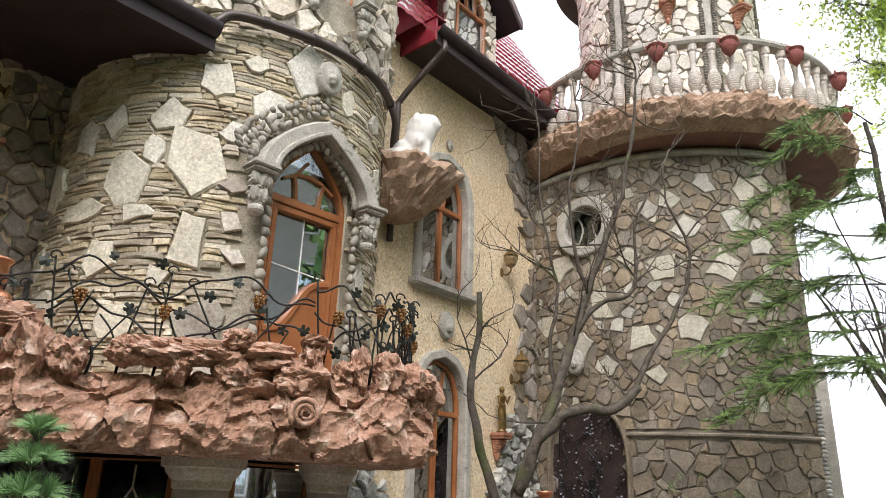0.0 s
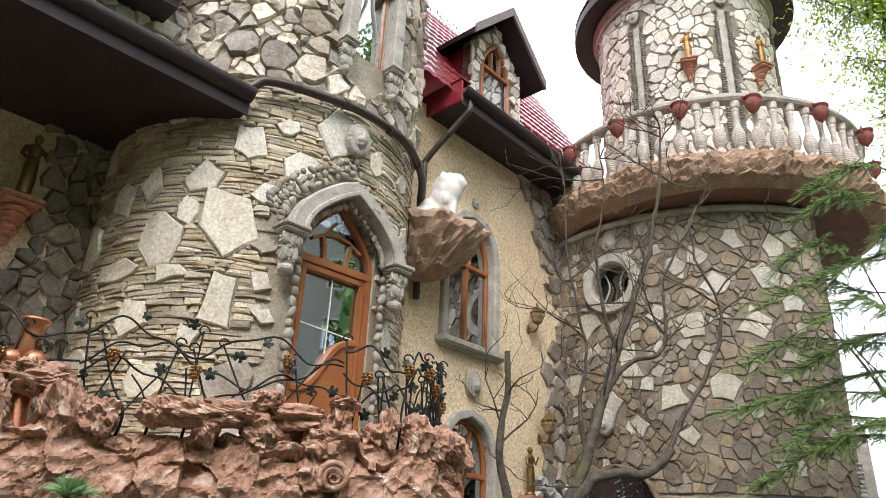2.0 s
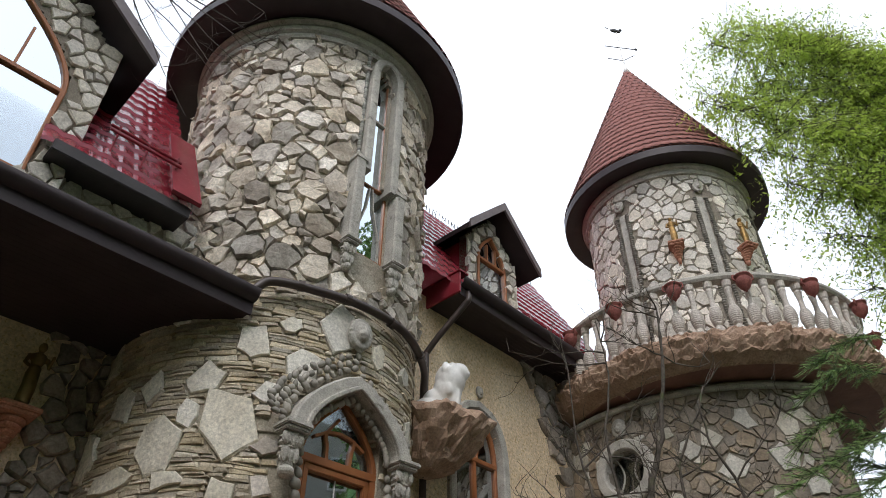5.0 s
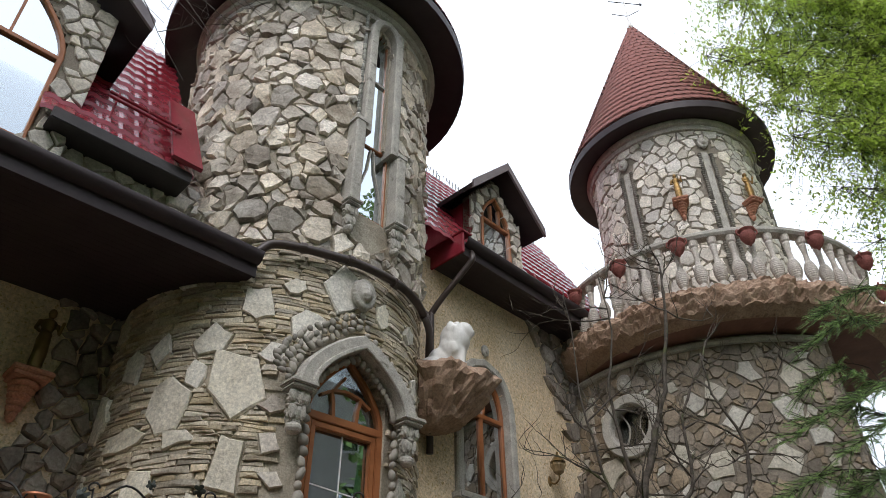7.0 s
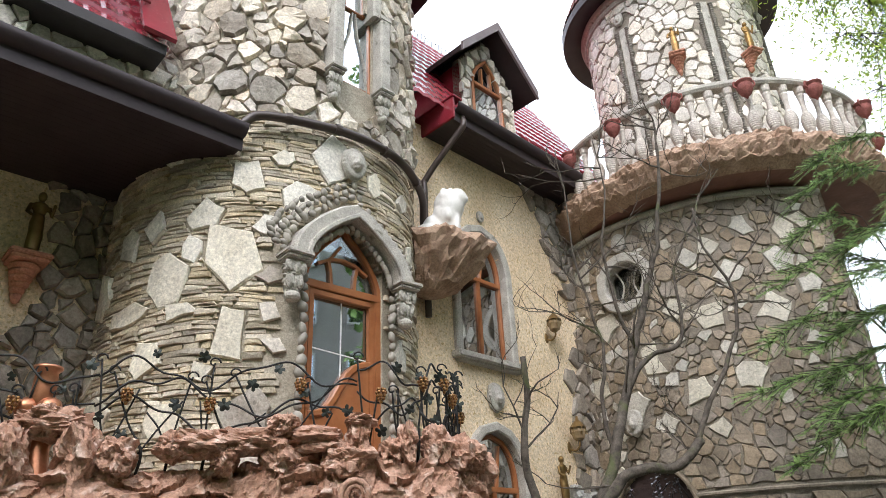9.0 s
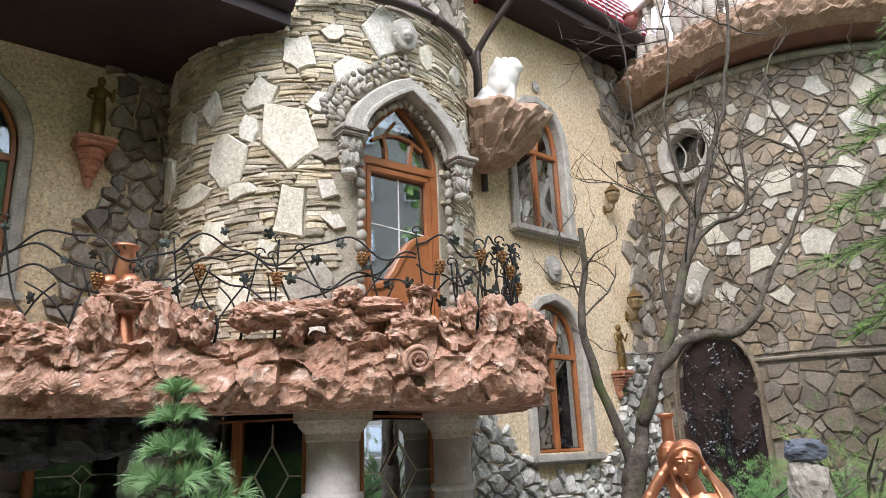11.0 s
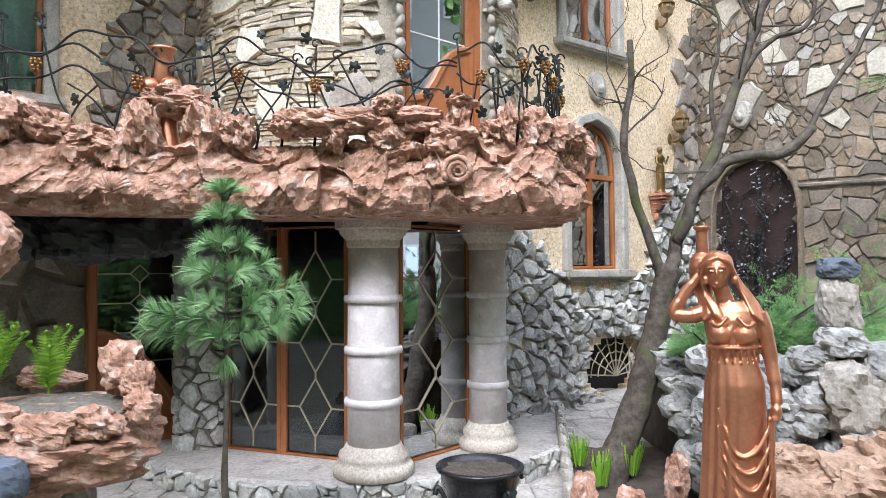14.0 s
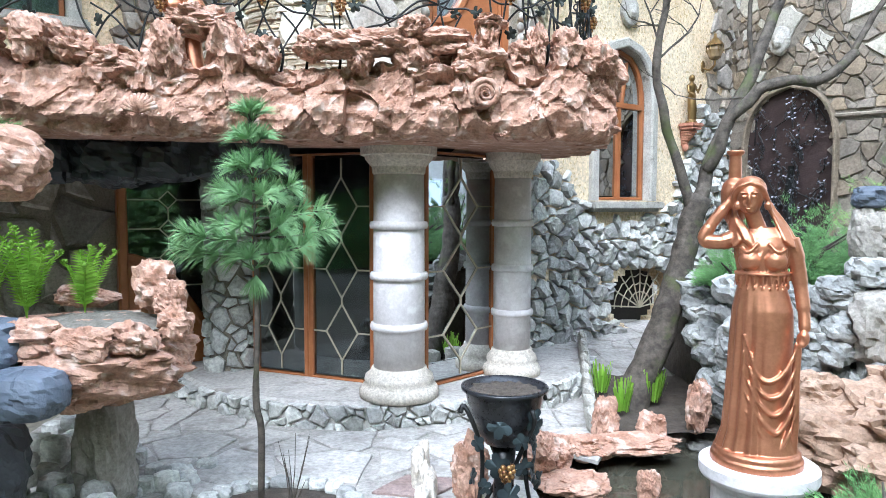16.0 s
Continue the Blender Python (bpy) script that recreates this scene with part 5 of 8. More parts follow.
# drainpipes
g = Geo()
g.tube(spline([T1.deg(-8, 6.38, 0.2), T1.deg(-5, 6.5, 0.2), T1.deg(-1, 6.62, 0.17), T1.deg(10, 6.63, 0.14), T1.deg(30, 6.64, 0.14), T1.deg(52, 6.66, 0.14), T1.deg(74, 6.62, 0.15), T1.deg(85, 6.45, 0.16), T1.deg(86, 6.0, 0.15), T1.deg(92, 5.8, 0.1)], 8), 0.05, 10)
dp = tagged(g.make("drainpipe", PIPE, smooth=True), "dark brown drainpipe wrapped round the tower", "pipe")
for a in (8, 24, 44, 68):
    Geo().lathe([(0.05, -0.035), (0.062, -0.035), (0.062, 0.035), (0.05, 0.035)], segs=14).make("collar", PIPE, dp)
    c = dp.children[-1]
    c.matrix_basis = T1.turn(radians(a) * 1.8, 6.64, 0.14) @ Matrix.Rotation(radians(90), 4, "Y")
g = Geo()
g.tube(spline([YW(6.22, 8.16, 0.62), YW(6.2, 8.0, 0.66), YW(6.16, 7.86, 0.55), YW(5.98, 7.3, 0.1), YW(5.95, 7.0, 0.07), YW(5.95, 5.2, 0.07)], 6), 0.045, 10)
tagged(g.make("drainpipe", PIPE, smooth=True), "dark brown drainpipe under the far gutter", "pipe")
g = Geo()
g.box((0, 0, 0), (0.04, 0.95, 0.36), None, 0.008)
g.box((0.06, 0.0, 0.19), (0.2, 1.0, 0.03), None, 0.006)
ob = g.make("verge_board", REDTILE)
ob.matrix_world = YW.turn(EAVE_U - 0.04, 8.22, 0.2)
tagged(ob, "wine-red sheet closing the eave end", "flashing")

# carved masks
mask("lion_mask", T1.turn(radians(31) * 1.8, 6.3, 0.09), 0.25, "grey carved lion mask set in the tower wall")
mask("lion_mask", YW.turn(7.19, 4.34, 0.03), 0.25, "grey carved lion mask on the yellow wall")
mask("lion_mask", T2.turn(-radians(60.3) * 3, 4.06, 0.09), 0.24, "pale carved lion mask on a white slab")
mask("lion_mask", T2.turn(-radians(56.6) * 3, 6.86, 0.05), 0.2, "shaded carved lion mask above the round window")
mask("lion_mask", YW.turn(7.15, 7.1, 0.02), 0.12, "small carved mask above the window")

# lion on a rock shelf
def rock(name, c, s, material, label, seed=0, n=26, amp=0.5, parent=None, turn=0.0, kind="", category="rock", ledge=0.12):
    """A broken rock: facets and ledges on a squashed ball."""
    g = Geo()
    rot = Matrix.Rotation(turn, 3, "Z")
    off = Vector((seed * 3.17 + 0.4, seed * 1.31, seed * 0.73))
    for i in range(n + 1):
        th = math.pi * i / n
        for j in range(2 * n):
            ph = math.pi * j / n
            p = Vector((math.sin(th) * math.cos(ph), math.sin(th) * math.sin(ph), math.cos(th)))
            p /= max(abs(p.x), abs(p.y), abs(p.z)) ** (0.2 if material == REDROCK else 0.45)
            if material in (REDROCK, BROWNROCK):
                w = p + noise.noise_vector(p * 1.4 + off) * 0.3
                d = amp * (0.3 * facet(w * 1.3 + off, 0.3) + 0.42 * (scoop(w * 1.9 + off) - 0.5) + 0.22 * (scoop(w * 4.4 + off) - 0.5) + 0.25 * noise.noise(p * 0.9 + off))
            else:
                d = amp * (0.62 * facet(p * 1.25 + off, ledge) + 0.22 * facet(p * 3.1 + off, ledge) + 0.25 * noise.noise(p * 0.9 + off))
            p *= 0.92 + d
            g.v.append(tuple(rot @ Vector((p.x * s[0], p.y * s[1], p.z * s[2])) + Vector(c)))
    for i in range(n):
        for j in range(2 * n):
            a, b = i * 2 * n + j, i * 2 * n + (j + 1) % (2 * n)
            g.f.append((a, a + 2 * n, b + 2 * n, b))
    ob = g.make(name, material, parent, "")
    if not parent:
        tagged(ob, label, category, kind=kind)
    return ob


shelf = Geo()
SHELF = [(0.02, 5.38), (0.3, 5.42), (0.5, 5.5), (0.62, 5.58), (0.74, 5.68), (0.86, 5.78), (0.96, 5.88), (1.03, 5.97), (1.06, 6.05), (1.0, 6.12), (0.8, 6.15), (0.02, 6.13)]
rows_s, n_s = [], 72
for i, (k, z) in enumerate(SHELF):
    for j in range(n_s):
        a = 2 * math.pi * j / n_s
        p = Vector((1.53 + 0.66 * k * math.cos(a) - 0.15 * (1 - k), 8.15 + 0.6 * k * math.sin(a), z))
        d = rock_d(p * 1.3) * (0.8 if 0 < i < 10 else 0.1)
        shelf.v.append((p.x + d * math.cos(a), p.y + d * math.sin(a), p.z + d * 0.3))
for i in range(len(SHELF) - 1):
    for j in range(n_s):
        a, b = i * n_s + j, i * n_s + (j + 1) % n_s
        shelf.f.append((a, b, b + n_s, a + n_s))
tagged(shelf.make("rock_shelf", BROWNROCK), "brown rock shelf jutting from the tower", "shelf", kind="structure")


def lion_statue():
    g = Geo()
    B = lambda c, s, rx=0, ry=0: g.ball(c, s, Euler((radians(rx), radians(ry), 0)).to_matrix(), n=12)
    B((-0.14, 0, 0.10), (0.24, 0.13, 0.10))
    B((-0.06, 0, 0.18), (0.17, 0.12, 0.16), 0, 25)
    B((0.07, 0, 0.28), (0.13, 0.125, 0.24), 0, 12)
    B((0.08, 0, 0.44), (0.165, 0.16, 0.19))
    B((0.05, 0, 0.32), (0.15, 0.15, 0.2))
    B((0.17, -0.02, 0.52), (0.11, 0.10, 0.11))
    B((0.235, -0.03, 0.50), (0.06, 0.05, 0.045))
    B((0.225, -0.03, 0.455), (0.045, 0.04, 0.02))
    for k in (-1, 1):
        B((0.15, k * 0.07, 0.14), (0.04, 0.04, 0.17), 0, 6)
        B((0.20, k * 0.07, 0.02), (0.08, 0.045, 0.03))
        B((-0.16, k * 0.11, 0.09), (0.13, 0.06, 0.10))
        B((-0.04, k * 0.12, 0.02), (0.12, 0.045, 0.03))
    for i in range(26):
        a, b = 6.28 * i / 13, 0.28 + 0.26 * (i % 5) / 4
        B((0.06 + 0.12 * math.cos(a) * 0.7, 0.135 * math.sin(a), b), (0.035, 0.03, 0.07), 12 * (i % 3 - 1), 10 * (i % 2))
    g.tube(spline([(-0.34, 0, 0.06), (-0.42, 0.05, 0.03), (-0.5, -0.02, 0.05), (-0.53, -0.04, 0.1)]), 0.022, 8)
    return g


ob = lion_statue().make("lion_statue", WHITE, smooth=True)
rm_ = ob.modifiers.new("merge", "REMESH")
rm_.mode, rm_.voxel_size, rm_.use_smooth_shade = "VOXEL", 0.016, True
ob.matrix_world = pose(1.58, 8.0, 6.08, 0, 0, -14) @ Matrix.Scale(1.25, 4)
tagged(ob, "white plaster sitting lion on a rock shelf", "statue")
# ---- upper left wing and dormers ----
UL = Flat(6.5, 33.0)
upper_left = wall("wall_upper_left", UL, -6.0, 2.4, 6.32, 7.6, MORTAR_L, "cream rubble wall above the lower eave", (), 0.3, 0.25)
cells = mosaic(-1.8, 2.3, 6.4, 7.55, [(0.12, 0.8), (0.08, 1.2)], rs, 0.022)
lay([stone(c[3], UL, rs.uniform(0.03, 0.05), rs, 0.25, 0.12, 0.06) for c in cells], SHAFT, upper_left, 80, "rubble_stone")
g = Geo()
g.box((0, 0, 0), (1.5, 0.5, 0.05), None, 0.01)
g.box((0, -0.24, 0.045), (1.5, 0.05, 0.15), None, 0.01)
ob = g.make("fascia_upper", mat("grey_brown_board", (0.02, 0.016, 0.015), (0.035, 0.028, 0.026), rough=0.5, bump=0.2))
ob.matrix_world = UL.turn(1.22, 7.34, 0.12)
tagged(ob, "dark boxed eave below the red tiles", "eave", kind="structure")
g = Geo()
g.tube([UL(0.9, 8.02, 0.28), UL(1.75, 8.02, 0.28)], 0.018, 8)
g.tube([UL(0.9, 8.12, 0.24), UL(1.75, 8.12, 0.24)], 0.018, 8)
for s in (1.0, 1.35, 1.7):
    g.tube([UL(s, 7.8, 0.2), UL(s, 8.16, 0.25)], 0.014, 6)
tagged(g.make("snow_guard", REDTILE), "wine-brown snow guard rails on the tiles", "rail")
g = Geo()
pf = [UL(1.68, 7.48, 0.44), UL(2.02, 7.44, 0.48), UL(1.98, 8.95, -0.3), UL(1.64, 8.95, -0.3)]
g.add([*pf, *[p + Vector((0.02, -0.03, 0.03)) for p in pf]], [(0, 1, 2, 3), (7, 6, 5, 4), (0, 4, 5, 1), (1, 5, 6, 2), (2, 6, 7, 3), (3, 7, 4, 0)])
tagged(g.make("flashing", REDTILE), "folded wine-red sheet where tiles meet the tower", "flashing")


def dormer(name, m, half, sill, spring, top, ridge, eave_z, wide, depth, label, over=0.35):
    """A gabled dormer: stone front, arched window, boxed roof."""
    d = place(name, m, label, "dormer", kind="structure")
    hole = arch_hole(0, half, sill, spring, top)
    fl = Flat(0.0, 0.0)
    front_w = wall("front", fl, -wide, wide, sill - 0.3, ridge, MORTAR, "", (hole, lambda u, v: v > ridge - 0.05 - (ridge - eave_z) * abs(u) / (wide + 0.1)), 0.06, 0.15, d)
    cells = mosaic(-wide, wide, sill - 0.3, ridge - 0.05, [(0.1, 0.8), (0.06, 1.2)], rs, 0.02, lambda x, y: y < ridge - 0.12 - (ridge - eave_z) * abs(x) / (wide + 0.1) and not arch_hole(0, half + 0.05, sill, spring, top + 0.06)(x, y))
    lay([stone(c[3], fl, rs.uniform(0.03, 0.05), rs, 0.2, 0.12, 0.05) for c in cells], SHAFT, d, 60, "rubble_stone")
    foot = [(-half, sill)] + arch_line(half, spring, top, 8) + [(half, sill)]
    band(foot, -0.06, -0.03, 0.05, True).make("window_frame", WOOD, d)
    g = Geo()
    g.box((0, 0.01, spring - 0.02), (2 * half, 0.07, 0.06), None, 0.006)
    for k in (-1, 1):
        bar(g, (k * half * 0.3, spring), (k * half * 0.28, spring + (top - spring) * 0.6), 0.03, -0.02, 0.03)
    g.make("transom", WOOD, d)
    plate([(-half + 0.03, sill + 0.03)] + arch_line(half - 0.03, spring, top - 0.04, 6) + [(half - 0.03, sill + 0.03)], 0.015, 0.02).make("pane", GLASS, d)
    plate([(-half - 0.2, sill - 0.1), (-half - 0.2, top), (half + 0.2, top), (half + 0.2, sill - 0.1)], 0.4, 0.43).make("dark_interior", ROOMSHADE, d)
    w2 = wide + 0.3
    for k in (-1, 1):
        g = Geo()
        a = [(0, ridge), (k * w2, eave_z - 0.12), (k * w2, eave_z - 0.02), (0, ridge + 0.12)]
        pl = plate(a, -over, depth)
        g.add(pl.v, pl.f)
        g.make("roof_slope", METALROOF, d)
        g = Geo()
        a = [(0, ridge - 0.03), (k * w2, eave_z - 0.15), (k * w2, eave_z + 0.03), (0, ridge + 0.15)]
        pl = plate(a, -over - 0.04, -over)
        g.add(pl.v, pl.f)
        g.make("barge_board", mat("grey_barge", (0.16, 0.13, 0.14), (0.22, 0.19, 0.19), rough=0.5, bump=0.1) if k == -1 else bpy.data.materials["grey_barge"], d)
        g = Geo()
        g.box((k * (wide - 0.03), depth / 2, (sill + eave_z) / 2 - 0.2), (0.06, depth, eave_z - sill + 0.4))
        g.make("cheek", REDTILE, d)
    return d


dormer("dormer", YW.turn(7.46, 0, 0.1), 0.38, 8.85, 9.65, 10.25, 10.72, 9.85, 0.66, 2.4, "small gabled dormer with cream stone and arched window")
dormer("dormer", UL.turn(-0.4, 0, 0.12), 0.78, 7.05, 8.3, 9.35, 10.2, 9.15, 1.12, 2.2, "large gabled dormer with a wide arched window", 0.4)
g = Geo()
for i in range(60):
    s = 5.6 + i * 0.1
    g.tube([YW(s, 12.3, -1.9), YW(s + 0.02, 12.55, -1.9)], 0.008, 5)
    if i % 3 == 0:
        g.tube([YW(s, 12.55, -1.9), YW(s + 0.1, 12.44, -1.9)], 0.007, 4)
g.tube([YW(5.5, 12.35, -1.9), YW(11.6, 12.35, -1.9)], 0.01, 5)
tagged(g.make("ridge_cresting", IRON), "thin iron cresting along the roof ridge", "cresting")
g = Geo()
for zz in (8.92, 9.06):
    g.tube([YW(8.3, zz, 0.1), YW(10.4, zz, 0.1)], 0.016, 6)
for s in (8.5, 9.0, 9.5, 10.0):
    g.tube([YW(s, 8.6, 0.2), YW(s, 9.1, 0.1)], 0.014, 6)
tagged(g.make("snow_guard", REDTILE), "wine-red snow guard above the gutter", "rail")

# ---- balcony of the far tower ----
CX, CY = 6.88, 10.08
rail = empty("balustrade", "curved white stone balustrade with ribbed balusters", "balustrade", kind="structure")


def ring_at(r, z, deg):
    a = radians(deg)
    return Vector((CX + r * math.sin(a), CY - r * math.cos(a), z))


g = Geo()
pts = [ring_at(2.62, 8.74, a) for a in range(-150, 96, 3)]
n = len(pts)
for i, a in enumerate(range(-150, 96, 3)):
    for r, z in ((2.54, 8.68), (2.70, 8.68), (2.73, 8.72), (2.73, 8.77), (2.68, 8.81), (2.56, 8.81), (2.51, 8.77), (2.51, 8.72)):
        g.v.append(tuple(ring_at(r, z, a)))
for i in range(n - 1):
    for k in range(8):
        a, b = i * 8 + k, i * 8 + (k + 1) % 8
        g.f.append((a, b, b + 8, a + 8))
g.make("handrail", TRIM, rail)
BALU = mat("white_cast_stone", (0.50, 0.445, 0.39), (0.68, 0.63, 0.57), scale=5, bump=0.3, fine=50, dirt=((0.25, 0.23, 0.20), 6, 0.62))
prof = [(0.075, 0), (0.08, 0.04), (0.055, 0.06), (0.05, 0.10)]
for i in range(9):
    z = 0.13 + i * 0.032
    r = 0.06 + 0.035 * math.sin(math.pi * (i + 0.8) / 9.6)
    prof += [(r, z), (r + 0.005, z + 0.014), (r, z + 0.03)]
prof += [(0.045, 0.45), (0.038, 0.58), (0.05, 0.70), (0.06, 0.74), (0.05, 0.77), (0.07, 0.80), (0.075, 0.9)]
first = None
for i, a in enumerate([-148 + 6.1 * k for k in range(40)]):
    if first is None:
        first = Geo().lathe(prof, segs=14).make("baluster", BALU, rail, smooth=False)
        ob = first
    else:
        ob = first.copy()
        scene.collection.objects.link(ob)
    ob.matrix_basis = Matrix.Translation(ring_at(2.62, 7.78, a)) @ Matrix.Rotation(radians(a + 17 * i), 4, "Z")
pot_prof = [(q * 0.72, z * 0.72 - 0.02) for q, z in [(0.02, -0.30), (0.03, -0.27), (0.10, -0.20), (0.15, -0.10), (0.165, -0.02), (0.14, 0.02), (0.135, 0.05), (0.18, 0.08), (0.18, 0.10), (0.14, 0.10)]]
pot0 = None
for a in (-98, -78, -57, -37, -16, 6, 30, 54):
    c = ring_at(2.83, 8.56, a)
    if pot0 is None:
        pot0 = place("hanging_pot", Matrix.Translation(c), "brown-red clay pot with handles hung on the balustrade", "flower pot", "pots on the balustrade")
        Geo().lathe(pot_prof, segs=20).make("bowl", WINEPOT, pot0, smooth=True)
        for k in (-1, 1):
            Geo().tube(spline([(k * 0.11, 0, -0.04), (k * 0.15, 0, 0.0), (k * 0.14, 0, 0.07), (k * 0.1, 0, 0.06)]), 0.014, 7).make("handle", WINEPOT, pot0, smooth=True)
        Geo().tube([(0, 0.1, 0.05), (0, 0.12, 0.10)], 0.02, 6).make("hook", IRON, pot0)
        first_pot = pot0
        pot0.matrix_world = Matrix.Translation(c) @ Matrix.Rotation(radians(a), 4, "Z")
    else:
        copy_thing(pot0, Matrix.Translation(c) @ Matrix.Rotation(radians(a), 4, "Z"))


def figure(name, m, h, material, label, arm=0.3):
    """A small standing statuette, one plain mesh."""
    g = Geo()
    g.lathe([(0.14 * h, 0), (0.14 * h, 0.03 * h), (0.085 * h, 0.05 * h), (0.08 * h, 0.2 * h), (0.095 * h, 0.42 * h), (0.098 * h, 0.5 * h), (0.07 * h, 0.6 * h), (0.1 * h, 0.72 * h), (0.1 * h, 0.79 * h), (0.04 * h, 0.83 * h), (0.035 * h, 0.86 * h)], segs=14, squash=0.8)
    g.ball((0, 0, 0.92 * h), (0.06 * h, 0.065 * h, 0.078 * h), n=8)
    g.tube([(-0.12 * h, 0, 0.77 * h), (-0.16 * h, -0.04 * h, 0.62 * h), (-0.10 * h, -0.11 * h, 0.55 * h)], [0.035 * h, 0.03 * h, 0.025 * h], 8)
    g.tube([(0.12 * h, 0, 0.77 * h), (0.16 * h, -0.03 * h, 0.62 * h), (0.17 * h, -0.1 * h, (0.5 + arm) * h)], [0.035 * h, 0.03 * h, 0.025 * h], 8)
    for i in range(9):
        a = -math.pi / 2 + (i - 4) * 0.32
        g.tube([(0.07 * h * math.cos(a), 0.06 * h * math.sin(a), 0.6 * h), (0.095 * h * math.cos(a + 0.3), 0.085 * h * math.sin(a + 0.3), 0.3 * h), (0.085 * h * math.cos(a), 0.075 * h * math.sin(a), 0.04 * h)], 0.02 * h, 5)
    ob = g.make(name, material, smooth=True)
    rem = ob.modifiers.new("merge", "REMESH")
    rem.mode, rem.voxel_size, rem.use_smooth_shade = "VOXEL", h * 0.014, True
    ob.matrix_world = m
    return tagged(ob, label, "statuette")


def bracket(m, w, label, material=TERRA):
    top = place("wall_bracket", m, label, "bracket")
    g = Geo()
    g.box((0, -w * 0.5, -0.03), (w * 1.15, w * 1.1, 0.05), None, 0.012)
    g.box((0, -w * 0.47, -0.075), (w, w, 0.04), None, 0.01)
    g.make("ledge", material, top)
    g = Geo()
    for i in range(6):
        t = i / 5
        g.ball((0, -w * 0.3 * (1 - t), -0.12 - 0.75 * w * t), (w * (0.42 - 0.24 * t), w * 0.42 * (1 - t) + 0.04, w * 0.16), n=8)
    g.ball((0, -0.03, -0.15 - 0.8 * w), (w * 0.14, 0.05, 0.06), n=7)
    g.make("scroll", material, top)
    return top


for a in (-31.3, 11.5):
    bracket(SH.turn(radians(a) * 1.62, 10.2, 0.04), 0.24, "red clay bracket on the mosaic shaft")
figure("gilt_statuette", SH.turn(radians(-31.3) * 1.62, 10.2, 0.17), 0.6, GOLD, "gilt draped statuette on a red bracket")
figure("gilt_statuette", SH.turn(radians(11.5) * 1.62, 10.2, 0.17), 0.64, GOLD, "gilt winged statuette on a red bracket", 0.36)
for a in SLITS[:3]:
    nm = SH.turn(radians(a) * 1.62, 0, 0.0)
    ni = place("window_slit", nm, "blind slit niche with pebble columns and a carved head", "niche", kind="structure")
    plate([(-0.06, 8.4), (-0.06, 11.4), (0.06, 11.4), (0.06, 8.4)], -0.012, 0.05).make("niche_back", TRIM, ni)
    g = Geo()
    for i in range(60):
        for k in (-1, 1):
            g.ball((k * 0.12 + rs.uniform(-0.012, 0.012), -0.02, 8.4 + i * 0.05), (rs.uniform(0.035, 0.05), 0.04, 0.024), n=5)
    tagged(g.make("pebble_column", mat("dark_pebble", (0.17, 0.155, 0.13), (0.30, 0.28, 0.24), rough=0.6, bump=0.2) if a == -62 else bpy.data.materials["dark_pebble"], ni), kind="stuff")
    mask("carved_head", nm @ Matrix.Translation((0, -0.05, 11.62)), 0.17, "small weathered carved head above a slit niche")

# weather vane
g = Geo()
vane = place("weather_vane", Matrix.Translation((CX, CY, 17.3)), "pale metal weather vane with a bird and arrow", "weather vane")
Geo().lathe([(0.12, 0.0), (0.05, 0.25), (0.02, 0.55), (0.015, 1.9)], segs=10).make("spindle", WHITE, vane, smooth=True)
g.tube([(-0.45, 0, 1.15), (0.45, 0, 1.25)], 0.012, 6)
g.tube([(-0.38, 0.1, 0.75), (0, 0, 0.62), (0.3, -0.1, 0.8)], 0.01, 6)
g.ball((0.47, 0, 1.26), (0.05, 0.02, 0.05), n=6)
g.make("arrow", IRON, vane)
g = Geo()
g.ball((-0.02, 0, 1.98), (0.16, 0.04, 0.07), n=8)
g.ball((0.14, 0, 2.06), (0.05, 0.03, 0.05), n=7)
g.add([(-0.1, 0, 2.0), (-0.34, 0.03, 2.16), (-0.3, -0.03, 1.96)], [(0, 1, 2)])
g.make("bird", IRON, vane)

# ---- red rock knobs, fossil, shell ----
kr = random.Random(21)
LUMPS = [(-2.78, 3.02, 0.15, 0.16), (-2.55, 2.98, 0.14, 0.12), (-2.3, 2.9, 0.2, 0.1), (-1.95, 2.98, 0.15, 0.22), (-1.55, 2.98, 0.13, 0.2), (-1.74, 3.2, 0.24, 0.1), (-1.78, 3.27, 0.1, 0.07),
         (-1.3, 2.98, 0.12, 0.12), (-0.95, 3.06, 0.12, 0.09), (-0.72, 3.08, 0.2, 0.1), (-0.45, 3.09, 0.24, 0.09), (-0.58, 2.98, 0.1, 0.12), (-0.2, 2.97, 0.14, 0.14), (-0.18, 3.2, 0.12, 0.09),
         (0.05, 3.1, 0.22, 0.09), (0.38, 3.12, 0.09, 0.15), (0.38, 3.22, 0.11, 0.05), (0.3, 2.92, 0.2, 0.12), (0.62, 3.0, 0.1, 0.1), (0.74, 3.05, 0.08, 0.16), (0.98, 3.06, 0.13, 0.14), (1.15, 3.0, 0.13, 0.14), (-3.2, 3.0, 0.25, 0.15), (-3.8, 3.0, 0.3, 0.2)]


def bal_at(x):
    return min(BAL, key=lambda p: abs(p.x - x) + (10 if p.y > 5.45 else 0))


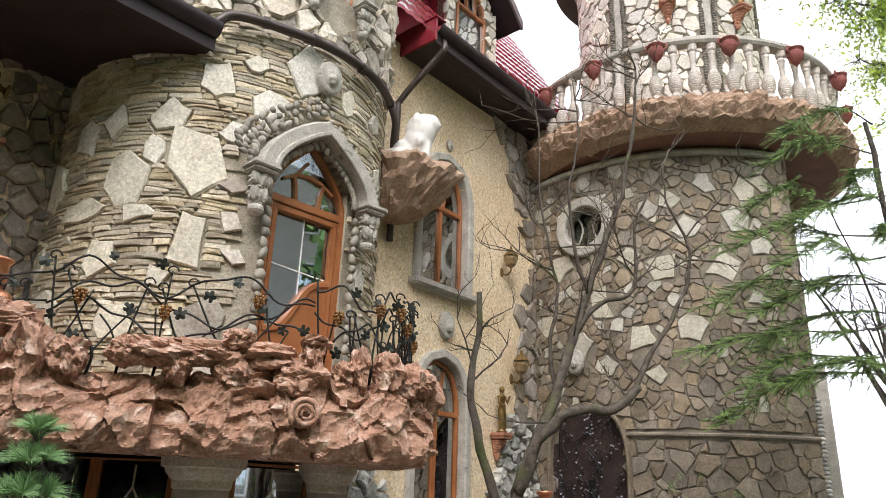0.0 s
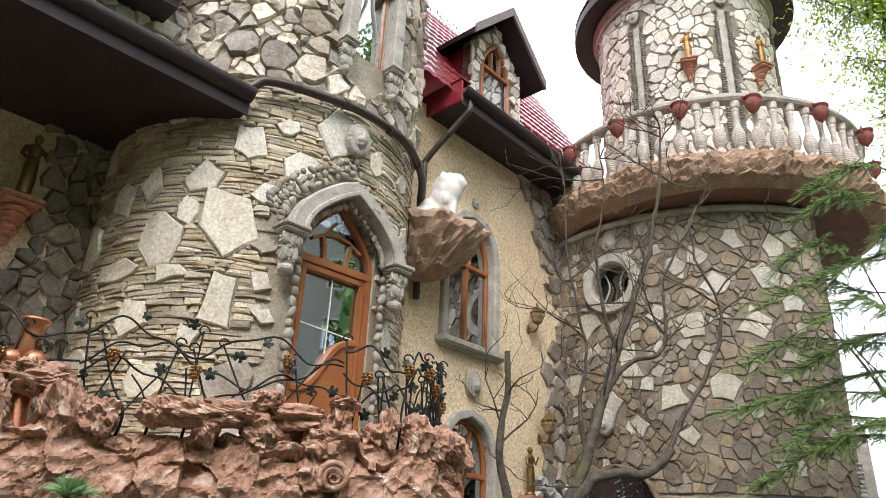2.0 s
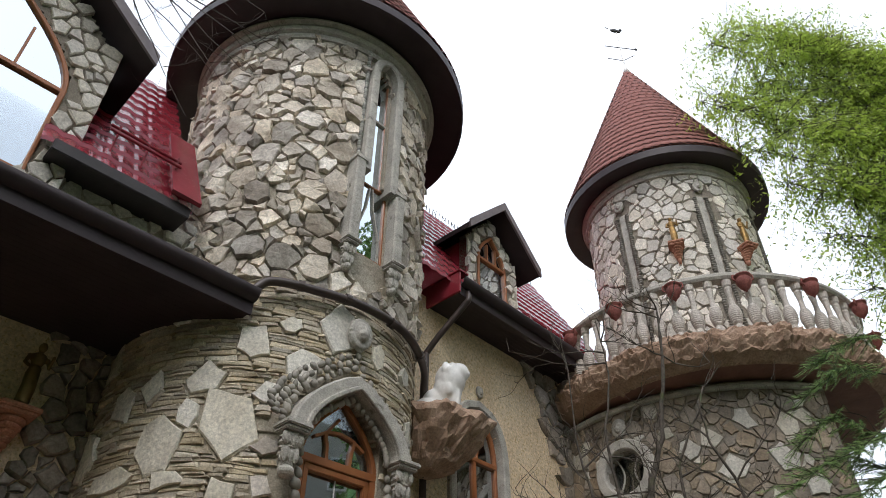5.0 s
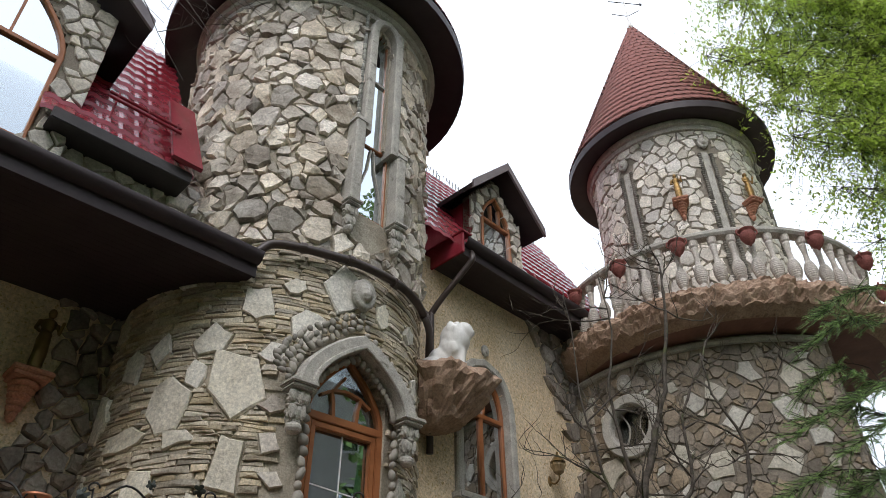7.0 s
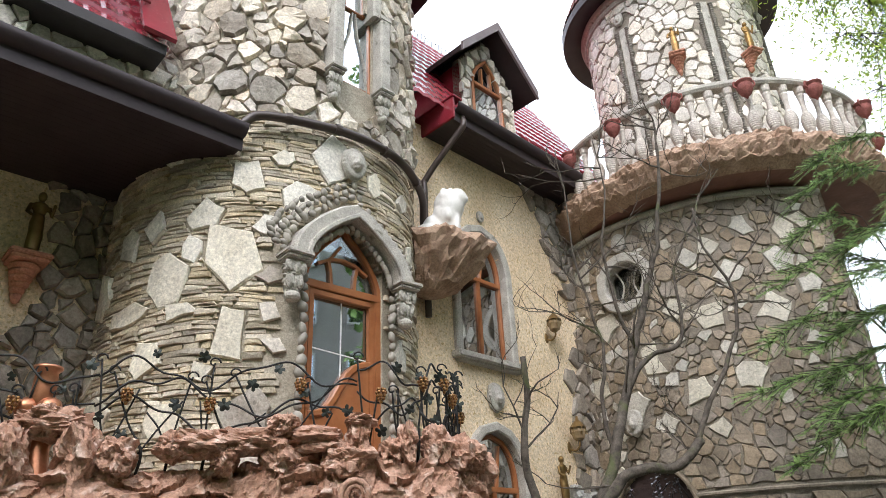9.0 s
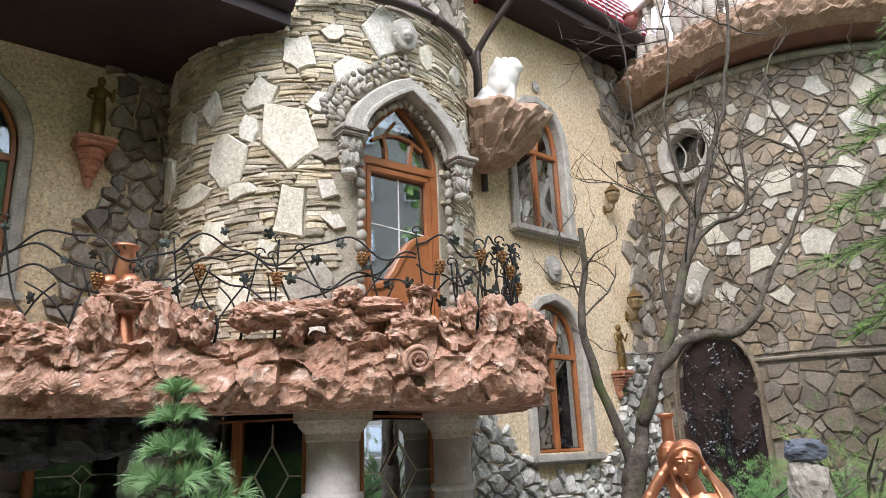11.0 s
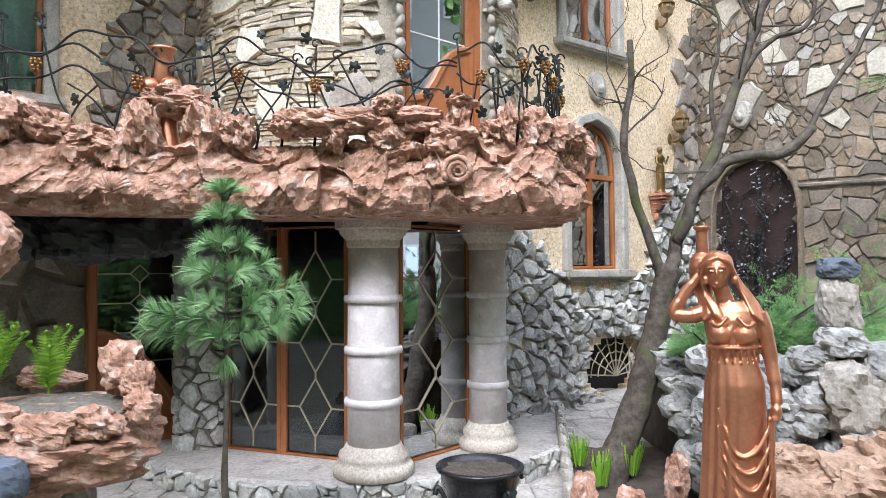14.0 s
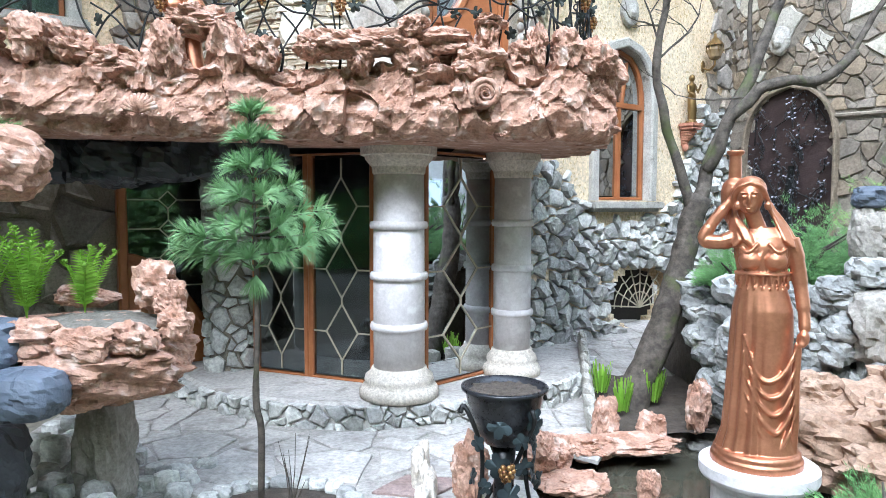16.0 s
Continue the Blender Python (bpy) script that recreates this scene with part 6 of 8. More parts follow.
for i, (x, z, w, h) in enumerate(LUMPS):
    p = bal_at(x)
    rock("rock_knob", (x, p.y + 0.06 + kr.uniform(-0.03, 0.05), z), (w * 1.05, 0.15 + 0.3 * min(w, 0.15), h * 1.1), REDROCK, "", i + 2, 26, 0.85, balcony, 0.0, "", "rock", 0.3)
for p in BAL[int(len(BAL) * 0.74)::9]:
    rock("rock_knob", (p.x - 0.05, p.y, 2.98 + kr.uniform(-0.04, 0.1)), (0.14, 0.16, kr.uniform(0.1, 0.2)), REDROCK, "", kr.random() * 40, 22, 0.85, balcony, 0.0, "", "rock", 0.3)
g = Geo()
sp = []
for i in range(64):
    a = i * 0.26
    r = 0.008 + 0.0062 * i * 0.26
    sp.append((0.35 + r * 1.0 * math.cos(a), 5.15 + 0.006 * math.sin(i * 2.4), 2.68 + r * math.sin(a)))
g.tube(sp, [0.005 + 0.00032 * i * (1 + 0.18 * math.sin(i * 2.4)) for i in range(64)], 8)
tagged(g.make("ammonite", REDROCK, smooth=True), "coiled ammonite fossil set in the red rock", "fossil")
g = Geo()
for i in range(11):
    a = radians(20 + 14 * i)
    g.tube([(-2.03, 4.86, 2.50), (-2.03 + 0.07 * math.cos(a), 4.84, 2.50 + 0.07 * math.sin(a)), (-2.03 + 0.13 * math.cos(a), 4.87, 2.50 + 0.13 * math.sin(a))], [0.008, 0.016, 0.014], 6)
tagged(g.make("scallop_shell", REDROCK, smooth=True), "scallop shell relief set in the red rock", "shell")

# ---- forged vine railing ----
def grape_leaf(c, s, m):
    out = []
    for i in range(20):
        a = 2 * math.pi * i / 20
        r = s * (0.62 + 0.38 * abs(math.cos(2.5 * a)) ** 0.8) * (0.35 if i == 10 else 1)
        out.append((r * math.cos(a), 0.25 * s * math.sin(3 * a) * 0.3, r * math.sin(a)))
    pts = [(0, -0.12 * s, 0)] + out
    pts += [(x, y + 0.006, z) for x, y, z in pts]
    f = []
    for i in range(20):
        j = 1 + (i + 1) % 20
        f += [(0, 1 + i, j), (21, 21 + j, 22 + i)]
    return [m @ Vector(p) + Vector(c) for p in pts], f


vr = random.Random(8)
BERRY = mat("copper_gold_berry", (0.12, 0.035, 0.02), (0.42, 0.25, 0.09), scale=45, rough=0.3, metal=0.7, bump=0)
LINE = [p + Vector((-(BAL[min(i + 1, len(BAL) - 1)] - BAL[max(i - 1, 0)]).normalized().y, (BAL[min(i + 1, len(BAL) - 1)] - BAL[max(i - 1, 0)]).normalized().x, 0)) * 0.16 for i, p in enumerate(BAL)]
cuts = [0, int(len(LINE) * 0.30), int(len(LINE) * 0.52), int(len(LINE) * 0.70), len(LINE) - 1]
for sec, (i0, i1) in enumerate(zip(cuts, cuts[1:])):
    top = empty("vine_railing", "dark forged iron railing of grape vines with golden grapes", "railing", "vine railings on the balcony")
    g = Geo()
    ph = vr.uniform(0, 6)
    for base, amp, fq in ((3.62, 0.10, 0.16), (3.45, 0.13, 0.11), (3.30, 0.12, 0.13)):
        pts = []
        for i in range(i0, i1 + 1, 3):
            p = LINE[i]
            pts.append((p.x, p.y + 0.03 * math.sin(i * 0.3 + base), base + amp * math.sin(i * fq + ph + base * 9) + 0.03 * math.sin(i * 0.41)))
        g.tube(spline(pts, 2), 0.0085, 6)
    k = i0 + 4
    while k < i1 - 3:
        p = LINE[k]
        lean = vr.uniform(-12, 12)
        q = LINE[int(max(i0, min(i1, k + lean)))]
        h = vr.uniform(3.4, 3.78)
        g.tube(spline([(p.x, p.y, 2.85), (p.x + 0.02, p.y, 3.05), (0.6 * p.x + 0.4 * q.x, 0.6 * p.y + 0.4 * q.y, 3.25), (q.x, q.y, h)], 5), [0.012] * 8 + [0.008] * 8, 6)
        q2 = LINE[int(max(i0, min(i1, k - lean * 1.3)))]
        g.tube(spline([(p.x, p.y, 3.02), (0.6 * p.x + 0.4 * q2.x, q2.y, 3.2), (q2.x, q2.y, vr.uniform(3.3, 3.55))], 5), 0.0075, 6)
        c = (q.x, q.y - 0.02, h)
        g.tube([(c[0] + (0.05 - 0.004 * j) * math.cos(j * 0.55), c[1], c[2] + (0.05 - 0.004 * j) * math.sin(j * 0.55)) for j in range(12)], 0.007, 5)
        k += vr.randint(7, 12)
    g.make("vine_stem", IRON, top, smooth=True)
    for i in range(i0 + 2, i1, 7 if sec < 3 else 8):
        p = LINE[i]
        m = Euler((vr.uniform(-0.6, 0.6), vr.uniform(-3, 3), vr.uniform(-0.6, 0.6))).to_matrix()
        v, f = grape_leaf((p.x, p.y - 0.03, vr.uniform(3.15, 3.78)), vr.uniform(0.034, 0.054), m)
        obj("leaf", v, f, VERDI, top)
    for i in range(i0 + 9, i1, 24):
        p = LINE[i]
        z = vr.uniform(3.35, 3.6)
        g = Geo()
        for lay_i, (n, r) in enumerate(((5, 0.028), (6, 0.034), (5, 0.028), (4, 0.02), (1, 0.0))):
            for j in range(n):
                a = 2 * math.pi * j / n + lay_i
                g.ball((p.x + r * math.cos(a), p.y - 0.04 + r * math.sin(a), z - 0.024 * lay_i), (0.015, 0.015, 0.015), n=5)
        g.make("grape_cluster", BERRY, top, "golden grape cluster", True)

# copper figure fragment behind the rocks
g = Geo()
g.lathe([(0.14, 2.8), (0.12, 3.0), (0.105, 3.1), (0.10, 3.2)], (-1.88, 5.36, 0), 20, 0.8)
for k in (-1, 1):
    g.tube(spline([(-1.88 + k * 0.05, 5.34, 3.2), (-1.88 + k * 0.06, 5.3, 3.0), (-1.85 + k * 0.07, 5.26, 2.78)]), 0.075, 12)
    g.ball((-1.88 + k * 0.075, 5.32, 3.33), (0.085, 0.085, 0.08), n=10)
g.lathe([(0.07, 3.3), (0.085, 3.4), (0.08, 3.52), (0.075, 3.6), (0.1, 3.62), (0.1, 3.64)], (-1.88, 5.36, 0), 20)
ob = g.make("copper_vase_figure", COPPER, smooth=True)
tagged(ob, "polished copper vase figure behind the red rocks", "statue")

# statuettes and lanterns on the walls
bracket(YW.turn(8.38, 3.0, 0.02), 0.22, "small red clay bracket on the yellow wall")
figure("bronze_statuette", YW.turn(8.38, 3.0, 0.13), 0.66, OLDGOLD, "dark gold statuette on a red bracket")
bracket(LW.turn(1.37, 5.26, 0.03), 0.34, "large red clay bracket on the shaded wall")
figure("bronze_statuette", LW.turn(1.37, 5.26, 0.24), 0.72, OLDGOLD, "dark bronze draped statuette in the shaded corner")


def lantern(m, s, label):
    top = place("wall_lantern", m, label, "lantern", "wall lanterns")
    Geo().lathe([(0.05 * s, -0.1 * s), (0.1 * s, -0.06 * s), (0.13 * s, 0.05 * s), (0.11 * s, 0.12 * s), (0.03 * s, 0.2 * s)], (0, -0.22 * s, 0), 10).make("glass_body", mat("amber_glass", (0.16, 0.11, 0.06), (0.30, 0.22, 0.12), rough=0.2, bump=0.2) if "amber_glass" not in bpy.data.materials else bpy.data.materials["amber_glass"], top)
    g = Geo()
    g.lathe([(0.15 * s, 0.12 * s), (0.09 * s, 0.2 * s), (0.03 * s, 0.26 * s), (0.02 * s, 0.32 * s)], (0, -0.22 * s, 0), 10)
    g.make("cap", OLDGOLD, top)
    for j in range(6):
        a = j * math.pi / 3
        Geo().tube([(0.05 * s * math.cos(a), -0.22 * s + 0.05 * s * math.sin(a), -0.1 * s), (0.135 * s * math.cos(a), -0.22 * s + 0.135 * s * math.sin(a), 0.05 * s), (0.13 * s * math.cos(a), -0.22 * s + 0.13 * s * math.sin(a), 0.13 * s)], 0.01 * s, 5).make("cage_bar", OLDGOLD, top)
    g = Geo()
    g.tube(spline([(0, 0, -0.2 * s), (0, -0.12 * s, -0.25 * s), (0, -0.22 * s, -0.18 * s), (0, -0.22 * s, -0.08 * s)]), 0.018 * s, 7)
    g.ball((0, 0, -0.18 * s), (0.06 * s, 0.02, 0.1 * s), n=7)
    g.make("arm", OLDGOLD, top)


lantern(YW.turn(8.53, 5.6, 0.0), 0.8, "round amber wall lantern with a dark cage")
lantern(YW.turn(8.8, 3.98, 0.0), 0.85, "old brass wall lantern on the yellow wall")
g = Geo()
for k in range(9):
    a = math.pi * k / 8
    g.tube([YW(7.6, 0.5, -0.05), YW(7.6 + 0.56 * math.cos(a), 0.56 + 0.56 * math.sin(a), -0.05)], 0.01, 5)
for r in (0.2, 0.32, 0.44):
    g.tube([YW(7.6 + r * 1.15 * math.cos(a), 0.52 + r * math.sin(a) * (1 - 0.08 * (k % 2)), -0.05) for k, a in enumerate([math.pi * i / 16 for i in range(17)])], 0.008, 5)
tagged(g.make("web_grate", LEAD), "iron grate shaped like a spider web", "grate")
# added near-black sheet stands in for the cellar's darkness
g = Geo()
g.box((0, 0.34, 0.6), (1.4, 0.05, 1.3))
ob = g.make("cellar_backing", ROOMSHADE)
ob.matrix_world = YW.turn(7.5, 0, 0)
tagged(ob, "near-black plate standing for the cellar's darkness behind the grate", "wall", kind="structure")
# ---- garden ----
gr = random.Random(31)

# copper statue on a round pedestal in the pond
g = Geo()
g.lathe([(0.27, -0.5), (0.27, 0.16), (0.30, 0.2), (0.335, 0.22), (0.345, 0.24), (0.345, 0.30), (0.32, 0.315)], (1.985, 4.25, 0), 40)
tagged(g.make("pedestal", COLUMN), "round mottled stone pedestal standing in the pond", "pedestal")


def water_bearer():
    """A draped woman with a jug on her shoulder, as one plain statue."""
    g = Geo()
    g.lathe([(0.27, 0.0), (0.27, 0.04), (0.255, 0.05), (0.255, 0.075), (0.24, 0.09)], (0, 0, 0), 36)
    # draped body: rings with folds
    prof = [(0.09, 0.235, 0.20, 0.0), (0.2, 0.20, 0.17, 0.0), (0.4, 0.185, 0.155, 0.0), (0.6, 0.18, 0.15, 0.005), (0.8, 0.178, 0.145, 0.01), (0.95, 0.172, 0.14, 0.01), (1.05, 0.150, 0.12, 0.005), (1.12, 0.132, 0.105, 0.0), (1.18, 0.135, 0.108, 0.0), (1.26, 0.152, 0.115, 0.0), (1.34, 0.168, 0.105, 0.0), (1.40, 0.155, 0.085, 0.0), (1.44, 0.09, 0.065, 0.0), (1.47, 0.05, 0.05, 0.0)]
    segs, k = 72, len(g.v)
    fine = []
    for (a, b) in zip(prof, prof[1:]):
        n = max(2, int((b[0] - a[0]) / 0.025))
        fine += [tuple(a[q] + (b[q] - a[q]) * i / n for q in range(4)) for i in range(n)]
    for z, rx, ry, off in fine:
        for j in range(segs):
            a = 2 * math.pi * j / segs
            x, y = math.cos(a), math.sin(a)
            f = 0.0
            if z < 1.1:
                low = max(0.0, min(1.0, (1.1 - z) / 0.4))
                straight = math.sin(a * 17) * 0.011 * low if x < 0.15 or y > 0.3 else 0
                swag = 0.0
                if y < 0.35 and x > -0.2:
                    swag = 0.02 * math.exp(-((z - 0.72) / 0.2) ** 2) * math.exp(-((x - 0.3) / 0.35) ** 2)
                f = straight + swag
            elif z < 1.3:
                f = 0.006 * math.sin(a * 22) + 0.0
            g.v.append(((rx + f) * x + off, (ry + f) * y, z))
    for i in range(len(fine) - 1):
        for j in range(segs):
            a, b = k + i * segs + j, k + i * segs + (j + 1) % segs
            g.f.append((a, b, b + segs, a + segs))
    g.f.append(tuple(k + j for j in reversed(range(segs))))
    e = k + (len(fine) - 1) * segs
    g.f.append(tuple(e + j for j in range(segs)))
    B = lambda c, s, n=12: g.ball(c, s, n=n)
    for q in (-1, 1):
        B((q * 0.07, -0.09, 1.255), (0.066, 0.058, 0.06))
        for i in range(4):
            g.tube(spline([(q * 0.03, -0.10, 1.36 - 0.03 * i), (q * 0.08, -0.135, 1.31 - 0.03 * i), (q * 0.13, -0.08, 1.33 - 0.02 * i)]), 0.009, 6)
    g.tube([(math.cos(a) * 0.148, math.sin(a) * 0.12, 1.175) for a in [2 * math.pi * i / 24 for i in range(25)]], 0.010, 7)
    for i in range(20):
        a = 2 * math.pi * i / 20
        g.tube([(math.cos(a) * 0.145, math.sin(a) * 0.118, 1.16), (math.cos(a) * 0.155, math.sin(a) * 0.125, 1.08)], [0.009, 0.003], 5)
    # neck, head, face, hair
    n0 = len(g.v)
    g.tube([(0, 0, 1.42), (-0.005, -0.015, 1.56)], [0.055, 0.048], 14)
    B((-0.015, -0.03, 1.635), (0.075, 0.09, 0.105), 14)
    B((-0.02, -0.075, 1.595), (0.05, 0.05, 0.06))
    B((-0.022, -0.131, 1.622), (0.014, 0.02, 0.034), 10)
    B((-0.022, -0.121, 1.58), (0.024, 0.014, 0.006), 10)
    B((-0.022, -0.121, 1.566), (0.02, 0.014, 0.006), 10)
    B((-0.02, -0.105, 1.555), (0.022, 0.02, 0.017), 8)
    for q in (-1, 1):
        B((-0.022 + q * 0.031, -0.112, 1.64), (0.018, 0.012, 0.008), 10)
        B((-0.022 + q * 0.033, -0.116, 1.664), (0.028, 0.014, 0.006), 10)
    B((-0.01, 0.01, 1.68), (0.092, 0.105, 0.09), 14)
    for q in (-1, 1):
        for i in range(4):
            o = 0.012 * i
            g.tube(spline([(-0.015, -0.09 + o, 1.725 - 0.3 * o), (-0.015 + q * 0.06, -0.085 + o, 1.695), (-0.015 + q * 0.092, -0.045 + o, 1.64), (q * 0.10, -0.01 + o, 1.56), (q * (0.115 + o), -0.03 + o, 1.46), (q * (0.125 + o), -0.08, 1.37 - o)]), 0.0145, 7)
        B((q * 0.085, -0.065, 1.585), (0.022, 0.022, 0.028), 8)
    for i in range(6):
        o = 0.006 * i
        g.tube(spline([(0.06, 0.03 + o, 1.66), (0.11 + o * 0.5, 0.03, 1.55), (0.14 + o, -0.01 + o, 1.44), (0.155 + o, -0.05, 1.34 - o)]), [0.017] * 9 + [0.015] * 9 + [0.006], 7)
        g.tube(spline([(-0.07, 0.03 + o, 1.66), (-0.11, 0.04, 1.56), (-0.10 + o, -0.06, 1.44), (-0.09 + o, -0.10, 1.36 - o)]), [0.017] * 9 + [0.015] * 9 + [0.006], 7)
    g.v[n0:] = [(x - 0.065 * max(0.0, min(1.0, (z - 1.36) / 0.2)), y, z) for x, y, z in g.v[n0:]]
    # right arm raised to the jug, left arm hanging with a fold of cloth
    g.tube(spline([(-0.15, 0.0, 1.39), (-0.24, -0.02, 1.36), (-0.335, -0.03, 1.375), (-0.30, -0.02, 1.46), (-0.22, -0.01, 1.575), (-0.17, 0.0, 1.63)]), [0.052] * 6 + [0.046] * 6 + [0.04] * 6 + [0.036] * 6 + [0.03] * 6 + [0.03], 12)
    B((-0.15, 0.0, 1.66), (0.04, 0.035, 0.05))
    g.tube(spline([(0.15, 0, 1.385), (0.19, 0.0, 1.25), (0.215, 0.0, 1.1), (0.235, -0.03, 0.95), (0.24, -0.06, 0.84)]), [0.052] * 6 + [0.045] * 6 + [0.040] * 6 + [0.034] * 6 + [0.03], 12)
    B((0.235, -0.075, 0.80), (0.032, 0.04, 0.05))
    for i in range(4):
        g.tube([(0.225 + 0.008 * i, -0.10, 0.80), (0.212 + 0.008 * i, -0.11, 0.76), (0.2, -0.095, 0.745)], 0.010, 6)
    for i in range(5):
        zz = 0.66 - 0.11 * i
        g.tube(spline([(0.205, -0.07, zz + 0.16), (0.175, -0.115, zz + 0.02), (0.10, -0.152, zz - 0.1), (0.0, -0.158, zz - 0.1 + 0.03 * i), (-0.1, -0.135, zz + 0.16)]), [0.006] * 6 + [0.014] * 12 + [0.009] * 4 + [0.004] * 3, 7)
    g.tube(spline([(0.205, -0.08, 0.76), (0.20, -0.08, 0.55), (0.205, -0.06, 0.3), (0.20, -0.06, 0.1)]), 0.024, 8)
    # jug
    g.lathe([(0.03, 1.46), (0.06, 1.50), (0.08, 1.60), (0.084, 1.67), (0.07, 1.725), (0.04, 1.755), (0.036, 1.90), (0.048, 1.905), (0.054, 1.915), (0.054, 1.93), (0.03, 1.93)], (-0.165, 0.09, 0), 20)
    return g


ob = water_bearer().make("water_bearer_statue", COPPER, smooth=True)
md = ob.modifiers.new("merge", "REMESH")
md.mode, md.voxel_size, md.use_smooth_shade = "VOXEL", 0.006, True
ob.matrix_world = pose(1.97, 4.25, 0.315, 0, 0, -22) @ Matrix.Scale(0.985, 4)
tagged(ob, "copper-painted statue of a draped water bearer", "statue")

# black flower pot on a forged vine stand
pot = place("flower_pot", Matrix.Translation((0.42, 4.22, 0.0)), "black pot of dark soil in a forged vine stand", "flower pot")
BLACK = mat("black_enamel", (0.012, 0.012, 0.014), (0.022, 0.022, 0.025), rough=0.3, bump=0.1)
Geo().lathe([(0.06, 0.42), (0.12, 0.44), (0.17, 0.52), (0.215, 0.64), (0.24, 0.76), (0.262, 0.765), (0.265, 0.785), (0.245, 0.79), (0.23, 0.76), (0.2, 0.745)], segs=40).make("bowl", BLACK, pot, "", True)
g = Geo()
for i in range(15):
    for j in range(48):
        r, a = 0.232 * i / 14, 2 * math.pi * j / 48
        g.v.append((r * math.cos(a), r * math.sin(a), 0.755 + 0.012 * noise.noise(Vector((r * math.cos(a) * 40, r * math.sin(a) * 40, 0)))))
for i in range(14):
    for j in range(48):
        a, b = i * 48 + j, i * 48 + (j + 1) % 48
        g.f.append((a, b, b + 48, a + 48))
g.make("soil", SOIL, pot)
Geo().lathe([(0.16, 0.0), (0.14, 0.03), (0.07, 0.08), (0.06, 0.25), (0.075, 0.42)], segs=20).make("stem", BLACK, pot, "", True)
for k in range(4):
    a = k * math.pi / 2 + 0.5
    c, s = math.cos(a), math.sin(a)
    Geo().tube(spline([(0.2 * c, 0.2 * s, 0.0), (0.13 * c + 0.05 * s, 0.13 * s - 0.05 * c, 0.2), (0.16 * c, 0.16 * s, 0.4), (0.245 * c - 0.04 * s, 0.245 * s + 0.04 * c, 0.6), (0.285 * c, 0.285 * s, 0.7), (0.31 * c, 0.31 * s, 0.66)]), 0.014, 7).make("vine_leg", IRON, pot, "", True)
for i in range(16):
    a = -2.6 + i * 0.22 + gr.uniform(-0.1, 0.1)
    m = Matrix.Rotation(a + math.pi / 2, 3, "Z") @ Euler((gr.uniform(-0.4, 0.2), gr.uniform(-3, 3), 0)).to_matrix()
    r, z = gr.uniform(0.17, 0.24), gr.uniform(0.2, 0.62)
    v, f = grape_leaf((r * math.cos(a), r * math.sin(a), z), gr.uniform(0.05, 0.085), m)
    obj("leaf", v, f, mat("blue_black_patina", (0.03, 0.04, 0.045), (0.07, 0.09, 0.095), rough=0.4, metal=0.6, bump=0.2) if i == 0 else bpy.data.materials["blue_black_patina"], pot)
g = Geo()
for i, (n, r) in enumerate(((5, 0.03), (6, 0.036), (5, 0.03), (3, 0.018), (1, 0.0))):
    for j in range(n):
        a = 2 * math.pi * j / n + i
        g.ball((0.0 + r * math.cos(a), -0.2 + r * math.sin(a), 0.36 - 0.027 * i), (0.018, 0.018, 0.018), n=6)
g.make("grape_cluster", BERRY, pot, "golden grape cluster", True)

# young pine
pine = place("pine_tree", Matrix.Translation((-1.09, 4.3, -0.03)), "young pine with long drooping needles on a thin trunk", "tree")
Geo().tube(spline([(0, 0, 0), (0.01, 0, 0.5), (-0.02, 0, 0.7), (-0.005, 0, 1.2), (-0.01, 0, 1.8), (-0.04, 0, 2.5)], 5), [0.022] * 12 + [0.017] * 8 + [0.010] * 6, 8).make("trunk", BARK, pine, "", True)
tufts = []
for z, L, cnt in ((2.42, 0.04, 3), (2.27, 0.07, 4), (2.1, 0.12, 5), (1.93, 0.17, 5), (1.74, 0.19, 5), (1.55, 0.1, 4)):
    a0 = gr.uniform(0, 6)
    for j in range(cnt):
        a = a0 + 2 * math.pi * j / cnt + gr.uniform(-0.3, 0.3)
        tufts.append((z, a, L * gr.uniform(0.75, 1.15)))
tufts += [(1.84, 0.15, 0.45), (1.72, -0.12, 0.46), (1.60, 3.2, 0.46), (1.70, 3.4, 0.4), (1.62, -0.3, 0.34), (1.95, 2.9, 0.22), (1.98, 0.2, 0.24)]
nd = Geo()


def needles(c, d, n, L, spread):
    d = Vector(d).normalized()
    s = d.orthogonal().normalized()
    t = d.cross(s)
    for _ in range(n):
        a = gr.uniform(0, 6.28)
        o = spread * math.sqrt(gr.random())
        w = (d + (s * math.cos(a) + t * math.sin(a)) * o).normalized()
        ll = L * gr.uniform(0.7, 1.1)
        p1 = c + w * ll * 0.55
        p2 = c + w * ll + Vector((0, 0, -0.16 * ll))
        n1 = w.orthogonal().normalized() * 0.0013
        nd.add([c - n1, c + n1, p1 + n1 * 1.2, p2, p1 - n1 * 1.2], [(0, 1, 2, 3, 4)])


for z, a, L in tufts:
    p0 = Vector((-0.02, 0, z - 0.02))
    p1 = p0 + Vector((math.cos(a) * L * 0.6, math.sin(a) * L * 0.6, 0.02))
    p2 = p0 + Vector((math.cos(a) * L, math.sin(a) * L, 0.06))
    Geo().tube([p0, p1, p2], [0.008, 0.006, 0.004], 6).make("branch", BARK, pine, "", True)
    steps = max(1, int(L / 0.1))
    for i in range(1, steps + 1):
        f = i / steps
        c = p0.lerp(p1, f / 0.6) if f < 0.6 else p1.lerp(p2, (f - 0.6) / 0.4)
        for _ in range(3):
            needles(c.lerp(p0, gr.uniform(0, 0.25)), (p2 - p0) + Vector((0, 0, 0.04)), 52, 0.15, 1.9)
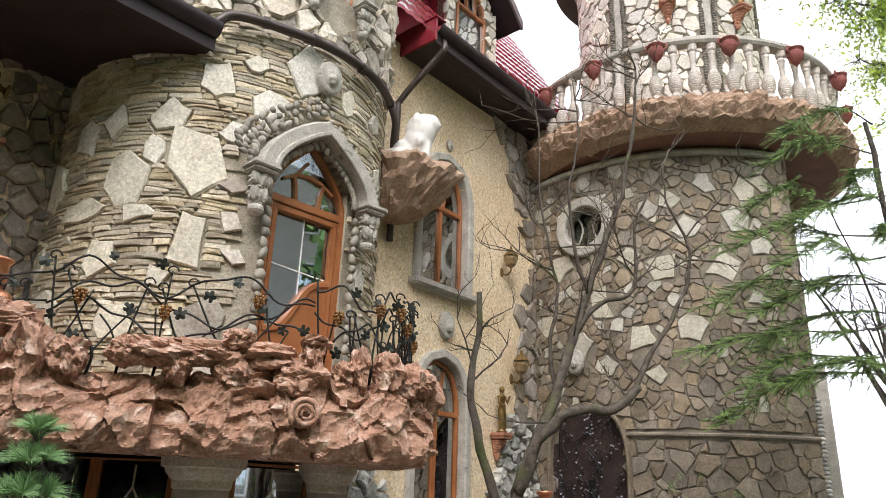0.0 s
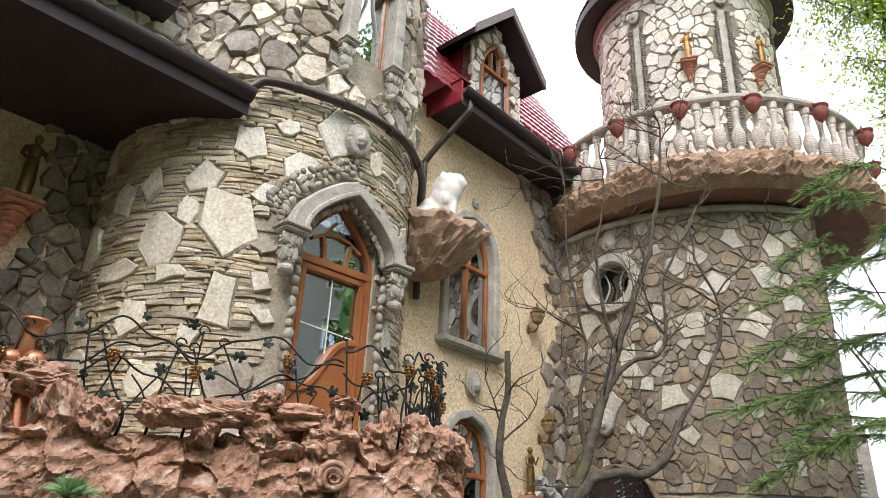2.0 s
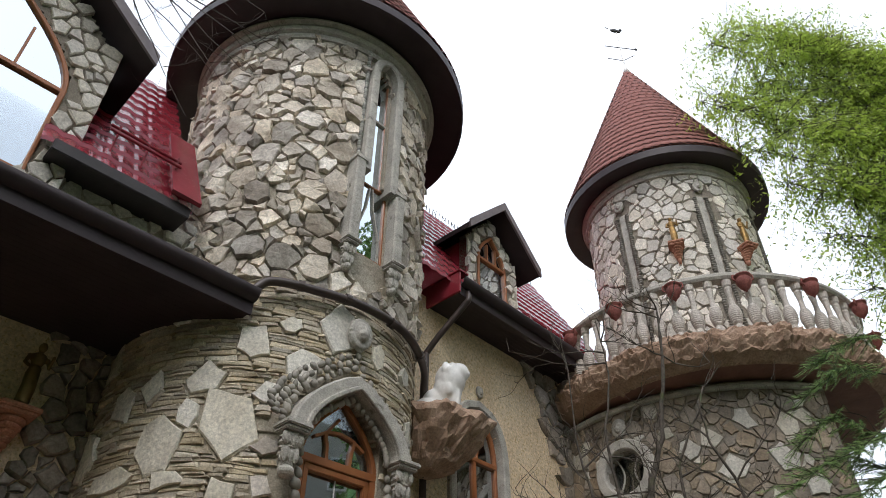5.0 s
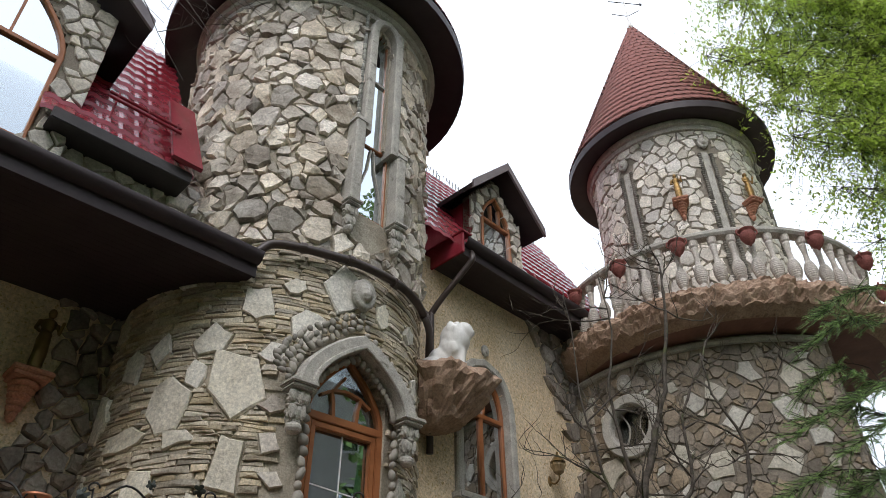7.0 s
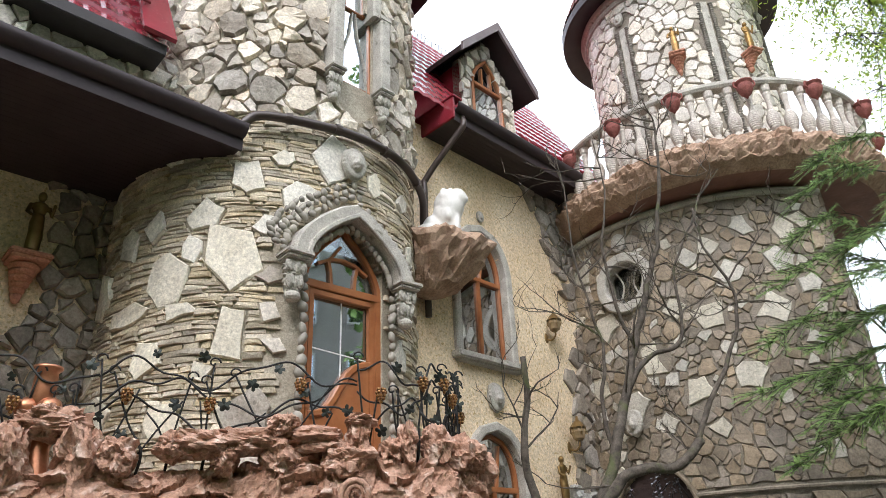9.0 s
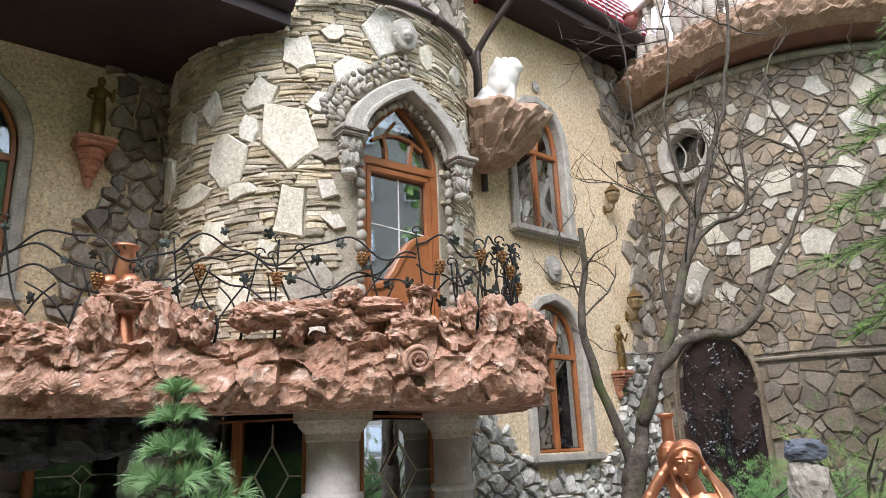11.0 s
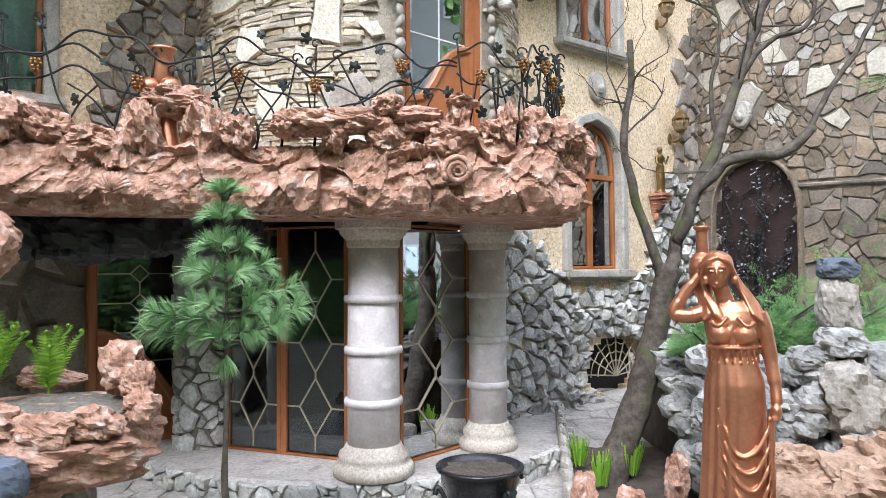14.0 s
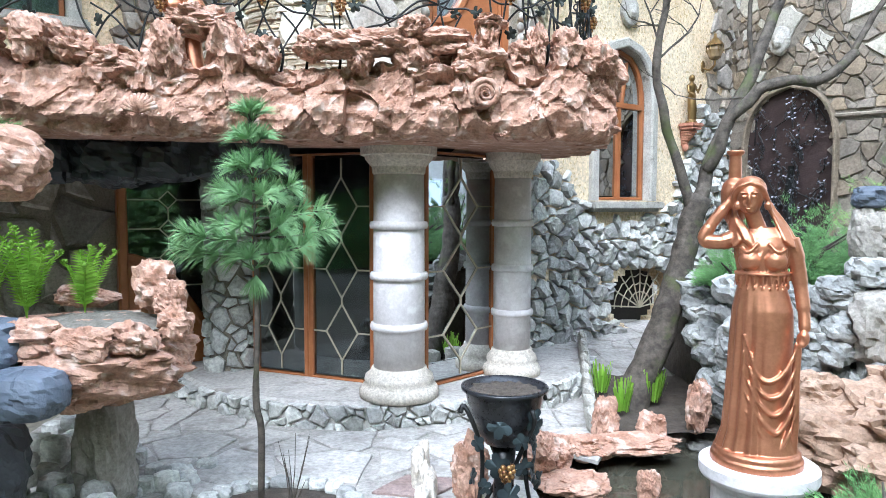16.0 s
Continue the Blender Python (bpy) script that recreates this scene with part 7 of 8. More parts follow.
for z in [1.5 + 0.07 * i for i in range(14)]:
    needles(Vector((-0.02, 0, z)), (0, 0, 1), 50, 0.11, 1.6)
needles(Vector((-0.04, 0, 2.42)), (0, 0, 1), 160, 0.13, 0.8)
needles(Vector((0.0, -0.03, 1.48)), (0, -0.6, -1), 200, 0.15, 0.9)
tagged(nd.make("needle_field", NEEDLE, pine), kind="stuff")

# earth and border stones round the pine
g = Geo()
g.lathe([(0.46, -0.12), (0.44, -0.01), (0.3, 0.015), (0.02, 0.02)], (-0.98, 4.25, 0), 30, 0.8)
tagged(g.make("pine_bed", SOIL, smooth=True), "round bed of brown earth under the pine", "bed", kind="structure")
for i in range(22):
    a = 2 * math.pi * i / 22
    rock("border_stone", (-0.98 + 0.48 * math.cos(a), 4.25 + 0.385 * math.sin(a), 0.01), (0.075, 0.06, 0.05), GREY[0], "small grey stone edging the pine bed", i * 1.7, 8, 0.35)
for k in range(9):
    a = gr.uniform(0, 6.28)
    e = Vector((-0.86 + 0.1 * math.cos(a), 4.2 + 0.1 * math.sin(a), gr.uniform(0.2, 0.5)))
    ob = Geo().tube([(-0.88, 4.2, 0.0), Vector((-0.88, 4.2, 0)).lerp(e, 0.5) + Vector((0.01, 0, 0.02)), e], [0.004, 0.003, 0.0015], 5).make("dry_shoot", BARK)
    tagged(ob, "thin dry shoot in the pine bed", "shoot", "dry shoots by the pine")

# rocks added under the balcony edge to cover bright wall, shade in their colour
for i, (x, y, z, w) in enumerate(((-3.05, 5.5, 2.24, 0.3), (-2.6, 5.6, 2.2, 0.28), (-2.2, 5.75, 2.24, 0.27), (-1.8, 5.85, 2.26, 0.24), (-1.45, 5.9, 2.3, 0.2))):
    rock("hanging_rock", (x, y, z), (w, 0.3, 0.2), BLACKROCK, "added rock coloured near-black for the shade under the balcony", i + 40, 18, 0.45, kind="structure")

# rock planter with ferns
planter = tagged(rock("rock_planter", (-2.12, 4.12, 0.96), (0.76, 0.58, 0.27), REDROCK, "", 5, 60, 0.42), "red rock planter bowl filled with earth", "planter")
for i, (x, y, z, a, b, c) in enumerate(((-1.68, 4.22, 1.40, 0.13, 0.11, 0.16), (-1.56, 4.12, 1.30, 0.1, 0.1, 0.12), (-1.48, 4.0, 1.2, 0.1, 0.1, 0.1), (-2.25, 4.5, 1.28, 0.2, 0.1, 0.07), (-2.45, 3.78, 1.18, 0.2, 0.12, 0.1), (-2.15, 3.7, 1.17, 0.2, 0.1, 0.1), (-1.85, 3.7, 1.14, 0.18, 0.1, 0.1), (-1.66, 3.82, 1.14, 0.13, 0.12, 0.1))):
    rock("rim_rock", (x, y, z), (a, b, c), REDROCK, "", i + 11, 22, 0.8, planter)
g = Geo()
for i in range(10):
    for j in range(40):
        r, a = 0.46 * i / 9, 2 * math.pi * j / 40
        g.v.append((-2.0 + r * math.cos(a) * 0.95, 4.15 + r * math.sin(a) * 0.85, 1.222 - 0.06 * (i / 9) ** 3 + 0.02 * noise.noise(Vector((r * math.cos(a) * 25, r * math.sin(a) * 25, 0)))))
for i in range(9):
    for j in range(40):
        a, b = i * 40 + j, i * 40 + (j + 1) % 40
        g.f.append((a, b, b + 40, a + 40))
g.make("soil", mat("gravelly_soil", (0.14, 0.125, 0.10), (0.22, 0.20, 0.165), scale=20, bump=1.0, fine=80), planter)
rock("foot", (-2.05, 4.3, 0.36), (0.17, 0.2, 0.42), DARK[0], "", 15, 18, 0.3, planter)


def fern(x, y, z, n, h, label):
    top = place("fern", Matrix.Translation((x, y, z)), label, "fern", "ferns in the planter")
    for k in range(n):
        a = gr.uniform(0, 6.28)
        lean = gr.uniform(0.05, 0.2)
        hh = h * gr.uniform(0.75, 1.1)
        g = Geo()
        pts = []
        for i in range(13):
            t = i / 12
            curl = max(0, t - 0.86) * 7
            pts.append(Vector((math.cos(a) * (lean * t ** 1.5 + 0.02 * math.sin(curl * 3)), math.sin(a) * (lean * t ** 1.5 + 0.02 * math.sin(curl * 3)), hh * t - 0.01 * curl)))
        g.tube(pts, 0.004, 5)
        side = Vector((-math.sin(a), math.cos(a), 0))
        for i in range(2, 12):
            w = 0.078 * math.sin(math.pi * (i + 1) / 13.5) + 0.01
            for q in (-1, 1):
                for u in (0, 0.5):
                    c = pts[i].lerp(pts[min(i + 1, 12)], u)
                    g.add([c + Vector((0, 0, -0.006)), c + side * q * w + Vector((math.cos(a) * 0.02, math.sin(a) * 0.02, 0.02)), c + Vector((0, 0, 0.012))], [(0, 1, 2)])
        g.ball(pts[-1], (0.014, 0.014, 0.014), n=5)
        g.make("frond", FERN, top)


fern(-2.36, 4.05, 1.22, 12, 0.5, "bright green unfurling fern clump in the planter")
fern(-2.5, 3.9, 1.22, 9, 0.55, "tall bright green fern clump in the planter")
fern(-2.1, 4.2, 1.23, 7, 0.40, "small bright green fern with curled tips")
rock("rock_outcrop", (-2.65, 4.0, 2.12), (0.5, 0.3, 0.26), REDROCK, "overhanging red rock ledge of the upper planter", 3, 34, 0.4, kind="structure")
rock("dark_rock", (-2.03, 3.5, 0.93), (0.2, 0.18, 0.14), BLUEROCK, "smooth dark blue-black boulder", 8, 26, 0.18)
rock("dark_rock", (-2.4, 3.7, 1.12), (0.28, 0.24, 0.16), BLUEROCK, "dark wet boulder against the planter", 9, 26, 0.22)
rock("dark_rock", (-2.45, 3.5, 0.45), (0.34, 0.34, 0.36), BLACKROCK, "large dark boulder low beside the path", 10, 26, 0.25)
for i in range(70):
    x, y = gr.uniform(-2.75, -1.62), gr.uniform(4.0, 5.0)
    if x > -1.9 and y < 4.3:
        continue
    s = gr.uniform(0.05, 0.11)
    rock("cobble", (x, y, gr.uniform(0.0, 0.35) * max(0, min(1, (-1.6 - x) * 1.2))), (s, s * 0.8, s * 0.8), GREY[0], "rounded grey cobble stacked below the planter", i, 7, 0.2, category="cobble")
g = Geo()
g.tube(spline([(-2.15, 4.28, 0.16), (-2.05, 4.3, 0.18), (-1.98, 4.32, 0.2), (-1.94, 4.33, 0.2)]), [0.04, 0.042, 0.042, 0.042, 0.042, 0.042] + [0.04] * 6 + [0.03] * 5 + [0.016, 0.014], 12)
tagged(g.make("bottle", mat("green_bottle_glass", (0.01, 0.06, 0.03), (0.02, 0.09, 0.05), rough=0.1, bump=0), smooth=True), "green glass bottle lying below the planter", "bottle")

# dry-stone wall of the raised bed, rocks by the pond
BEDROCK = mat("mossy_grey_rock", (0.20, 0.20, 0.19), (0.38, 0.375, 0.35), scale=7, bump=1.0, fine=30, vary=0.3, dirt=((0.12, 0.135, 0.06), 6, 0.64))
WEATHERED = mat("weathered_stone", (0.25, 0.225, 0.19), (0.41, 0.375, 0.325), scale=8, bump=1.0, fine=30)
bw = empty("garden_wall", "dry-stone wall of grey rocks round a raised bed", "wall", kind="structure")
for i in range(150):
    t = gr.random()
    x = 2.36 + 1.5 * t
    y = 5.75 - 0.45 * math.sin(t * 2.6) + gr.uniform(-0.1, 0.1)
    z = gr.uniform(0.25, 1.22)
    s = gr.uniform(0.075, 0.135)
    rock("rock", (x, y, z), (s * 1.15, s, s * 0.9), BEDROCK, "", i * 0.7, 9, 0.55, bw, gr.uniform(-0.6, 0.6))
for i in range(16):
    rock("rock", (2.42 + gr.uniform(-0.1, 0.1), 5.7 + i * 0.06, 0.2 + 0.065 * i % 1.1), (0.16, 0.2, 0.1), BEDROCK, "", i * 1.9, 10, 0.45, bw)
for x, y, z, a, b, c in ((3.3, 5.2, 0.98, 0.26, 0.22, 0.3), (3.35, 5.15, 0.6, 0.2, 0.2, 0.18), (3.6, 5.2, 1.2, 0.26, 0.22, 0.2), (3.8, 5.0, 0.7, 0.3, 0.3, 0.35), (3.25, 5.25, 1.38, 0.2, 0.16, 0.12), (3.05, 5.3, 1.25, 0.16, 0.14, 0.1)):
    rock("rock", (x, y, z), (a, b, c), WEATHERED if z == 0.98 else BEDROCK, "", x * 5, 20, 0.4, bw)
rock("standing_stone", (3.27, 5.3, 1.66), (0.16, 0.14, 0.22), WEATHERED, "pale upright stone carrying a blue one", 4, 20, 0.35)
rock("blue_stone", (3.27, 5.3, 1.94), (0.15, 0.11, 0.09), BLUEROCK, "blue-grey stone balanced on a pale rock", 6, 18, 0.3)
g = Geo()
g.box((3.85, 6.9, 0.55), (2.6, 2.3, 1.3), None, 0.15)
tagged(g.make("raised_bed", SOIL), "raised planting bed of dark soil", "bed", kind="structure")
PONDROCK = [(2.75, 4.75, 0.28, 0.6, 0.35, 0.26), (3.2, 4.6, 0.4, 0.5, 0.4, 0.3), (2.5, 4.95, 0.35, 0.35, 0.25, 0.18), (2.95, 4.35, 0.2, 0.4, 0.3, 0.2), (2.75, 5.05, 0.5, 0.25, 0.2, 0.15), (3.5, 4.9, 0.45, 0.4, 0.3, 0.3),
            (1.35, 5.55, 0.14, 0.11, 0.1, 0.2), (1.55, 5.35, 0.03, 0.4, 0.14, 0.07), (1.72, 5.5, 0.1, 0.12, 0.1, 0.14), (2.12, 5.62, 0.24, 0.1, 0.1, 0.22), (0.82, 5.0, 0.05, 0.17, 0.16, 0.17), (0.72, 4.85, 0.14, 0.15, 0.13, 0.14), (0.95, 4.7, -0.02, 0.26, 0.22, 0.07), (0.22, 4.45, 0.15, 0.12, 0.1, 0.24), (1.46, 4.75, -0.06, 0.08, 0.07, 0.12), (1.15, 5.3, 0.02, 0.2, 0.15, 0.1)]
for i, (x, y, z, a, b, c) in enumerate(PONDROCK):
    rock("pond_rock", (x, y, z), (a, b, c), BROWNROCK if i < 6 else REDROCK, "broken red rock at the edge of the pond", i * 1.3 + 2, 36, 0.8)
for i in range(26):
    a = 2 * math.pi * i / 26
    rock("edge_stone", (1.75 + 1.42 * math.cos(a), 4.6 + 1.3 * math.sin(a), -0.12), (0.22, 0.2, 0.1), GREY[0], "flat grey stone rimming the pond", i * 2.1, 12, 0.35)
g = Geo()
for i in range(9):
    rr = rock("kerb_stone", (1.28 + 0.05 * i, 5.75 + 0.3 * i, 0.1 + 0.025 * i), (0.05, 0.14, 0.1), TRIM, "upright pale slab edging the flower bed", i, 10, 0.3)
for i in range(7):
    rock("kerb_stone", (-0.08 + 0.05 * math.sin(i), 4.1 + 0.13 * i, 0.08), (0.05, 0.1, 0.14), CAPITAL, "weathered pale slab edging the path bed", i + 20, 10, 0.35)
g = Geo()
for i in range(12):
    for j in range(12):
        x, y = 1.32 + 0.09 * i, 5.55 + 0.16 * j
        g.v.append((x + 0.3 * j / 11, y, max(ground_z(x, y), -0.05) + 0.1 + 0.03 * noise.noise(Vector((x * 9, y * 9, 0)))))
g.f = [(j + 12 * i, j + 12 * i + 12, j + 12 * i + 13, j + 12 * i + 1) for i in range(11) for j in range(11)]
tagged(g.make("flower_bed", SOIL), "narrow flower bed of brown earth", "bed", kind="structure")
for x, y in ((1.95, 6.3), (2.02, 6.45), (1.6, 6.0), (1.55, 6.6)):
    top = place("sprouting_plant", Matrix.Translation((x, y, 0.1)), "clump of fresh yellow-green shoots in the bed", "plant", "shoots in the flower bed")
    g = Geo()
    for _ in range(46):
        a, r = gr.uniform(0, 6.28), gr.uniform(0, 0.07)
        h = gr.uniform(0.14, 0.3)
        p = Vector((r * math.cos(a), r * math.sin(a), 0))
        q = p + Vector((0.05 * math.cos(a), 0.05 * math.sin(a), h))
        w = Vector((-math.sin(a), math.cos(a), 0)) * 0.006
        g.add([p - w, p + w, q + w * 1.5, q - w * 1.5], [(0, 1, 2, 3)])
    g.make("tuft", FERN, top)

# junipers in the raised bed
def juniper(x, y, z, r, h, n, label, material=JUNIPER):
    top = place("juniper_shrub", Matrix.Translation((x, y, z)), label, "shrub", "junipers in the raised bed")
    g = Geo()
    for i in range(7):
        a = gr.uniform(0, 6.28)
        g.tube([(0, 0, -0.1), (r * 0.4 * math.cos(a), r * 0.4 * math.sin(a), h * 0.4), (r * 0.8 * math.cos(a), r * 0.8 * math.sin(a), h * 0.6)], [0.02, 0.014, 0.006], 6)
    g.make("branch", DARKBARK, top)
    g = Geo()
    for _ in range(n):
        a, e = gr.uniform(0, 6.28), gr.random() ** 0.6
        d = Vector((math.cos(a) * (0.35 + e), math.sin(a) * (0.35 + e), gr.uniform(0.1, 0.9) * (1.3 - e))).normalized()
        rr = gr.uniform(0.35, 1.0)
        c = Vector((d.x * r * rr, d.y * r * rr, d.z * h * rr))
        for _ in range(60):
            t = (d + Vector((gr.uniform(-0.7, 0.7), gr.uniform(-0.7, 0.7), gr.uniform(-0.4, 0.6)))).normalized()
            L = gr.uniform(0.02, 0.055)
            o = Vector((gr.uniform(-0.03, 0.03), gr.uniform(-0.03, 0.03), gr.uniform(-0.03, 0.03))) + d * gr.uniform(0, 0.09)
            w = t.orthogonal().normalized() * 0.0032
            g.add([c + o - w, c + o + w, c + o + t * L], [(0, 1, 2)])
    tagged(g.make("foliage", material, top), kind="stuff")


juniper(3.05, 6.0, 1.2, 0.55, 0.75, 380, "dense green juniper spilling over the rocks")
juniper(3.65, 6.1, 1.2, 0.6, 0.7, 380, "dense green juniper beside the iron door")
juniper(2.62, 6.1, 1.15, 0.3, 0.4, 170, "small juniper behind the grey rocks")
juniper(4.5, 6.6, 1.1, 0.7, 1.5, 420, "tall light green juniper by the tower", SPRUCE)
juniper(2.35, 3.55, 0.1, 0.42, 0.4, 260, "low juniper at the edge of the pond")
juniper(-2.75, 3.95, 2.25, 0.3, 0.25, 120, "small green juniper on the upper ledge")

# old bare tree
def limb(g, pts, r0, r1, n=6, segs=9):
    p = spline(pts, n)
    p = [q + Vector((noise.noise(q * 4), noise.noise(q * 4 + Vector((5, 0, 0))), noise.noise(q * 4 + Vector((0, 7, 0))))) * 0.035 for q in p]
    k = len(p) - 1
    g.tube(p, [r0 + (r1 - r0) * i / k + 0.12 * r0 * noise.noise(q * 7) for i, q in enumerate(p)], segs)
    return p


tree = empty("bare_tree", "old gnarled tree with bare twisted limbs", "tree", at=(0, 0, 0))
g = Geo()
ends = []
limb(g, [(1.72, 6.25, -0.1), (1.9, 6.4, 0.35), (2.1, 6.5, 0.8), (2.3, 6.58, 1.4), (2.45, 6.6, 1.95)], 0.155, 0.105, 8, 16)
g.make("trunk", BARK, tree, "", True)
for nm, pts, r0, r1 in (("limb", [(2.42, 6.6, 1.85), (2.6, 6.65, 2.4), (2.95, 6.75, 3.1), (3.33, 6.95, 3.95), (3.52, 7.0, 4.42), (3.75, 7.0, 5.0), (4.04, 7.0, 5.8), (4.25, 7.0, 6.8), (4.3, 7, 7.5)], 0.105, 0.016),
                        ("limb", [(2.52, 6.6, 2.2), (2.75, 6.5, 2.75), (3.1, 6.45, 3.0), (3.5, 6.45, 3.02), (3.8, 6.5, 3.28)], 0.085, 0.055),
                        ("limb", [(3.74, 6.5, 3.2), (3.95, 6.5, 3.6), (4.3, 6.5, 4.1), (4.52, 6.5, 4.6), (4.5, 6.5, 5.0), (4.3, 6.5, 5.4), (4.25, 6.5, 5.9)], 0.045, 0.012),
                        ("limb", [(2.4, 6.6, 1.75), (2.25, 6.6, 2.2), (2.1, 6.6, 2.75), (2.03, 6.6, 3.2), (2.1, 6.6, 3.7), (2.1, 6.6, 4.15)], 0.075, 0.035),
                        ("limb", [(3.33, 6.95, 3.9), (3.6, 6.95, 4.25), (3.95, 6.9, 4.4), (4.1, 6.9, 4.75), (4.15, 6.9, 5.4), (4.6, 6.9, 6.2)], 0.05, 0.012),
                        ("limb", [(3.0, 6.8, 3.2), (2.98, 6.85, 3.8), (3.1, 6.9, 4.4), (2.95, 6.9, 5.0), (2.9, 6.9, 5.8), (2.85, 6.9, 6.9)], 0.035, 0.008),
                        ("limb", [(3.5, 7.0, 4.4), (3.35, 7.0, 5.0), (3.3, 7.0, 5.7), (3.45, 7.0, 6.3), (3.4, 7, 7.2)], 0.035, 0.008)):
    g = Geo()
    ends.append((limb(g, pts, r0 * 0.68, r1 * 0.8), r0))
    g.make(nm, BARK, tree, "", True)
tw = Geo()


def twig(p, d, L, r, depth):
    pts = [p]
    for i in range(4):
        d = (d + Vector((gr.uniform(-0.35, 0.35), gr.uniform(-0.35, 0.35), gr.uniform(-0.25, 0.35)))).normalized()
        pts.append(pts[-1] + d * L / 4)
    tw.tube(pts, [r, r * 0.85, r * 0.7, r * 0.5, r * 0.3], 5)
    if depth:
        for q in pts[1:]:
            if gr.random() < 0.75:
                twig(q, (d + Vector((gr.uniform(-1, 1), gr.uniform(-0.8, 0.8), gr.uniform(-0.5, 0.9)))).normalized(), L * gr.uniform(0.4, 0.75), r * 0.55, depth - 1)


for (path, r0), cnt in zip(ends, (14, 3, 6, 4, 9, 6, 6)):
    for _ in range(cnt):
        i = gr.randint(len(path) // 3, len(path) - 1)
        twig(path[i], Vector((gr.uniform(-1, 1), gr.uniform(-0.6, 0.6), gr.uniform(-0.2, 1))).normalized(), gr.uniform(0.35, 0.9), 0.012, 2)
tagged(tw.make("twig_field", BARK, tree), kind="stuff")

# conifer beside the far tower
con = empty("conifer_tree", "open feathery conifer with fresh green sprays", "tree")
g = Geo()
limb(g, [(7.6, 6.5, -0.1), (7.55, 6.5, 2.5), (7.5, 6.5, 4.5), (7.4, 6.5, 7.0)], 0.13, 0.02)
g.make("trunk", DARKBARK, con)
wd, sp = Geo(), Geo()


def spray(p, d, L):
    n = int(L / 0.02)
    for i in range(n):
        c = p + d * (L * i / n) + Vector((0, 0, -0.12 * L * (i / n) ** 2))
        for _ in range(9):
            t = (d * 0.8 + Vector((gr.uniform(-1, 1), gr.uniform(-1, 1), gr.uniform(-0.7, 0.7)))).normalized()
            w = t.orthogonal().normalized() * 0.0024
            sp.add([c - w, c + w, c + t * gr.uniform(0.03, 0.06)], [(0, 1, 2)])


for k, (x, y, z) in enumerate(((4.25, 6.0, 3.75), (4.5, 6.05, 4.25), (4.8, 6.1, 4.9), (5.2, 6.2, 5.5), (4.75, 5.9, 3.45), (5.5, 6.2, 6.1), (5.0, 6.0, 4.2), (5.4, 6.2, 3.5), (5.2, 5.8, 4.7), (5.6, 5.9, 5.3), (4.6, 6.2, 3.1), (5.9, 6.3, 6.6), (6.9, 6.0, 5.2), (7.2, 6.2, 4.2), (7.0, 6.4, 6.0), (5.3, 6.4, 3.9))):
    e = Vector((x, y, z))
    s = Vector((7.5, 6.5, z + 0.25 + 0.1 * (7.4 - x)))
    path = spline([s, s.lerp(e, 0.35) + Vector((0, gr.uniform(-0.2, 0.2), gr.uniform(-0.1, 0.25))), s.lerp(e, 0.7) + Vector((0, gr.uniform(-0.2, 0.2), gr.uniform(-0.05, 0.2))), e + Vector((0, 0, -0.12))], 7)
    wd.tube(path, [0.013 - 0.010 * i / (len(path) - 1) for i in range(len(path))], 6)
    for q in path[6:]:
        for _ in range(6):
            d = ((e - s).normalized() + Vector((gr.uniform(-0.9, 0.9), gr.uniform(-0.9, 0.9), gr.uniform(-0.6, 0.3)))).normalized()
            L = gr.uniform(0.15, 0.42)
            wd.tube([q, q + d * L], [0.005, 0.002], 4)
            spray(q, d, L)
wd.make("branch", DARKBARK, con)
tagged(sp.make("needle_field", SPRUCE, con), kind="stuff")

# dark bare tree beyond, birch overhead, bare twigs over the left roof
far = empty("far_tree", "slim dark tree with upswept bare branches", "tree")
g = Geo()
limb(g, [(9.6, 8.6, -0.1), (9.55, 8.6, 2.0), (9.5, 8.6, 3.6)], 0.12, 0.08)
g.make("trunk", DARKBARK, far)
tw = Geo()
for k in range(16):
    a = gr.uniform(0, 6.28)
    e = Vector((9.5 + gr.uniform(-1.5, 1.4), 8.6 + gr.uniform(-0.6, 0.6), gr.uniform(5.2, 7.0)))
    path = limb(tw, [(9.5, 8.6, gr.uniform(2.8, 3.7)), Vector((9.5, 8.6, 4.0)).lerp(e, 0.5) + Vector((gr.uniform(-0.3, 0.3), 0, -0.3)), e], 0.04, 0.006, 5, 5)
    for _ in range(8):
        twig(gr.choice(path[3:]), Vector((gr.uniform(-1, 1), gr.uniform(-0.5, 0.5), gr.uniform(0, 1))).normalized(), gr.uniform(0.3, 0.7), 0.009, 1)
tagged(tw.make("branch_field", DARKBARK, far), kind="stuff")

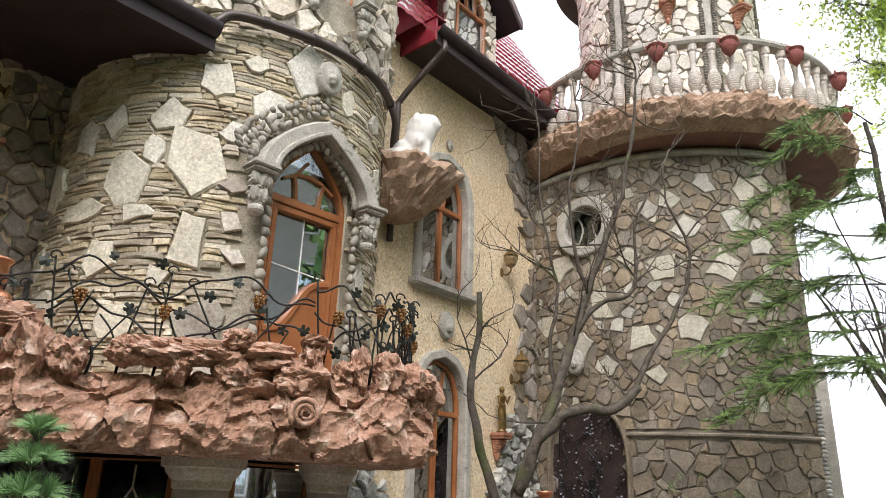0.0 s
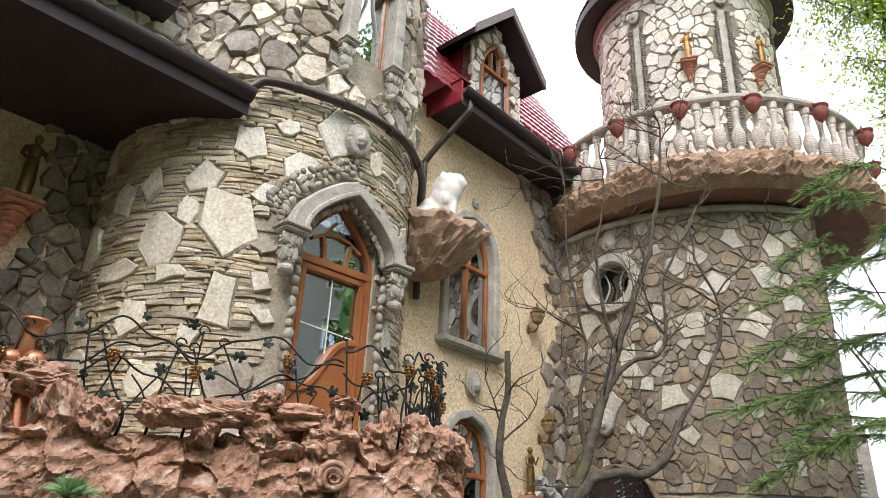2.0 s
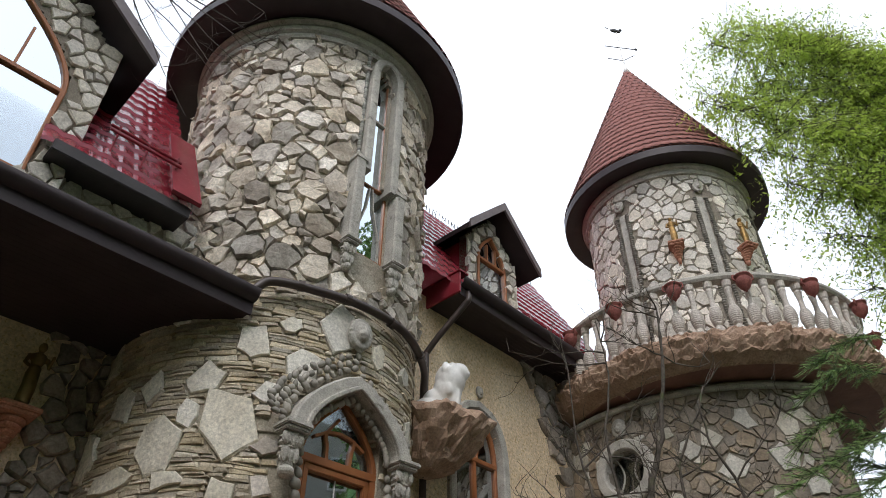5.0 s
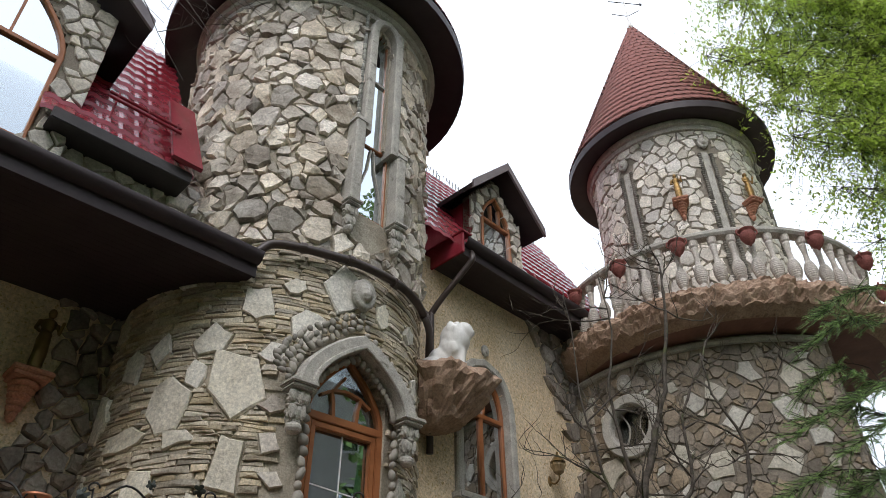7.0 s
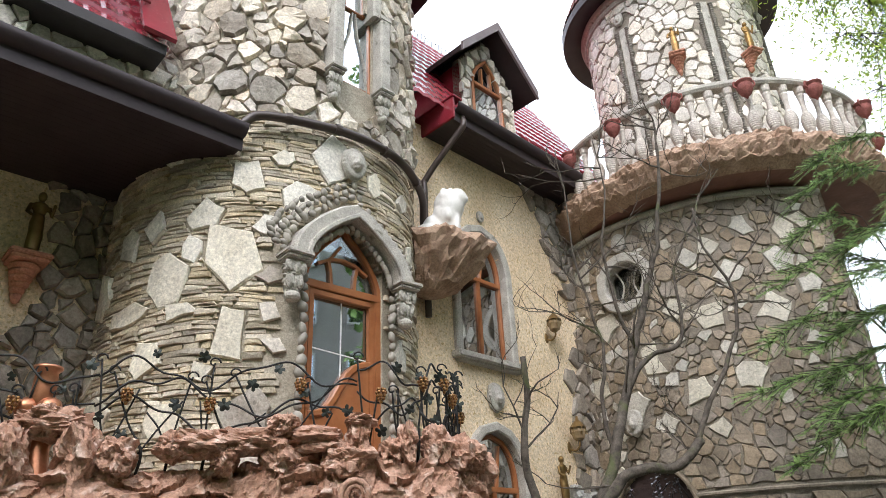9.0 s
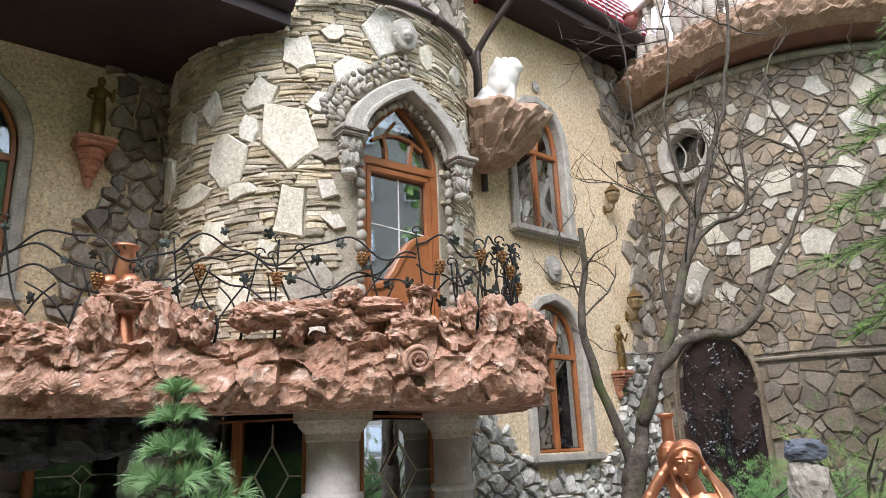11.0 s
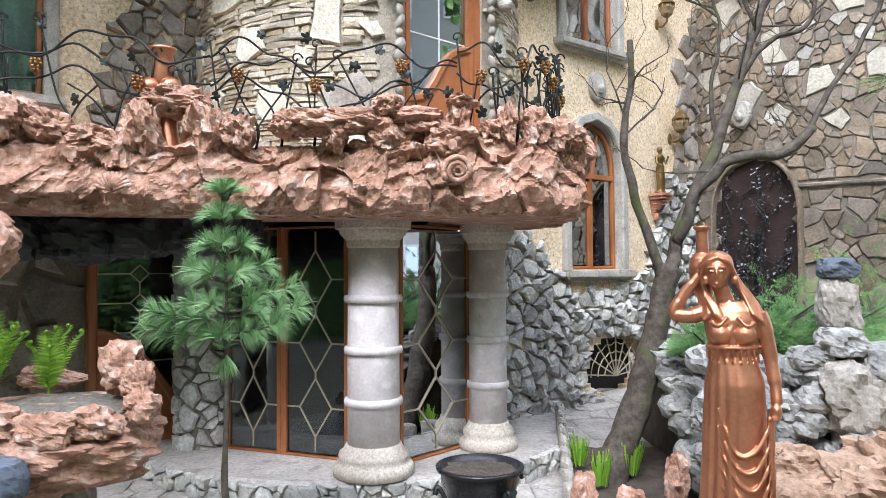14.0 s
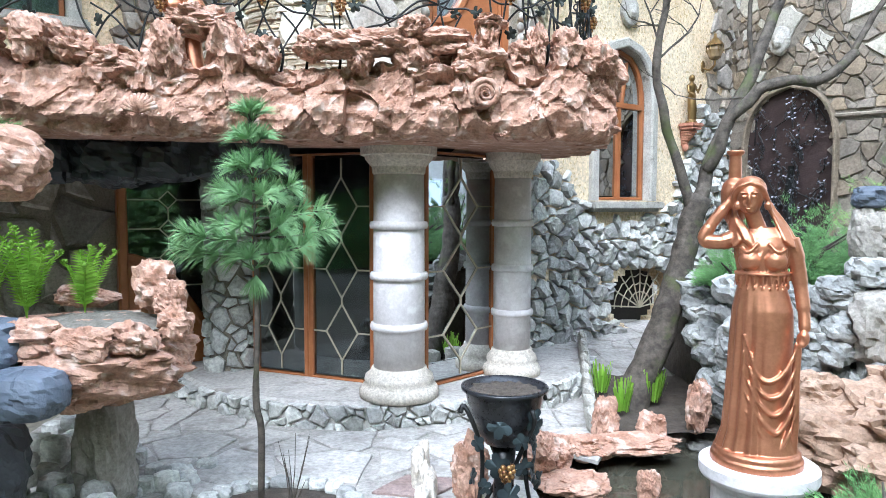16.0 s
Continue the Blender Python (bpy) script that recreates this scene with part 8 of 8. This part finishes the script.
birch = empty("birch_tree", "tall birch in bright spring leaf reaching over", "tree")
g = Geo()
limb(g, [(15.8, 8.6, -0.1), (15.7, 8.7, 6.0), (15.5, 8.8, 12.0), (15.4, 8.9, 17.0), (15.3, 8.9, 20.0)], 0.28, 0.06)
g.make("trunk", mat("birch_bark", (0.55, 0.53, 0.5), (0.7, 0.69, 0.66), scale=4, bump=0.3, dirt=((0.05, 0.05, 0.05), 3, 0.62)), birch)
bw_, lf = Geo(), Geo()
for k, (x, y, z, dens) in enumerate(((7.7, 7.9, 14.3, 0.6), (8.3, 8.0, 13.2, 0.8), (9.1, 8.0, 12.4, 1), (9.9, 8.2, 11.4, 0.9), (10.4, 8.4, 10.4, 0.7), (9.0, 8.5, 15.6, 1), (10.2, 8.7, 16.6, 1), (11.0, 8.5, 13.8, 1), (10.7, 8.3, 9.2, 0.6), (11.5, 8.4, 15.2, 1), (11.9, 8.8, 12.2, 1), (11.2, 8.1, 17.5, 1), (9.6, 8.2, 14.2, 1), (10.3, 8.0, 12.6, 1), (11.8, 8.0, 10.6, 0.8), (11.6, 8.2, 8.4, 0.5), (8.4, 8.3, 15.0, 0.8), (10.9, 7.8, 11.2, 0.9), (11.3, 7.9, 12.8, 1), (11.0, 7.6, 9.9, 0.7), (12.1, 8.0, 9.0, 0.6), (12.2, 8.2, 13.8, 1), (8.6, 8, 16.8, 1), (9.4, 8.2, 17.8, 1), (10.6, 8.4, 18.6, 1), (11.8, 8.4, 18.4, 1), (12.4, 8.4, 16.4, 1), (13, 8.2, 14.9, 1), (13.2, 8.2, 17.4, 1), (13.0, 8.3, 12.0, 1))):
    e = Vector((x - 0.75, y, z - 0.7))
    s = Vector((15.4, 8.8, z - 1.2 + gr.uniform(-0.6, 0.6)))
    path = limb(bw_, [s, s.lerp(e, 0.5) + Vector((0, 0, 0.45)), e], 0.05, 0.008, 9, 6)
    for q in path[4:]:
        for _ in range(int(19 * dens)):
            d = Vector((gr.uniform(-1, 1), gr.uniform(-1, 1), gr.uniform(-1.0, 0.75))).normalized()
            L = gr.uniform(0.35, 1.3)
            tip = q + d * L + Vector((0, 0, -0.25 * L))
            bw_.tube([q, q + d * L * 0.6, tip], [0.006, 0.004, 0.002], 4)
            for i in range(22):
                t = gr.uniform(0.15, 1.0)
                c = q.lerp(tip, t) + Vector((gr.uniform(-0.09, 0.09), gr.uniform(-0.09, 0.09), gr.uniform(-0.14, 0.05)))
                r1 = Vector((gr.uniform(-1, 1), gr.uniform(-1, 1), gr.uniform(-1, 1))).normalized()
                r2 = r1.orthogonal().normalized()
                s1 = gr.uniform(0.036, 0.066)
                lf.add([c - r1 * s1, c + r2 * s1 * 0.6, c + r1 * s1, c - r2 * s1 * 0.6], [(0, 1, 2, 3)])
bw_.make("bough", DARKBARK, birch)
tagged(lf.make("leaf_field", LEAF, birch), kind="stuff")

tw = Geo()
lt = empty("overhanging_branches", "fine bare budding branches over the dormer", "tree")
for k in range(9):
    a = Vector((-4.2, 5.0, 10.2 + 0.2 * k))
    e = Vector((gr.uniform(-2.4, -1.0), gr.uniform(4.6, 5.6), gr.uniform(8.0, 9.6)))
    path = limb(tw, [a, a.lerp(e, 0.5) + Vector((0, 0, 0.3)), e], 0.02, 0.003, 6, 5)
    for _ in range(9):
        twig(gr.choice(path[4:]), Vector((gr.uniform(-0.4, 1), gr.uniform(-0.5, 0.5), gr.uniform(-0.9, 0.3))).normalized(), gr.uniform(0.25, 0.6), 0.004, 1)
tagged(tw.make("twig_field", DARKBARK, lt), kind="stuff")
g = Geo()
limb(g, [(-4.4, 5.2, -0.1), (-4.5, 5.1, 4.0), (-4.4, 5.0, 8.0), (-4.2, 5.0, 12.0)], 0.16, 0.06)
g.make("trunk", DARKBARK, lt)

# ---- what stands behind and beyond ----
block = place("apartment_building", Matrix.Translation((22, -4, 0)) @ Matrix.Rotation(radians(63), 4, "Z"), "pale apartment house with rows of white windows", "building")
g = Geo()
g.box((0, -5, 9), (30, 10, 18))
g.make("wall", FACADE, block)
Geo().box((0, -5, 18.2), (31, 11, 0.4)).make("roof", METALROOF, block)
wf = pane = None
for fl in range(6):
    for i in range(10):
        m = Matrix.Translation((-13.5 + 3.0 * i, 0.06, 1.6 + 2.9 * fl))
        if wf is None:
            wf = band([(-0.8, 0), (-0.8, 1.5), (0.8, 1.5), (0.8, 0)], -0.12, -0.06, 0.06, True)
            bar(wf, (0, 0), (0, 1.5), 0.1, -0.05, 0.05)
            wf = wf.make("window", BOARD, block)
            pane = plate([(-0.75, 0.05), (-0.75, 1.45), (0.75, 1.45), (0.75, 0.05)], 0.0, 0.02).make("pane", GLASS, wf)
            wf.matrix_basis = m
        else:
            o = wf.copy()
            scene.collection.objects.link(o)
            o.matrix_basis = m
            q = pane.copy()
            scene.collection.objects.link(q)
            q.parent = o
core = Geo()
na, nz = 90, 12
for i in range(na + 1):
    a = radians(78 + 204 * i / na)
    top_z = 12.5 + 3.2 * noise.noise(Vector((i * 0.16, 1, 0))) + 1.4 * noise.noise(Vector((i * 0.6, 4, 0)))
    if 97 < math.degrees(a) < 138:
        top_z = 2.6 + 0.06 * top_z
    for j in range(nz + 1):
        r = 13.5 + 1.1 * noise.noise(Vector((i * 0.35, j * 0.7, 8))) - 1.2 * math.sin(math.pi * j / nz)
        core.v.append((r * math.sin(a), 3.0 + r * math.cos(a), -0.2 + top_z * j / nz))
for i in range(na):
    for j in range(nz):
        k = i * (nz + 1) + j
        core.f.append((k, k + nz + 1, k + nz + 2, k + 1))
tagged(core.make("tree_belt", JUNIPER), "dense dark green belt of garden trees", "trees", kind="stuff")
hedge = Geo()
for _ in range(16000):
    a = radians(gr.uniform(78, 282))
    z = gr.uniform(0.1, 14.0) * gr.random() ** 0.3
    if 97 < math.degrees(a) < 138:
        z *= 0.22
    r = 12.3 + gr.uniform(-1.0, 1.0)
    c = Vector((r * math.sin(a), 3.0 + r * math.cos(a), z))
    r1 = Vector((gr.uniform(-1, 1), gr.uniform(-1, 1), gr.uniform(-1, 1))).normalized()
    r2 = r1.orthogonal().normalized()
    hedge.add([c - r1 * 0.16, c + r2 * 0.1, c + r1 * 0.16, c - r2 * 0.1], [(0, 1, 2, 3)])
tagged(hedge.make("garden_shrubs", SPRUCE), "loose green foliage on the far side of the garden", "shrub", kind="stuff")
for tx, ty, th, wide in ((-6, -6.5, 10, 2.6), (7, -6, 11, 2.6), (13.5, -5.0, 25, 5.0), (18.5, 1.5, 25, 5.0)):
    top = place("garden_tree", Matrix.Translation((tx, ty, 0)), "leafy tree across the garden", "tree", "trees across the garden")
    Geo().tube(spline([(0, 0, -0.1), (0.1, 0, th * 0.4), (0, 0.1, th * 0.9)]), [0.25] * 6 + [0.14] * 6 + [0.05], 8).make("trunk", DARKBARK, top)
    g = Geo()
    for _ in range(int(2600 * (wide / 2.6) ** 2)):
        a, t = gr.uniform(0, 6.28), gr.random()
        r = wide * math.sin(math.pi * (0.12 + 0.8 * t)) * gr.random() ** 0.45 * (0.7 + 0.5 * noise.noise(Vector((a * 2, t * 6, tx))))
        c = Vector((r * math.cos(a), r * math.sin(a), th * (0.3 + 0.72 * t) if th < 20 else th * (0.48 + 0.5 * t)))
        r1 = Vector((gr.uniform(-1, 1), gr.uniform(-1, 1), gr.uniform(-1, 1))).normalized()
        r2 = r1.orthogonal().normalized()
        g.add([c - r1 * 0.16, c + r2 * 0.1, c + r1 * 0.16, c - r2 * 0.1], [(0, 1, 2, 3)])
    tagged(g.make("crown", SPRUCE, top), kind="stuff")
